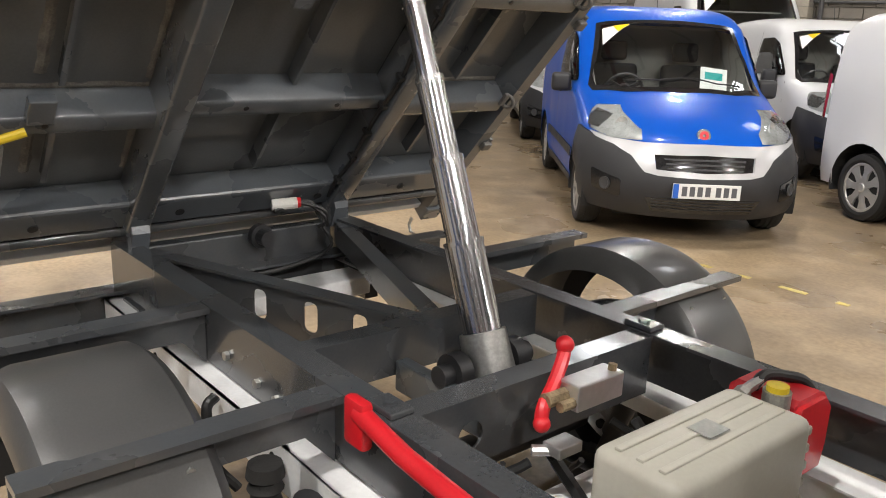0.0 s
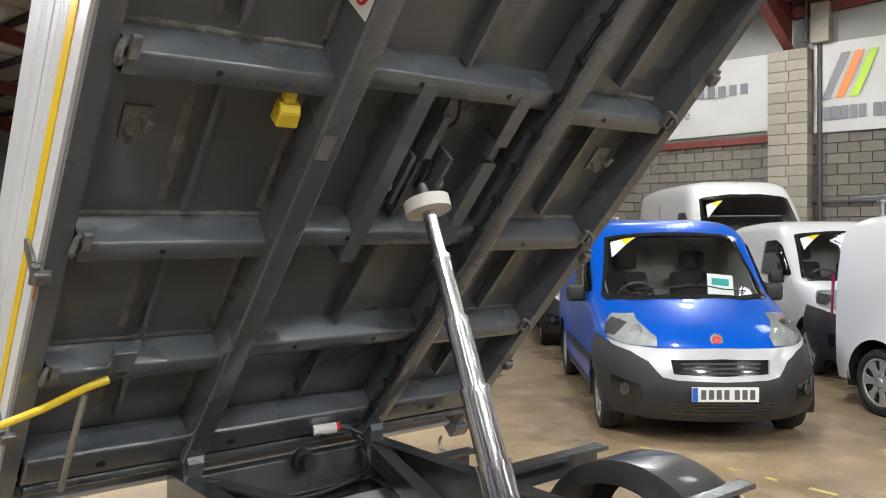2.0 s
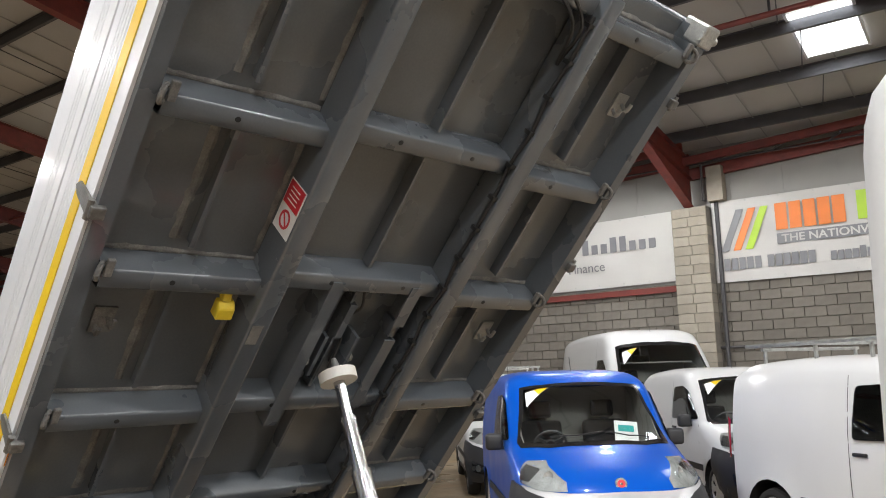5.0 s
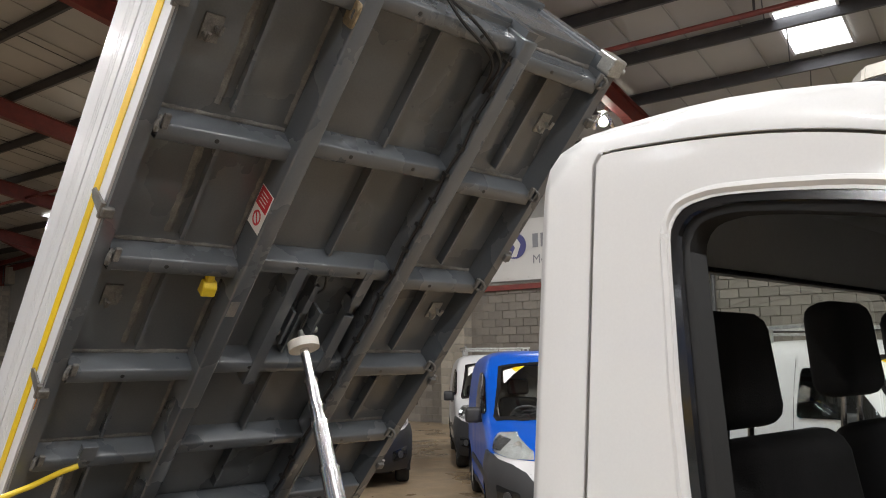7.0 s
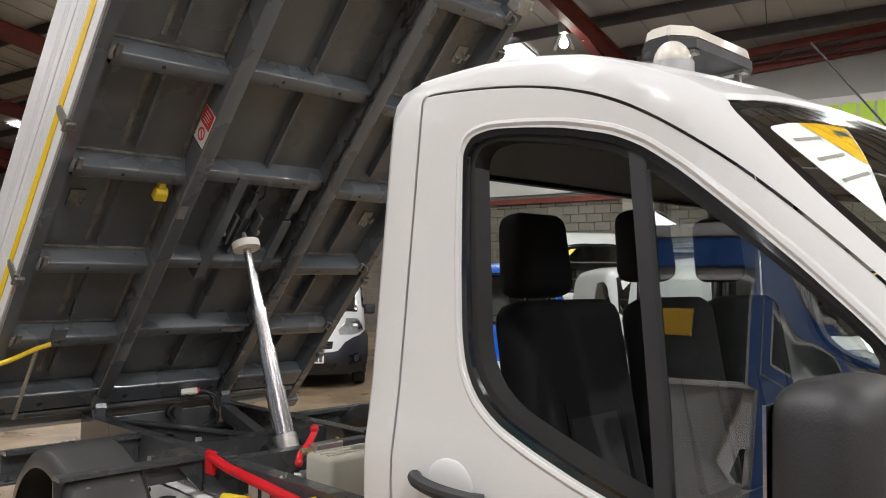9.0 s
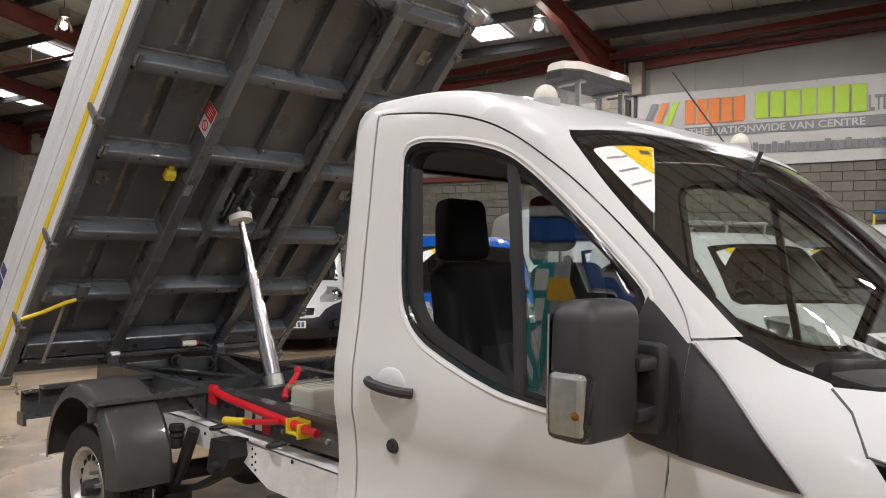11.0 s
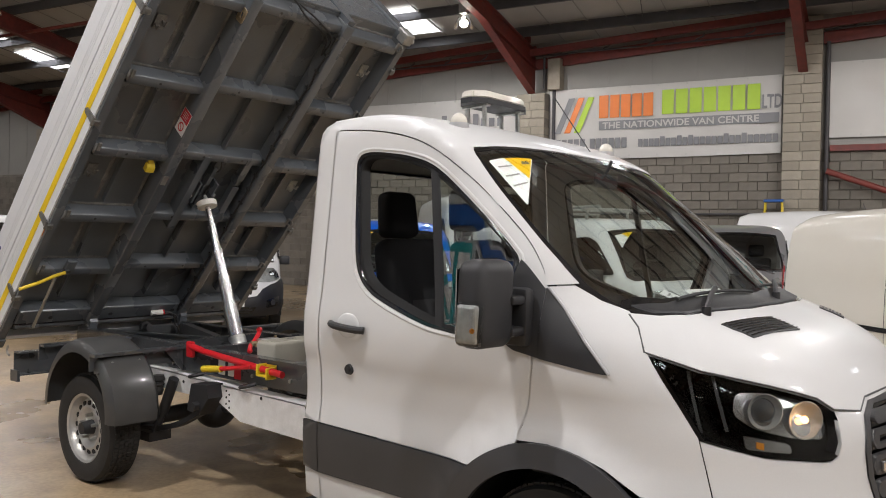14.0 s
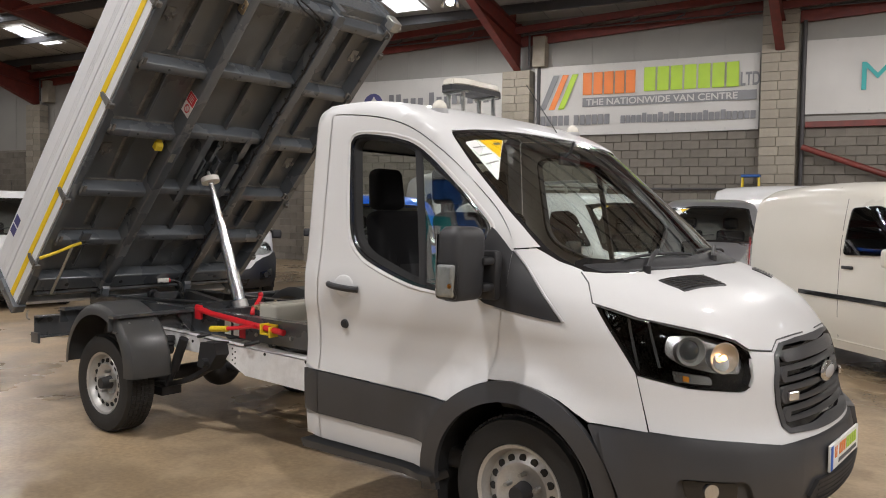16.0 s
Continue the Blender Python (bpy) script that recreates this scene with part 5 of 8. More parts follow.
# ---- wheels
def wheel(parent, x, y, r, side, m_rim, holes=16, wide=0.22, name="wheel", cap=None, style="steel", rim_r=None):
    """A road wheel; its face looks along side * y."""
    e = new(name)
    e.parent, e.matrix_basis = parent, pose(x, y, r, 0, 0, 0 if side > 0 else 180)
    R = rim_r or r * 0.62
    bm = bmesh.new()
    w = wide
    lathe(bm, [(R, -w + 0.015), (R + 0.01, -w), (r * 0.86, -w - 0.006), (r * 0.965, -w + 0.018), (r - 0.004, -w + 0.04), (r - 0.004, -0.045), (r * 0.972, -0.018), (r * 0.955, -0.004), (r * 0.95, -0.001), (r * 0.94, -0.001), (r * 0.90, 0.004), (r * 0.80, 0.008), (R + 0.012, -0.002), (R, -0.015)], 56)
    ty = part("tyre", bm, M["rubber"], e, "black road tyre", smooth=True)
    bm = bmesh.new()
    if wide > 0.2:
        for k in range(72):
            for j, (y0, y1) in enumerate(((-w + 0.030, -w + 0.066), (-w + 0.073, -w + 0.098), (-w + 0.104, -w + 0.126), (-w + 0.132, -w + 0.158), (-w + 0.165, -0.028))):
                box(bm, r - 0.006, r + 0.003, y0, y1, -0.0125, 0.0125, m=pose(0, 0, 0, 0, 5 * (k + 0.5 * (j % 2)), 0))
    else:
        for k in range(64):
            for (y0, y1, of) in ((-w + 0.05, -w + 0.085, 0), (-0.085, -0.05, 0.5)):
                box(bm, r - 0.004, r + 0.003, y0, y1, -0.011, 0.011, m=pose(0, 0, 0, 0, 360 / 64 * (k + of), 0))
        for yy in (-w * 0.62, -w * 0.42):
            lathe(bm, [(r - 0.004, yy - 0.014), (r + 0.003, yy - 0.014), (r + 0.003, yy + 0.014), (r - 0.004, yy + 0.014)], 56)
    part("tread", bm, M["rubber"], ty, raw=True)
    bm = bmesh.new()
    if style == "steel":
        lathe(bm, [(R, -0.03), (R + 0.008, -0.012), (R + 0.004, -0.004), (R - 0.012, -0.012), (R - 0.02, -0.05), (R * 0.86, -0.062), (R * 0.80, -0.05), (R * 0.62, -0.035), (R * 0.50, -0.05), (R * 0.42, -0.062), (0.0, -0.062)], 48)
        rim = part("rim", bm, m_rim, e, "silver steel wheel", smooth=True)
        # vent openings are near-black discs, their shade put in as colour
        for k in range(holes):
            a = 2 * math.pi * k / holes
            part("vent_hole", cylinder((R * 0.72 * math.cos(a), -0.055, R * 0.72 * math.sin(a)), (R * 0.72 * math.cos(a), -0.039, R * 0.72 * math.sin(a)), R * 0.083, seg=12), M["recess_shade"], rim)
        bm = bmesh.new()
        cyl(bm, (0, -0.062, 0), (0, 0.012, 0), R * 0.22, R * 0.17, seg=20)
        part("hub_cap", bm, M["black_plastic"], rim, smooth=True)
        for k in range(5):
            a = 2 * math.pi * k / 5 + 0.3
            p = part("wheel_nut", cylinder((R * 0.37 * math.cos(a), -0.062, R * 0.37 * math.sin(a)), (R * 0.37 * math.cos(a), -0.018, R * 0.37 * math.sin(a)), 0.014, 0.011, seg=6), M["galv"], rim)
    else:
        n = 7
        lathe(bm, [(R, -0.03), (R + 0.006, -0.008), (R - 0.01, -0.006), (R - 0.02, -0.016)], 48)
        for k in range(n):
            a = 2 * math.pi * k / n
            mm = pose(0, 0, 0, 0, math.degrees(a), 0)
            prism(bm, [(R * 0.14, -R * 0.17), (R * 0.6, -R * 0.13), (R * 0.965, -R * 0.26), (R * 0.965, R * 0.26), (R * 0.6, R * 0.13), (R * 0.14, R * 0.17)], -0.03, -0.012, m=mm)
        lathe(bm, [(0.0, 0.0), (R * 0.16, -0.002), (R * 0.22, -0.014), (R * 0.22, -0.03)], 24)
        part("wheel_trim", bm, m_rim, e, "silver spoked wheel trim", smooth=False)
        # near-black disc added as the shade behind the spokes
        bm = bmesh.new()
        cyl(bm, (0, -0.05, 0), (0, -0.034, 0), R * 0.98, seg=32)
        part("spoke_shade", bm, M["recess_shade"], e)
    return e


WHEEL_R = 0.348
wheel(truck, 0.0, -0.985, WHEEL_R, -1, M["steel_wheel"])
wheel(truck, 0.0, 0.985, WHEEL_R, 1, M["steel_wheel"])
wheel(truck, 3.49, -0.975, WHEEL_R, -1, M["steel_wheel"])
wheel(truck, 3.49, 0.975, WHEEL_R, 1, M["steel_wheel"])

# ---- hydraulics behind the cab
bm = bmesh.new()
box(bm, 0.865, 1.05, -0.30, 0.13, 0.66, 0.935, 0.022, 3)
tk = part("oil_tank", bm, M["tank"], truck, "translucent cream plastic oil tank", smooth=True)
bm = bmesh.new()
for k in range(3):
    box(bm, 0.90 + 0.045 * k, 0.915 + 0.045 * k, -0.28, 0.10, 0.934, 0.940, 0.002)
for k in range(7):
    box(bm, 0.87, 1.045, 0.118, 0.142, 0.67 + 0.037 * k, 0.69 + 0.037 * k, 0.006)
part("tank_rib", bm, M["tank"], tk)
part("tank_stamp", boxed(0.935, 0.985, -0.12, -0.06, 0.9405, 0.942), M["galv"], tk)
bm = bmesh.new()
cyl(bm, (0.955, 0.16, 0.90), (0.955, 0.16, 0.945), 0.028, seg=18)
part("filler_neck", bm, M["galv"], tk)
part("filler_cap", cylinder((0.955, 0.16, 0.945), (0.955, 0.16, 0.957), 0.022, seg=18), M["yellow_paint"], tk, "yellow filler cap")
bm = bmesh.new()
prism(bm, [(0.17, 0.74), (0.31, 0.74), (0.325, 0.80), (0.325, 0.89), (0.29, 0.925), (0.18, 0.925), (0.17, 0.91)], 0.84, 1.0, plane="yz")
bmesh.ops.bevel(bm, geom=bm.edges[:], offset=0.012, segments=2, affect="EDGES")
part("pump_cover", bm, M["red"], truck, "glossy red pump cover", smooth=True)
bm = bmesh.new()
tube(bm, curve([(0.90, 0.17, 0.93), (0.90, 0.21, 0.945), (0.92, 0.26, 0.938), (0.95, 0.30, 0.92), (0.97, 0.34, 0.84)]), 0.012, 10)
part("hydraulic_hose", bm, M["hose"], truck, smooth=True)
bm = bmesh.new()
cyl(bm, (0.90, 0.13, 0.93), (0.90, 0.19, 0.938), 0.012, seg=6), cyl(bm, (0.90, 0.12, 0.925), (0.90, 0.135, 0.93), 0.017, seg=6)
part("hose_fitting", bm, M["galv"], truck)
bm = bmesh.new()
box(bm, 0.60, 0.66, -0.09, 0.06, 0.845, 0.905, 0.004)
part("valve_block", bm, M["alu"], truck, "machined aluminium valve block")
for p, q, r in (((0.62, -0.15, 0.875), (0.62, -0.09, 0.875), 0.017), ((0.645, -0.13, 0.865), (0.645, -0.09, 0.865), 0.012), ((0.64, 0.04, 0.905), (0.64, 0.042, 0.92), 0.010)):
    part("brass_fitting", cylinder(p, q, r, seg=8), M["rust"], truck, "dull brass hose fitting")
bm = bmesh.new()
tube(bm, curve([(0.628, -0.165, 0.83), (0.618, -0.15, 0.862), (0.60, -0.105, 0.89), (0.58, -0.06, 0.925), (0.565, -0.035, 0.95), (0.57, -0.04, 0.965)]), 0.0155, 10)
bmesh.ops.create_uvsphere(bm, u_segments=14, v_segments=8, radius=0.021, matrix=pose(0.567, -0.038, 0.958))
bmesh.ops.create_uvsphere(bm, u_segments=14, v_segments=8, radius=0.019, matrix=pose(0.63, -0.165, 0.832))
part("control_lever", bm, M["red"], truck, "red tipping control lever", smooth=True)
bm = bmesh.new()
box(bm, 0.64, 0.69, -0.17, -0.10, 0.775, 0.80, 0.003), cyl(bm, (0.63, -0.19, 0.78), (0.66, -0.15, 0.78), 0.012, seg=10)
part("valve_label", bm, M["alu"], truck)
rng_h = random.Random(3)
for k in range(9):
    bm = bmesh.new()
    a = Vector((0.56 + 0.03 * k % 0.2, -0.2 + 0.05 * k, 0.72))
    tube(bm, curve([a, a + Vector((rng_h.uniform(-.06, .12), rng_h.uniform(-.08, .08), -0.08)), a + Vector((rng_h.uniform(0, .25), rng_h.uniform(-.12, .12), -0.18)), a + Vector((0.45, rng_h.uniform(-.1, .1), -0.16))]), 0.007 + 0.004 * (k % 3), 6)
    part("hose", bm, M["hose"], truck, smooth=True)
bm = bmesh.new()
for k in range(3):
    tube(bm, curve([(-0.95, 0.30 - 0.02 * k, 0.86), (-0.93, 0.27, 0.93 - 0.02 * k), (-0.99, 0.18 + 0.03 * k, 0.955), (-1.0, 0.10, 0.93)]), 0.007, 6)
tube(bm, curve([(-0.96, 0.28, 0.87), (-0.93, 0.3, 0.78), (-0.9, 0.1, 0.74), (-0.88, -0.15, 0.74), (-0.9, -0.3, 0.72)]), 0.008, 6)
part("loom", bm, M["hose"], truck, smooth=True)
bm = bmesh.new()
cyl(bm, (-1.02, 0.10, 0.95), (-0.99, 0.19, 0.955), 0.022, seg=12)
part("plug", bm, M["nylon"], truck)
part("plug_ring", cylinder((-0.995, 0.19, 0.955), (-0.99, 0.205, 0.955), 0.02, seg=12), M["red"], truck)
bm = bmesh.new()
cyl(bm, (-1.0, 0.05, 0.84), (-0.95, 0.05, 0.84), 0.03, seg=14), cyl(bm, (-1.03, 0.05, 0.84), (-1.0, 0.05, 0.84), 0.045, seg=14)
part("beacon_bracket", bm, M["black_plastic"], truck)

# red and yellow prop handle stowed along the rail
bm = bmesh.new()
tube(bm, [(0.44, -0.49, 0.875), (0.60, -0.50, 0.855), (1.38, -0.51, 0.80)], 0.021, 12)
box(bm, 0.40, 0.47, -0.505, -0.475, 0.80, 0.905, 0.01)
lv = part("prop_lever", bm, M["red"], truck, "red steel lever stowed along the subframe", smooth=True)
bm = bmesh.new()
tube(bm, [(1.12, -0.535, 0.82), (0.92, -0.56, 0.79), (0.86, -0.565, 0.782)], 0.014, 10)
part("lever_arm", bm, M["red"], lv, smooth=True)
part("lever_grip", tube(bmesh.new(), [(0.87, -0.565, 0.782), (0.70, -0.575, 0.765)], 0.021, 12), M["yellow_paint"], lv, "yellow grip", smooth=True)
bm = bmesh.new()
box(bm, 1.18, 1.28, -0.54, -0.47, 0.772, 0.786, 0.004), box(bm, 1.18, 1.192, -0.545, -0.47, 0.775, 0.845, 0.003), box(bm, 1.268, 1.28, -0.545, -0.47, 0.76, 0.83, 0.003), box(bm, 1.18, 1.28, -0.478, -0.47, 0.775, 0.84)
part("lever_clip", bm, M["yellow_paint"], truck, "yellow lever clip")
bm = bmesh.new()
box(bm, 0.70, 0.77, -0.4625, -0.461, 0.72, 0.82), box(bm, 0.80, 0.86, -0.4625, -0.461, 0.72, 0.82)
part("info_sticker", bm, M["paper"], truck, "white safety sticker")
part("info_sticker", boxed(0.865, 0.93, -0.4625, -0.461, 0.71, 0.82), M["red_sticker"], truck, "red safety sticker")
for x in (0.52, 1.05):
    bm = bmesh.new()
    tube(bm, curve([(x, -0.47, 0.70), (x - 0.03, -0.53, 0.685), (x + 0.04, -0.55, 0.70), (x + 0.08, -0.5, 0.715)]), 0.012, 8)
    part("lashing_loop", bm, M["black_plastic"], truck)

# ---------------------------------------------------------------- car body surfaces
def lerp_table(tab, v):
    """Smooth, never overshooting curve through a table of (argument, value)."""
    n = len(tab)
    if v <= tab[0][0]:
        return tab[0][1]
    if v >= tab[-1][0]:
        return tab[-1][1]
    i = 0
    while tab[i + 1][0] < v:
        i += 1
    slope = lambda k: (tab[k + 1][1] - tab[k][1]) / (tab[k + 1][0] - tab[k][0])
    d = slope(i)

    def knot(k):
        if k <= 0 or k >= n - 1:
            return slope(max(0, min(n - 2, k)))
        p, q = slope(k - 1), slope(k)
        return 0.0 if p * q <= 0 else 2 * p * q / (p + q)
    h = tab[i + 1][0] - tab[i][0]
    t = (v - tab[i][0]) / h
    return tab[i][1] * (1 + 2 * t) * (1 - t) ** 2 + h * knot(i) * t * (1 - t) ** 2 + tab[i + 1][1] * t * t * (3 - 2 * t) + h * knot(i + 1) * t * t * (t - 1)


class Body:
    """A closed car body: half width as a function of length and height, from a centre-line profile."""

    def __init__(self, top, nose, widths, round_front=((0.3, 0.55), (0.9, 0.5), (1.3, 0.35), (2.0, 0.25)), nf=2.6, shoulder=0.28, ns=6.0, round_rear=0.12, arches=(), pivot=3.75, tuck=0.12):
        self.tuck = tuck
        self.top, self.nose, self.widths, self.round_front = top, nose, widths, round_front
        self.nf, self.shoulder, self.ns, self.round_rear, self.arches, self.pivot = nf, shoulder, ns, round_rear, arches, pivot
        self.x0, self.x1 = top[0][0], max(p[0] for p in nose)
        peak = max(range(len(top)), key=lambda i: top[i][1])
        down = top[peak:] + nose
        self.front = sorted((z, x) for x, z in down)
        self.apex = top[peak][1]

    def roof(self, x):
        return lerp_table(self.top, x)

    def xf(self, z):
        return lerp_table(self.front, z)

    def half(self, x, z):
        w = lerp_table(self.widths, z)
        for cx, cz, r, bulge in self.arches:
            d = math.hypot(x - cx, z - cz) - r
            if d > -0.2:
                w += bulge * math.exp(-(max(0.0, d) / 0.07) ** 2)
        xf = self.xf(z)
        if x >= xf:
            return 0.0
        rf = lerp_table(self.round_front, z)
        k = 1.0
        if x > xf - rf:
            k = (1 - ((x - xf + rf) / rf) ** self.nf) ** (1 / self.nf)
        if x <= self.top[-1][0]:
            zt = self.roof(x)
            if z >= zt:
                return 0.0
            sh = min(self.shoulder, zt * 0.5)
            if z > zt - sh:
                k = min(k, (1 - ((z - zt + sh) / sh) ** self.ns) ** (1 / self.ns))
        if x < self.x0 + self.round_rear:
            k *= max(0.0, 1 - ((self.x0 + self.round_rear - x) / self.round_rear) ** 3) ** (1 / 3) * self.tuck + 1 - self.tuck if x > self.x0 else 1 - self.tuck
        return w * k

    def side(self, x, z, off=0.0, sg=-1):
        return (x, sg * (self.half(x, z) + off), z)

    def over(self, x, y, off=0.0):
        """The place on top of the body at (x, y)."""
        lo, hi = 0.4, self.apex + 0.01
        lo = 0.6
        for _ in range(19):
            m = (lo + hi) / 2
            if self.half(x, m) > abs(y):
                lo = m
            else:
                hi = m
        return (x, y, lo + off)

    def round(self, a, z, off=0.0, sg=-1):
        """The place on the front at angle a (radians from straight ahead, seen from the pivot)."""
        c, s = math.cos(a), abs(math.sin(a))
        lo, hi = 0.0, 2.2
        for _ in range(19):
            m = (lo + hi) / 2
            if self.half(self.pivot + m * c, z) > m * s:
                lo = m
            else:
                hi = m
        lo += off
        return (self.pivot + lo * c, sg * lo * s * (1 if a >= 0 else -1), z)


CAB = Body(
    top=[(2.105, 2.13), (2.13, 2.165), (2.18, 2.188), (2.4, 2.194), (2.7, 2.158), (2.88, 2.106), (3.03, 2.040), (3.4, 1.795), (3.7, 1.56), (3.92, 1.388), (4.05, 1.34), (4.2, 1.285), (4.35, 1.19), (4.44, 1.08)],
    nose=[(4.485, 1.0), (4.51, 0.9), (4.535, 0.75), (4.575, 0.66), (4.595, 0.55), (4.58, 0.42), (4.5, 0.30)],
    widths=[(0.3, 0.975), (0.45, 0.995), (0.72, 1.008), (0.86, 0.992), (1.0, 0.998), (1.12, 1.02), (1.22, 1.02), (1.36, 1.0), (1.7, 0.965), (2.1, 0.925), (2.25, 0.91)],
    round_front=((0.3, 0.75), (0.66, 0.78), (0.9, 0.78), (1.1, 0.85), (1.25, 0.85), (1.4, 0.62), (1.8, 0.36), (2.0, 0.2)), nf=2.3,
    arches=((3.49, 0.345, 0.50, 0.035),), shoulder=0.2, ns=7.0, round_rear=0.07, tuck=0.06)

SMALL_VAN = Body(
    top=[(-0.70, 1.45), (-0.66, 1.72), (-0.4, 1.84), (0.6, 1.88), (1.35, 1.86), (1.70, 1.75), (2.15, 1.43), (2.58, 1.14), (2.85, 1.07), (3.2, 0.95), (3.42, 0.82)],
    nose=[(3.50, 0.72), (3.55, 0.6), (3.58, 0.45), (3.56, 0.32), (3.48, 0.2)],
    widths=[(0.2, 0.82), (0.4, 0.865), (0.7, 0.875), (1.0, 0.87), (1.2, 0.86), (1.7, 0.79), (1.88, 0.76)],
    round_front=((0.3, 0.62), (0.75, 0.70), (1.0, 0.75), (1.15, 0.6), (1.4, 0.45), (1.7, 0.3)), nf=2.2, shoulder=0.3, ns=4.5, round_rear=0.15,
    arches=((0, 0.31, 0.40, 0.02), (2.75, 0.31, 0.40, 0.025)), pivot=2.7)

# ---------------------------------------------------------------- cab
WP, BP = M["white_paint"], M["black_plastic"]
ARCH = (3.49, 0.345)


def arc(r, a0, a1, n=16, c=ARCH):
    return [(c[0] + r * math.cos(radians(a0 + (a1 - a0) * k / n)), c[1] + r * math.sin(radians(a0 + (a1 - a0) * k / n))) for k in range(n + 1)]


def shade(ob, to3d, back, h=0.012):
    """Gives a panel the true normals of the surface that it lies on. back: from a place to the surface's two coordinates."""
    out = []
    for v in ob.data.vertices:
        a, b = back(v.co)
        du = Vector(to3d(a + h, b)) - Vector(to3d(a - h, b))
        dv = Vector(to3d(a, b + h)) - Vector(to3d(a, b - h))
        n = du.cross(dv)
        n = n.normalized() if n.length > 1e-9 else Vector((0, 0, 1))
        if n.dot(v.co - Vector((3.0, 0, 1.0))) < 0:
            n = -n
        out.append(n)
    ob.data.normals_split_custom_set_from_vertices(out)
    return ob


def side_panel(name, poly, mat, sg, parent, off=0.0, holes=(), thick=0.012, step=0.07, label=""):
    bm = bmesh.new()
    patch(bm, poly, lambda a, b: Vector(CAB.side(a, b, off, sg)), step, holes, thick, lambda c: Vector((0, -sg, 0)))
    return shade(part(name, bm, mat, parent, label, smooth=True), lambda a, b: CAB.side(a, b, 0.0, sg), lambda c: (c.x, c.z))


def front_panel(name, poly, mat, parent, off=0.0, holes=(), thick=0.012, step=0.07, sg=-1, label=""):
    bm = bmesh.new()
    patch(bm, poly, lambda a, b: Vector(CAB.round(a, b, off, sg)), step, holes, thick, lambda c: (Vector((3.6, 0, c.z)) - c).normalized())
    return shade(part(name, bm, mat, parent, label, smooth=True), lambda a, b: CAB.round(a, b, 0.0, -1), lambda c: (math.atan2(-c.y, c.x - CAB.pivot), c.z))


def top_panel(name, poly, mat, parent, off=0.0, holes=(), thick=0.012, step=0.07, label=""):
    bm = bmesh.new()
    patch(bm, poly, lambda a, b: Vector(CAB.over(a, b, off)), step, holes, thick, lambda c: Vector((-0.3, 0, -1)).normalized())
    return shade(part(name, bm, mat, parent, label, smooth=True), lambda a, b: CAB.over(a, b), lambda c: (c.x, c.y))


cab = part("cab_body", boxed(2.16, 3.7, -0.9, 0.9, 0.36, 0.46, 0.02), M["interior"], truck, "white van cab body")
WS_EDGE = lambda x: lerp_table([(2.99, 0.884), (3.12, 0.900), (3.25, 0.907), (3.4, 0.910), (3.53, 0.902), (3.62, 0.884), (3.72, 0.852)], x)
flow = lambda pts, n=5: [(v.x, v.z) for v in curve([(a, 0, b) for a, b in pts], n)]
DOOR_LINE = [(3.432, 1.435), (3.40, 1.507), (3.334, 1.597), (3.24, 1.69), (3.12, 1.797), (3.02, 1.876), (2.90, 1.954), (2.80, 2.006), (2.70, 2.042), (2.58, 2.070), (2.45, 2.088), (2.30, 2.100), (2.256, 2.100)]
DOOR_TOP = flow(DOOR_LINE) + [(2.246, 2.085)]
ARCH_D = arc(0.517, 133, 106, 6)
wing_x = lambda a, z: CAB.round(a, z)[0] - 0.006
FRONT_EDGE = [(wing_x(1.948 - 0.06 * t, 0.853 + 0.277 * t), 0.853 + 0.277 * t) for t in (0.1, 0.3, 0.5, 0.7, 0.9)] + [(wing_x(1.888, z), z) for z in (1.15, 1.25, 1.34)]
DOOR = [(2.245, 0.745), (3.10, 0.722)] + ARCH_D + FRONT_EDGE + DOOR_TOP
WINDOW = rounded([(2.397, 1.90), (2.394, 1.95), (2.415, 1.982), (2.47, 1.993), (2.56, 1.986), (2.68, 1.970), (2.80, 1.941), (2.87, 1.910), (2.95, 1.857), (3.05, 1.779), (3.16, 1.688), (3.27, 1.588), (3.325, 1.53), (3.205, 1.235), (3.06, 1.222), (2.90, 1.242), (2.78, 1.274), (2.655, 1.315), (2.56, 1.352), (2.495, 1.398), (2.455, 1.455), (2.434, 1.53), (2.416, 1.68)], 0.03, 2)
shrink = lambda poly, d: [(p[0] + (c[0] - p[0]) * d / max(1e-6, math.hypot(c[0] - p[0], c[1] - p[1])), p[1] + (c[1] - p[1]) * d / max(1e-6, math.hypot(c[0] - p[0], c[1] - p[1]))) for c in [(sum(q[0] for q in poly) / len(poly), sum(q[1] for q in poly) / len(poly))] for p in poly]
SEAL_IN = shrink(WINDOW, 0.034)
SEAL_MID = shrink(WINDOW, 0.016)
QUARTER = [p for p in SEAL_IN if p[0] > 2.90 + (1.9 - p[1]) * 0.15]
RIM = [(x, CAB.over(x, WS_EDGE(x))[2]) for x in np.arange(3.535, 3.01, -0.03)]
ROOF_Y = 0.86
ROOF_RIM = [(x, CAB.over(x, ROOF_Y)[2]) for x in list(np.arange(2.985, 2.20, -0.04)) + [2.17]]

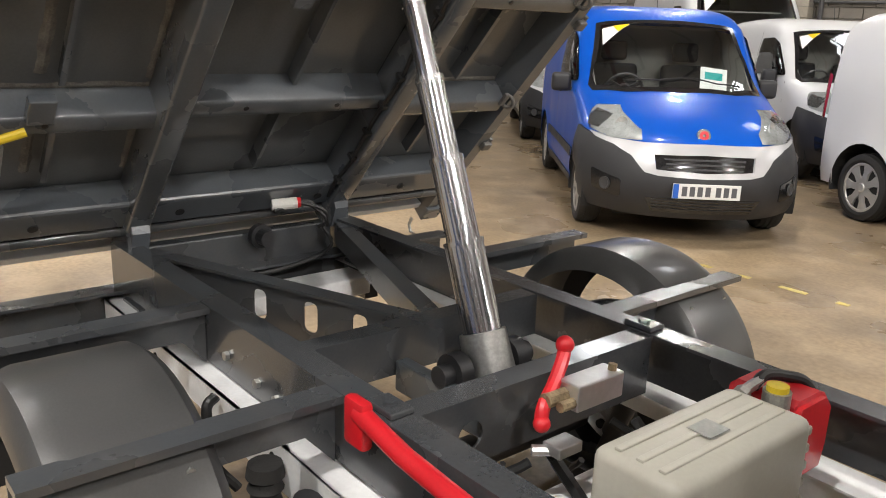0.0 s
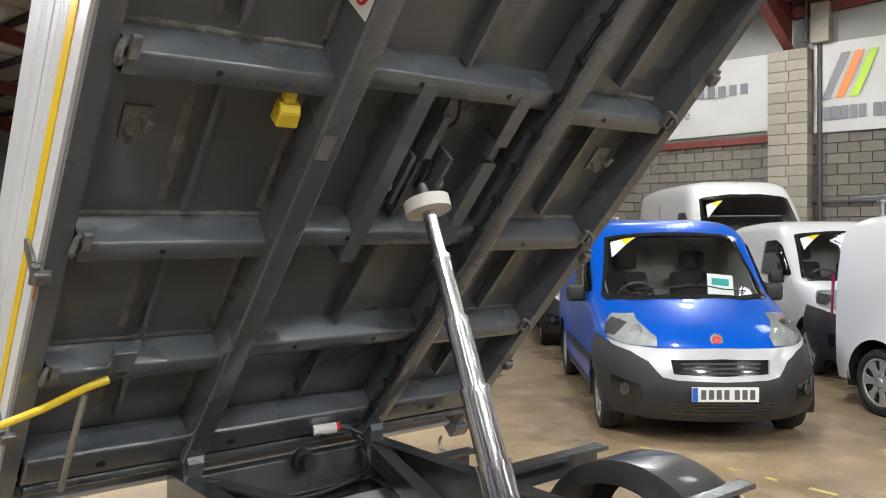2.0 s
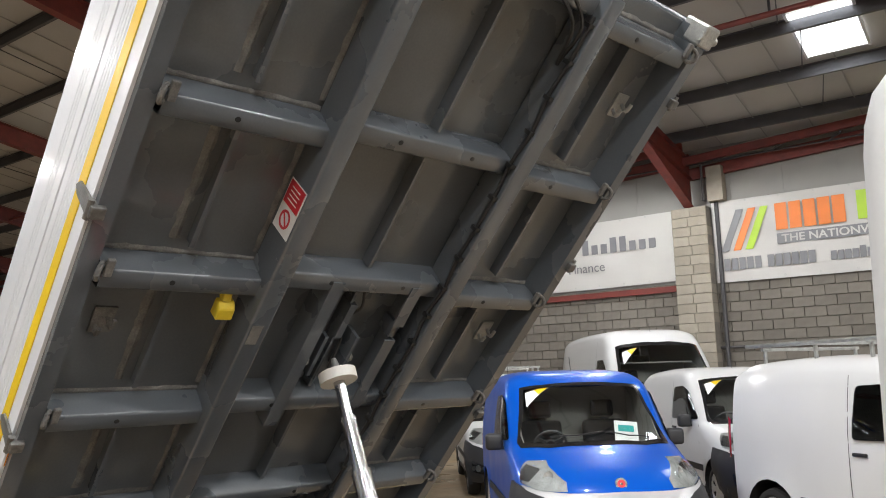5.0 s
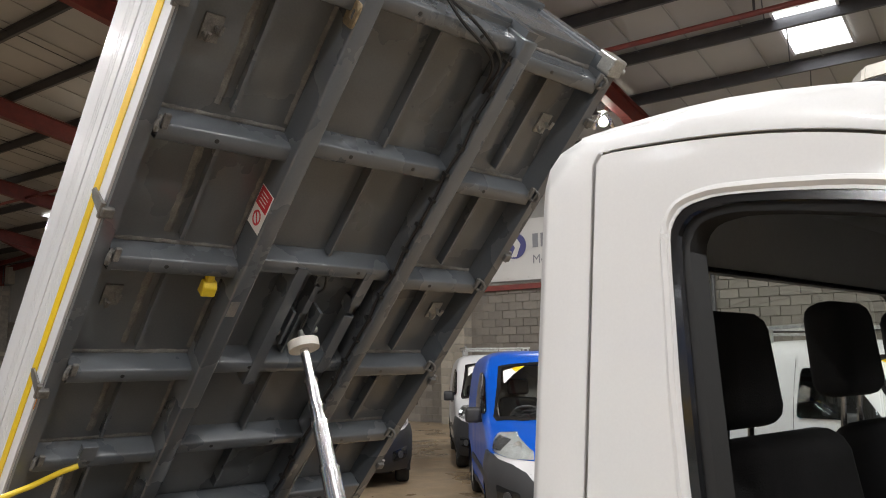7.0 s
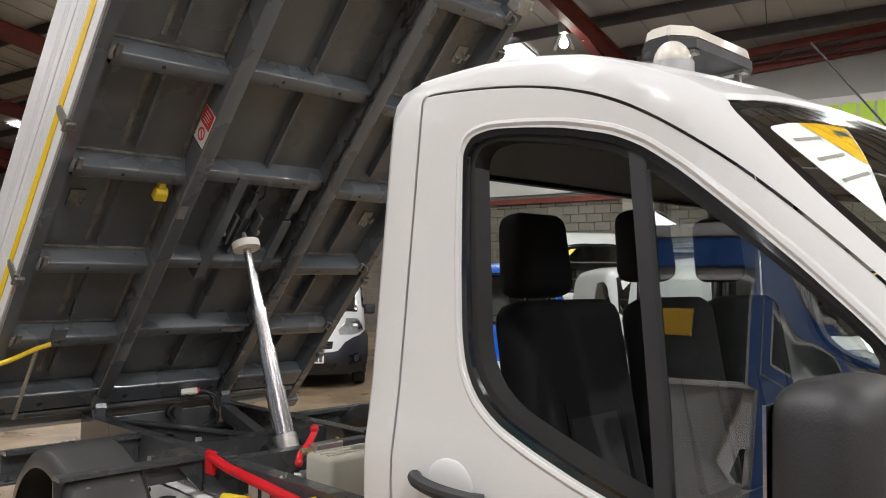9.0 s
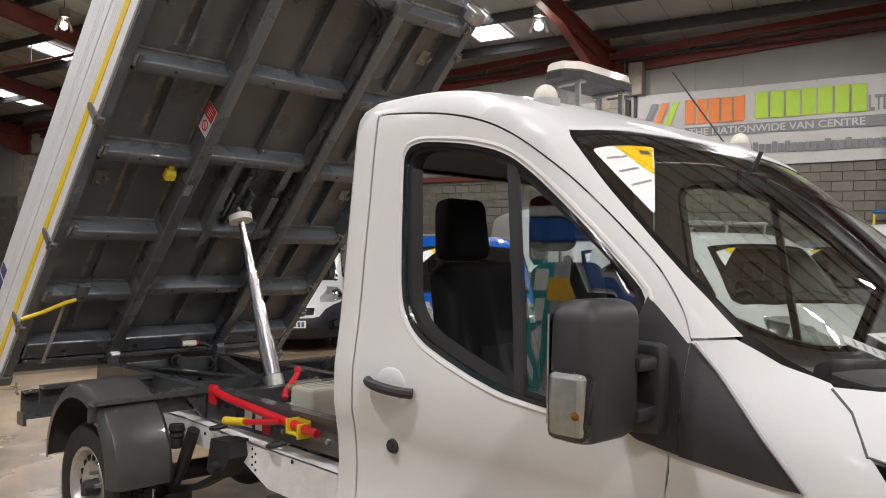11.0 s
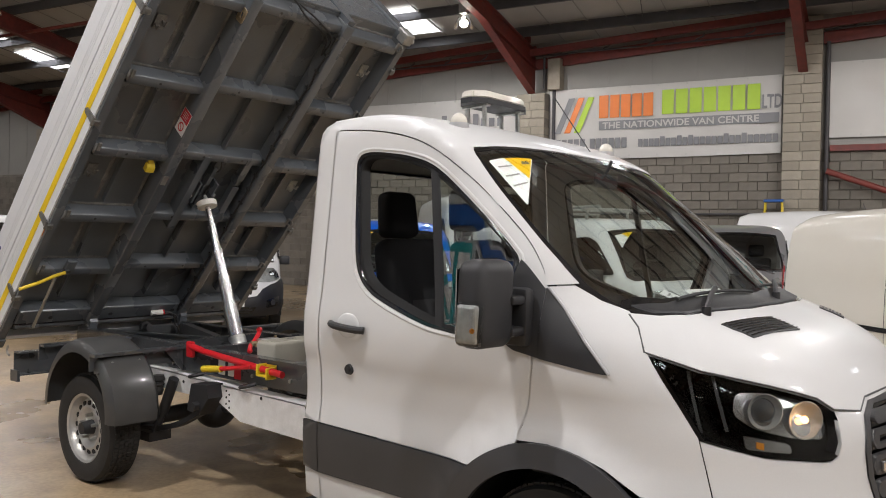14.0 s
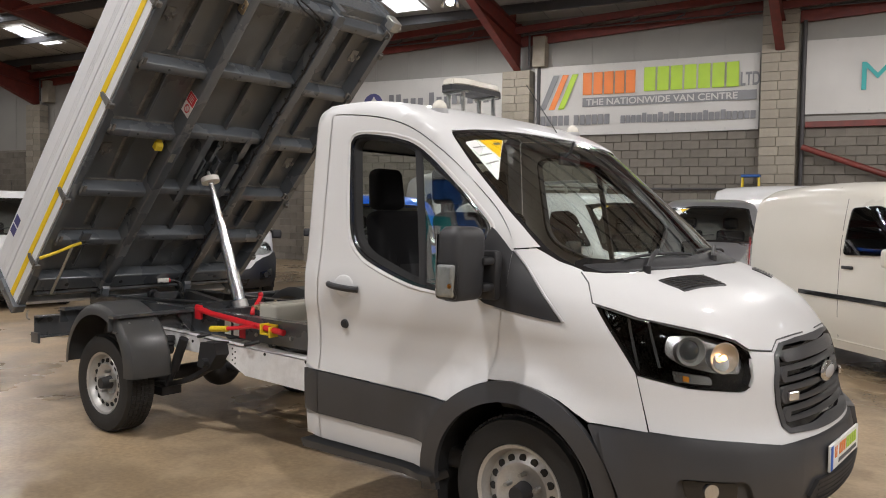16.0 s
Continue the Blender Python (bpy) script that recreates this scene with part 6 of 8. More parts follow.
for sg in (-1, 1):
    door = side_panel("door", DOOR, WP, sg, cab, 0.0, [WINDOW], label="white cab door with open view glass")
    side_panel("window_seal_backing", WINDOW, M["gloss_black"], sg, door, -0.002, [SEAL_MID], 0.02)
    side_panel("window_channel", SEAL_MID, M["seal"], sg, door, -0.016, [SEAL_IN], 0.05)
    if sg < 0:
        g = side_panel("quarter_pane", [(2.85, 1.915)] + QUARTER + [(2.945, 1.262)], M["quarter"], sg, door, -0.018, (), 0.0, 0.15, "clear fixed quarter glass, mirroring the hall")
        g.visible_shadow = False
        side_panel("lowered_pane", [(2.47, 1.445), (2.56, 1.378), (2.66, 1.335), (2.78, 1.297), (2.94, 1.258), (2.94, 1.238), (2.55, 1.30), (2.45, 1.40)], M["pane_edge"], sg, door, -0.03, (), 0.006, 0.1, "greenish edge of the wound-down door glass")
    else:
        g = side_panel("window_pane", SEAL_IN, M["pane"], sg, door, -0.018, (), 0.0, 0.15)
        g.visible_shadow = False
    side_panel("window_bar", [(2.832, 1.928), (2.866, 1.914), (2.966, 1.245), (2.934, 1.250)], M["black_plastic"], sg, door, -0.006, (), 0.02)
    # the frame pressed round the opening
    bm = bmesh.new()
    ring = shrink(WINDOW, -0.014)
    tube(bm, [Vector(CAB.side(a, b, -0.006, sg)) for a, b in ring + ring[:2]], 0.010, 8)
    part("window_frame_lip", bm, WP, door, smooth=True)
    side_panel("lower_trim", [(2.245, 0.738), (3.10, 0.715)] + arc(0.517, 135, 163, 6) + [(2.985, 0.502), (2.245, 0.512)], M["grey_plastic"], sg, door, 0.010, (), 0.02, label="dark grey lower door trim")
    side_panel("door_base", [(2.245, 0.505), (2.985, 0.495), (2.978, 0.372), (2.245, 0.378)], WP, sg, door, 0.0, (), 0.02)
    side_panel("rear_corner", [(2.108, 0.745), (2.238, 0.745), (2.238, 2.086), (2.248, 2.106), (2.24, CAB.over(2.24, ROOF_Y)[2]), (2.17, CAB.over(2.17, ROOF_Y)[2]), (2.148, 2.128), (2.126, 2.10), (2.115, 2.065), (2.111, 2.03)], WP, sg, cab, label="white rear cab corner")
    side_panel("rear_corner_trim", [(2.108, 0.738), (2.238, 0.738), (2.238, 0.512), (2.108, 0.515)], M["grey_plastic"], sg, cab, 0.010, (), 0.02)
    side_panel("sill_end", [(2.108, 0.507), (2.238, 0.505), (2.238, 0.378), (2.108, 0.38)], WP, sg, cab)
    side_panel("roof_rail", [(a + 0.004, b + 0.0055) for a, b in reversed(flow(DOOR_LINE))] + [(3.50, 1.4455)] + RIM + ROOF_RIM[:-1], WP, sg, cab, step=0.05, label="white roof edge and windscreen pillar")
    side_panel("step", [(2.13, 0.362), (3.06, 0.357), (3.07, 0.325), (2.15, 0.32)], M["grey_plastic"], sg, cab, 0.05, (), 0.14, label="black side step")
    # wing, headlamp and wheel arch
    WING = [(1.948, 0.853), (1.888, 1.13), (1.885, 1.434), (1.815, 1.441), (1.716, 1.389), (1.606, 1.355), (1.53, 1.30), (1.484, 1.222), (1.384, 1.09), (1.290, 0.955), (1.231, 0.730), (1.466, 0.747), (1.52, 0.775), (1.60, 0.815), (1.70, 0.845), (1.82, 0.862)]
    front_panel("front_wing", WING, WP, cab, 0.0, (), 0.012, 0.05, sg, "white front wing")
    bm = bmesh.new()
    ring = arc(0.515, -10, 188, 40) + arc(0.425, 188, -10, 40)
    patch(bm, ring, lambda a, b: Vector(CAB.side(a, b, 0.014, sg)), 0.05, (), 0.03, lambda c: Vector((0, -sg, 0)))
    part("wheel_arch_trim", bm, M["grey_plastic"], cab, "dark grey wheel arch trim", smooth=True)
    # liner sheets carry the arch's shade in their near-black colour
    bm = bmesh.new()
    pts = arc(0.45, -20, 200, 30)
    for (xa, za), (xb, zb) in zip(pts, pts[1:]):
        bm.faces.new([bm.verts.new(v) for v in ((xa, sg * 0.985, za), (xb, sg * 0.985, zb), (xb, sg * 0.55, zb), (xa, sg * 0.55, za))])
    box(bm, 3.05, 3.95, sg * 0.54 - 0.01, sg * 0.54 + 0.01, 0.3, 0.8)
    part("wheel_arch_liner", bm, M["recess_shade"], cab)
    # black sail and spear by the mirror
    side_panel("mirror_sail", [(3.215, 1.250), (3.325, 1.535), (3.434, 1.425), (3.4375, 1.172), (3.33, 1.190)], BP, sg, door, 0.006, (), 0.02, label="black mirror sail panel")
    side_panel("wing_spear", [(3.439, 1.430), (3.50, 1.372), (3.62, 1.245), (3.722, 1.140), (3.68, 1.142), (3.4405, 1.170)], BP, sg, cab, 0.006, (), 0.016, 0.04, label="black spear trim on the wing")
    bm = bmesh.new()
    side_tube = [Vector(CAB.side(x, z, 0.012, sg)) for x, z in ((3.452, 1.43), (3.52, 1.365), (3.63, 1.248), (3.728, 1.142))]
    tube(bm, side_tube, 0.006, 6)
    part("bright_edge", bm, M["silver_trim"], cab, smooth=True)
    # handle and lock
    bm = bmesh.new()
    pts = [Vector(CAB.side(2.335 + 0.21 * t, 1.212 - 0.016 * t, 0.010 + 0.030 * math.sin(math.pi * t) ** 0.6, sg)) for t in np.linspace(0, 1, 9)]
    tube(bm, pts, 0.0165, 10)
    part("door_handle", bm, BP, door, "black door handle", smooth=True)
    bm = bmesh.new()
    bmesh.ops.create_uvsphere(bm, u_segments=20, v_segments=12, radius=1, matrix=Matrix.Translation(CAB.side(2.435, 1.208, -0.004, sg)) @ Matrix.Diagonal((0.075, 0.012, 0.058, 1)))
    part("handle_cup", bm, WP, door, smooth=True)
    bm = bmesh.new()
    c = Vector(CAB.side(2.432, 1.012, 0, sg))
    cyl(bm, c, c + Vector((0, sg * 0.014, 0)), 0.026, 0.021, seg=20), cyl(bm, c, c + Vector((0, sg * 0.017, 0)), 0.011, seg=14)
    part("door_lock", bm, BP, door, smooth=True)
    # mirror
    bm = bmesh.new()
    box(bm, 3.265, 3.395, sg * 1.095, sg * 1.305, 1.215, 1.535, 0.048, 4)
    for v in bm.verts:
        v.co.x += -0.035 * (v.co.z - 1.2) - 0.06 * max(0.0, abs(v.co.y) - 1.1)
        v.co.y = sg * (abs(v.co.y) - 0.10 * max(0.0, v.co.z - 1.30))
    mh = part("mirror_housing", bm, BP, door, "large black door mirror", smooth=True)
    bm = bmesh.new()
    for z in (1.27, 1.385):
        box(bm, 3.27, 3.40, sg * 1.0, sg * 1.13, z - 0.018, z + 0.018, 0.012, 2)
    box(bm, 3.30, 3.41, sg * 1.0, sg * 1.06, 1.21, 1.43, 0.02, 2)
    part("mirror_arm", bm, BP, mh, smooth=True)
    bm = bmesh.new()
    box(bm, 3.268, 3.372, sg * 1.215, sg * 1.316, 1.225, 1.385, 0.022, 3)
    part("indicator_lens", bm, M["clear_lens"], mh, "clear mirror indicator lens", smooth=True)
    bm = bmesh.new()
    box(bm, 3.270, 3.360, sg * 1.22, sg * 1.306, 1.235, 1.375, 0.012, 2)
    part("indicator_reflector", bm, M["lamp_clear"], mh)
    bm = bmesh.new()
    bmesh.ops.create_uvsphere(bm, u_segments=12, v_segments=8, radius=0.010, matrix=pose(3.345, sg * 1.305, 1.285))
    part("indicator_bulb", bm, M["amber"], mh, smooth=True)
    part("mirror_glass", boxed(3.245, 3.25, sg * 1.12, sg * 1.275, 1.25, 1.50), M["chrome"], mh)
    # headlamp
    HL = [(1.476, 1.220), (1.292, 1.170), (1.041, 1.126), (0.839, 1.082), (0.775, 1.040), (0.757, 0.985), (0.762, 0.941), (0.785, 0.905), (0.823, 0.889), (1.071, 0.909), (1.282, 0.952), (1.376, 1.088)]
    hl = front_panel("headlamp", HL, M["lamp_dark"], cab, -0.075, (), -0.07, 0.05, sg, "clear headlamp, lit with a warm glow")
    front_panel("headlamp_lens", HL, M["clear_lens"], hl, 0.002, (), 0.0, 0.05, sg)
    front_panel("lamp_bezel", rounded([(1.17, 1.10), (1.02, 1.10), (0.86, 1.065), (0.80, 1.03), (0.785, 0.985), (0.81, 0.945), (0.95, 0.955), (1.10, 0.985), (1.18, 1.03)], 0.025, 3), M["lamp_silver"], hl, -0.056, (), 0.0, 0.04, sg, "bright lamp surround")
    for a, z, r, lit in ((1.065, 1.045, 0.058, False), (0.90, 1.015, 0.062, True)):
        c = Vector(CAB.round(a, z, -0.05, sg))
        d = (Vector(CAB.round(a, z, 0.02, sg)) - c).normalized() * 0.75 + Vector((0.25, 0, 0.02))
        mm = Matrix.Translation(c) @ d.normalized().to_track_quat("Y", "Z").to_matrix().to_4x4()
        bm = bmesh.new()
        lathe(bm, [(0.004, -0.012), (r * 0.5, -0.008), (r * 0.8, 0.004), (r, 0.020), (r * 1.06, 0.020)], 28, mm)
        part("reflector_bowl", bm, M["lamp_clear"], hl, smooth=True)
        bm = bmesh.new()
        if lit:
            bmesh.ops.create_uvsphere(bm, u_segments=14, v_segments=8, radius=0.013, matrix=Matrix.Translation(c + d * 0.012))
            part("headlamp_bulb", bm, M["headlamp_on"], hl, "lit warm headlamp bulb", smooth=True)
        else:
            bmesh.ops.create_uvsphere(bm, u_segments=24, v_segments=12, radius=0.045, matrix=Matrix.Translation(c - d * 0.012))
            part("projector_lens", bm, M["lamp_glass"], hl, "grey glass projector lens", smooth=True)
    front_panel("indicator", rounded([(1.14, 0.965), (0.97, 0.940), (0.965, 0.912), (1.13, 0.925)], 0.008, 2), M["lamp_silver"], hl, -0.03, (), 0.02, 0.04, sg)
    front_panel("indicator_bulb", [(1.095, 0.950), (1.07, 0.946), (1.07, 0.925), (1.095, 0.930)], M["amber"], hl, -0.024, (), 0.01, 0.03, sg)
    for k in range(2):
        a0 = 1.35 - 0.09 * k
        front_panel("lamp_fin", [(a0, 1.165 - 0.012 * k), (a0 - 0.012, 1.165 - 0.012 * k), (a0 - 0.07, 0.965 + 0.01 * k), (a0 - 0.058, 0.965 + 0.01 * k)], M["lamp_glass"], hl, -0.05, (), 0.015, 0.05, sg)
    # fog lamp recess
    fg = front_panel("fog_recess", rounded([(1.10, 0.56), (0.88, 0.545), (0.88, 0.47), (1.08, 0.48)], 0.02, 3), M["gloss_black"], cab, 0.018, (), 0.02, 0.04, sg)
    bm = bmesh.new()
    c = Vector(CAB.round(0.99, 0.515, 0.02, sg))
    d = Vector((0.8, sg * 0.6, 0))
    cyl(bm, c - d * 0.03, c + d * 0.008, 0.032, seg=18)
    part("fog_lamp", bm, M["lamp_silver"], fg, smooth=True)

mirror2 = lambda right: [(0.0 if abs(a) < 1e-9 else a, z) for a, z in right] + [(-a, z) for a, z in reversed(right) if abs(a) > 1e-9]
GR_R = [(0.0, 1.072), (0.30, 1.072), (0.52, 1.062), (0.595, 1.02), (0.632, 0.90), (0.63, 0.82), (0.605, 0.735), (0.56, 0.705), (0.30, 0.692), (0.0, 0.688)]
GRILLE = mirror2(GR_R)
FAS_R = [(0.0, 1.078), (0.30, 1.078), (0.525, 1.069), (0.60, 1.028), (0.75, 1.040), (0.762, 0.985), (0.757, 0.941), (0.782, 0.898), (0.823, 0.882), (1.071, 0.902), (1.284, 0.946), (1.226, 0.732), (1.115, 0.722), (0.85, 0.697), (0.63, 0.668), (0.48, 0.671), (0.0, 0.671)]
front_panel("front_fascia", mirror2(FAS_R), WP, cab, 0.0, [GRILLE], 0.02, 0.06, label="white front fascia")
BUMP_R = [(0.0, 0.664), (0.48, 0.664), (0.63, 0.660), (0.85, 0.689), (1.115, 0.714), (1.30, 0.728), (1.462, 0.738), (1.40, 0.62), (1.335, 0.50), (1.31, 0.40), (1.05, 0.34), (0.6, 0.325), (0.0, 0.325)]
bp = front_panel("front_bumper", mirror2(BUMP_R), M["grey_plastic"], cab, 0.012, (), 0.04, 0.06, label="dark grey plastic front bumper")
for k in (-1, 1):
    front_panel("bumper_corner", [(0.50, 0.668), (0.63, 0.667), (0.85, 0.695), (1.115, 0.720), (1.29, 0.732), (1.41, 0.72), (1.385, 0.62), (1.335, 0.50), (1.31, 0.41), (1.05, 0.345), (0.58, 0.33), (0.50, 0.36), (0.545, 0.46), (0.545, 0.58)], M["grey_plastic"], bp, 0.036, [rounded([(1.12, 0.57), (0.84, 0.555), (0.80, 0.45), (1.12, 0.47)], 0.03, 3)], 0.05, 0.05, k, "dark grey bumper corner standing proud")
front_panel("bumper_step", mirror2([(0.0, 0.50), (0.40, 0.50), (0.46, 0.44), (0.42, 0.36), (0.0, 0.36)]), BP, bp, 0.03, (), 0.03, 0.06, label="black tread strip on the bumper")
for k in range(5):
    z = 0.385 + 0.023 * k
    front_panel("tread_rib", [(-0.40, z), (0.40, z), (0.40, z + 0.008), (-0.40, z + 0.008)], BP, bp, 0.034, (), 0.006, 0.08)
gr = front_panel("grille", GRILLE, M["gloss_black"], cab, -0.035, (), -0.035, 0.08, label="dark slatted front grille")
front_panel("grille_surround", GRILLE, M["grey_plastic"], gr, 0.008, [shrink(GRILLE, 0.03)], 0.03, 0.05)
for z0, z1, a in ((0.985, 1.028, 0.53), (0.905, 0.965, 0.575), (0.82, 0.885, 0.59), (0.745, 0.80, 0.575)):
    front_panel("grille_slat", rounded(mirror2([(0.0, z1 + 0.004), (a - 0.03, z1), (a, (z0 + z1) / 2), (a - 0.02, z0), (0.0, z0 + 0.002)]), 0.01, 2), M["grey_plastic"], gr, 0.004, [mirror2([(0.0, z1 - 0.014), (a - 0.06, z1 - 0.016), (a - 0.05, z0 + 0.014), (0.0, z0 + 0.016)])] if z1 - z0 > 0.05 else (), 0.022, 0.06)
bm = bmesh.new()
bmesh.ops.create_uvsphere(bm, u_segments=28, v_segments=12, radius=1, matrix=Matrix.Translation(CAB.round(0, 0.905, 0.012)) @ Matrix.Diagonal((0.02, 0.105, 0.047, 1)))
bd = part("badge", bm, M["chrome"], gr, "oval chrome and blue emblem", smooth=True)
bm = bmesh.new()
bmesh.ops.create_uvsphere(bm, u_segments=28, v_segments=12, radius=1, matrix=Matrix.Translation(CAB.round(0, 0.905, 0.016)) @ Matrix.Diagonal((0.02, 0.088, 0.036, 1)))
part("badge_field", bm, M["silver_trim"], bd, smooth=True)
for a in (0.50, -0.50):
    bm = bmesh.new()
    c = Vector(CAB.round(a, 0.848, 0.012))
    box(bm, -0.008, 0.008, -0.035, 0.035, -0.018, 0.018, 0.004, m=Matrix.Translation(c) @ pose(0, 0, 0, 0, 0, -16 if a > 0 else 16))
    part("strobe_lamp", bm, M["lamp_silver"], gr, "small clear strobe lamp")
# plate on the bumper with coloured trade print
npl = part("number_plate", boxed(4.598, 4.61, -0.262, 0.262, 0.512, 0.626, 0.003), M["paper"], bp, "white plate with orange and green print")
part("plate_band", boxed(4.6102, 4.6115, -0.258, -0.222, 0.516, 0.622), M["blue_ink"], npl)
for k, (y, mt) in enumerate(((-0.19, "ban_orange"), (-0.165, "ban_orange"), (-0.11, "ban_orange"), (-0.07, "ban_orange"), (-0.03, "ban_orange"), (0.02, "ban_green"), (0.06, "ban_green"), (0.10, "ban_green"), (0.14, "ban_green"), (0.18, "ban_green"))):
    part("plate_print", boxed(4.6102, 4.6115, y, y + (0.014 if k < 2 else 0.03), 0.56, 0.61), M[mt], npl)
part("plate_print", boxed(4.6102, 4.6115, -0.12, 0.22, 0.527, 0.545), M["ink"], npl)

# bonnet, roof, windscreen
edge = [(1.597, 1.350), (1.54, 1.309), (1.492, 1.230), (1.40, 1.207), (1.292, 1.1775), (1.16, 1.155), (1.041, 1.1335), (0.93, 1.111), (0.839, 1.0895), (0.765, 1.052), (0.69, 1.045), (0.605, 1.038), (0.53, 1.077), (0.42, 1.083), (0.30, 1.086), (0.15, 1.086)]
BON_R = [(4.0, 0.0), (3.985, -0.32), (3.945, -0.50), (3.886, -0.69), (3.81, -0.80)] + [CAB.round(a, z)[:2] for a, z in edge] + [CAB.round(0.0, 1.086)[:2]]
BONNET = BON_R + [(x, -y) for x, y in reversed(BON_R) if abs(y) > 1e-9]
bon = top_panel("bonnet", BONNET, WP, cab, 0.0, (), 0.012, 0.06, "white bonnet with two black vents")
for k in (-1, 1):
    bm = bmesh.new()
    # grey tube laid along the bonnet edge, the gap's shade as colour
    tube(bm, [Vector((x, -k * y, z)) for x, y, z in (CAB.round(a, z - 0.0035, -0.001) for a, z in edge)], 0.0035, 6)
    part("bonnet_gap_shade", bm, M["groove"], bon, smooth=True)
VENT = [(3.985, -0.655), (4.062, -0.345), (4.168, -0.335), (4.092, -0.625)]
VENT2 = [(x, -y) for x, y in VENT]
for v in (VENT, VENT2):
    vt = top_panel("bonnet_vent", v, BP, bon, 0.005, (), 0.01, 0.05, "black slatted bonnet vent")
    for k in range(7):
        t0, t1 = (k + 0.25) / 7, (k + 0.6) / 7
        L = lambda t, i, j: (v[i][0] + (v[j][0] - v[i][0]) * t, v[i][1] + (v[j][1] - v[i][1]) * t)
        top_panel("vent_slat", [L(t0, 0, 3), L(t0, 1, 2), L(t1, 1, 2), L(t1, 0, 3)], M["gloss_black"], vt, 0.008, (), 0.0, 0.06)
ROOF_R = [(3.03, 0.0), (3.025, -0.45), (3.005, -0.80), (2.985, -0.864), (2.17, -0.864), (2.13, -0.80), (2.125, 0.0)]
ROOF = ROOF_R + [(x, -y) for x, y in reversed(ROOF_R) if abs(y) > 1e-9]
roof = top_panel("roof", ROOF, WP, cab, 0.002, (), 0.012, 0.07, "white cab roof")
top_panel("headliner", ROOF, M["cab_grey"], cab, -0.035, (), 0.0, 0.12)
WS_R = [(3.037, 0.0), (3.032, -0.45), (3.014, -0.80), (3.0, -0.878)] + [(x, -WS_EDGE(x) + 0.004) for x in (3.06, 3.12, 3.2, 3.3, 3.4, 3.48, 3.56, 3.62, 3.68)] + [(3.73, -0.842), (3.795, -0.795), (3.868, -0.69), (3.93, -0.50), (3.968, -0.32), (3.985, 0.0)]
WS = WS_R + [(x, -y) for x, y in reversed(WS_R) if abs(y) > 1e-9]
WS_IN = [(x + (0.02 if x < 3.05 else -0.10 if x > 3.78 else -0.055 if x > 3.7 else 0.0), y * (0.984 if abs(y) > 0.5 else 1)) for x, y in WS]
top_panel("windscreen_border", WS, M["gloss_black"], cab, -0.006, [WS_IN], 0.02, 0.05)
ws = top_panel("windscreen", WS_IN, M["screen"], cab, -0.009, (), 0.0, 0.09, "clear raked windscreen")
ws.visible_shadow = False
COWL = [(3.712, -0.825), (3.79, -0.70), (3.855, -0.45), (3.895, 0.0)]
COWL_LOW = [(3.978, 0.0), (3.962, -0.32), (3.922, -0.50), (3.862, -0.69), (3.79, -0.79)]
top_panel("cowl", COWL + [(x, -y) for x, y in reversed(COWL[:-1])] + [(x, -y) for x, y in reversed(COWL_LOW[1:])] + COWL_LOW, BP, cab, 0.002, (), 0.01, 0.05, "black scuttle panel below the windscreen")
for blade, foot in ((((3.815, -0.655), (3.862, -0.40), (3.908, -0.10)), (3.915, -0.62)), (((3.885, 0.02), (3.865, 0.33), (3.80, 0.66)), (3.945, 0.10))):
    bm = bmesh.new()
    pts = [Vector(CAB.over(q.x, q.y, 0.016)) for q in curve([(x, y, 0) for x, y in blade], 6)]
    tube(bm, pts, 0.007, 6)
    wp = part("wiper", bm, BP, cab, "black windscreen wiper", smooth=True)
    bm = bmesh.new()
    p = Vector(CAB.over(*foot, 0.012))
    tube(bm, [p, p * 0.5 + pts[6] * 0.5 + Vector((0, 0, 0.022)), pts[6] + Vector((0, 0, 0.014))], 0.011, 8)
    cyl(bm, p - Vector((0, 0, 0.02)), p + Vector((0, 0, 0.014)), 0.018, seg=12)
    part("wiper_arm", bm, BP, wp, smooth=True)
# windscreen sticker
TRI = [(3.068, -0.846), (3.108, -0.578), (3.272, -0.852)]
stk = top_panel("windscreen_sticker", rounded(TRI, 0.012, 3), M["paper"], cab, -0.0125, (), 0.0, 0.05, "white and yellow triangular windscreen sticker")
top_panel("sticker_corner", rounded([(3.084, -0.755), (3.106, -0.585), (3.200, -0.735)], 0.006, 2), M["yellow"], stk, -0.0115, (), 0.0, 0.05)
top_panel("sticker_print", [(3.117, -0.68), (3.123, -0.635), (3.138, -0.645), (3.132, -0.69)], M["ink"], stk, -0.0105, (), 0.0, 0.05)
for k in range(3):
    x, y = 3.105 + 0.042 * k, -0.830 - 0.004 * k
    top_panel("sticker_print", [(x, y), (x + 0.018, y + 0.075), (x + 0.024, y + 0.072), (x + 0.006, y - 0.002)], M["cab_grey"], stk, -0.0105, (), 0.0, 0.05)

# rear bulkhead with its window
bm = bmesh.new()
RW = rounded([(-0.80, 1.32), (0.80, 1.32), (0.77, 1.95), (-0.77, 1.95)], 0.06, 4)
BULK = [(-0.93, 0.40), (0.93, 0.40), (0.975, 1.1), (0.94, 1.5), (0.885, 2.03), (0.80, 2.15), (-0.80, 2.15), (-0.885, 2.03), (-0.94, 1.5), (-0.975, 1.1)]
patch(bm, BULK, lambda a, b: Vector((2.118, a, b)), 0.15, [RW], 0.04, lambda c: Vector((1, 0, 0)))
part("rear_panel", bm, WP, cab)
bm = bmesh.new()
patch(bm, BULK, lambda a, b: Vector((2.15, a, b)), 0.15, [RW])
part("rear_lining", bm, M["cab_grey"], cab)
bm = bmesh.new()
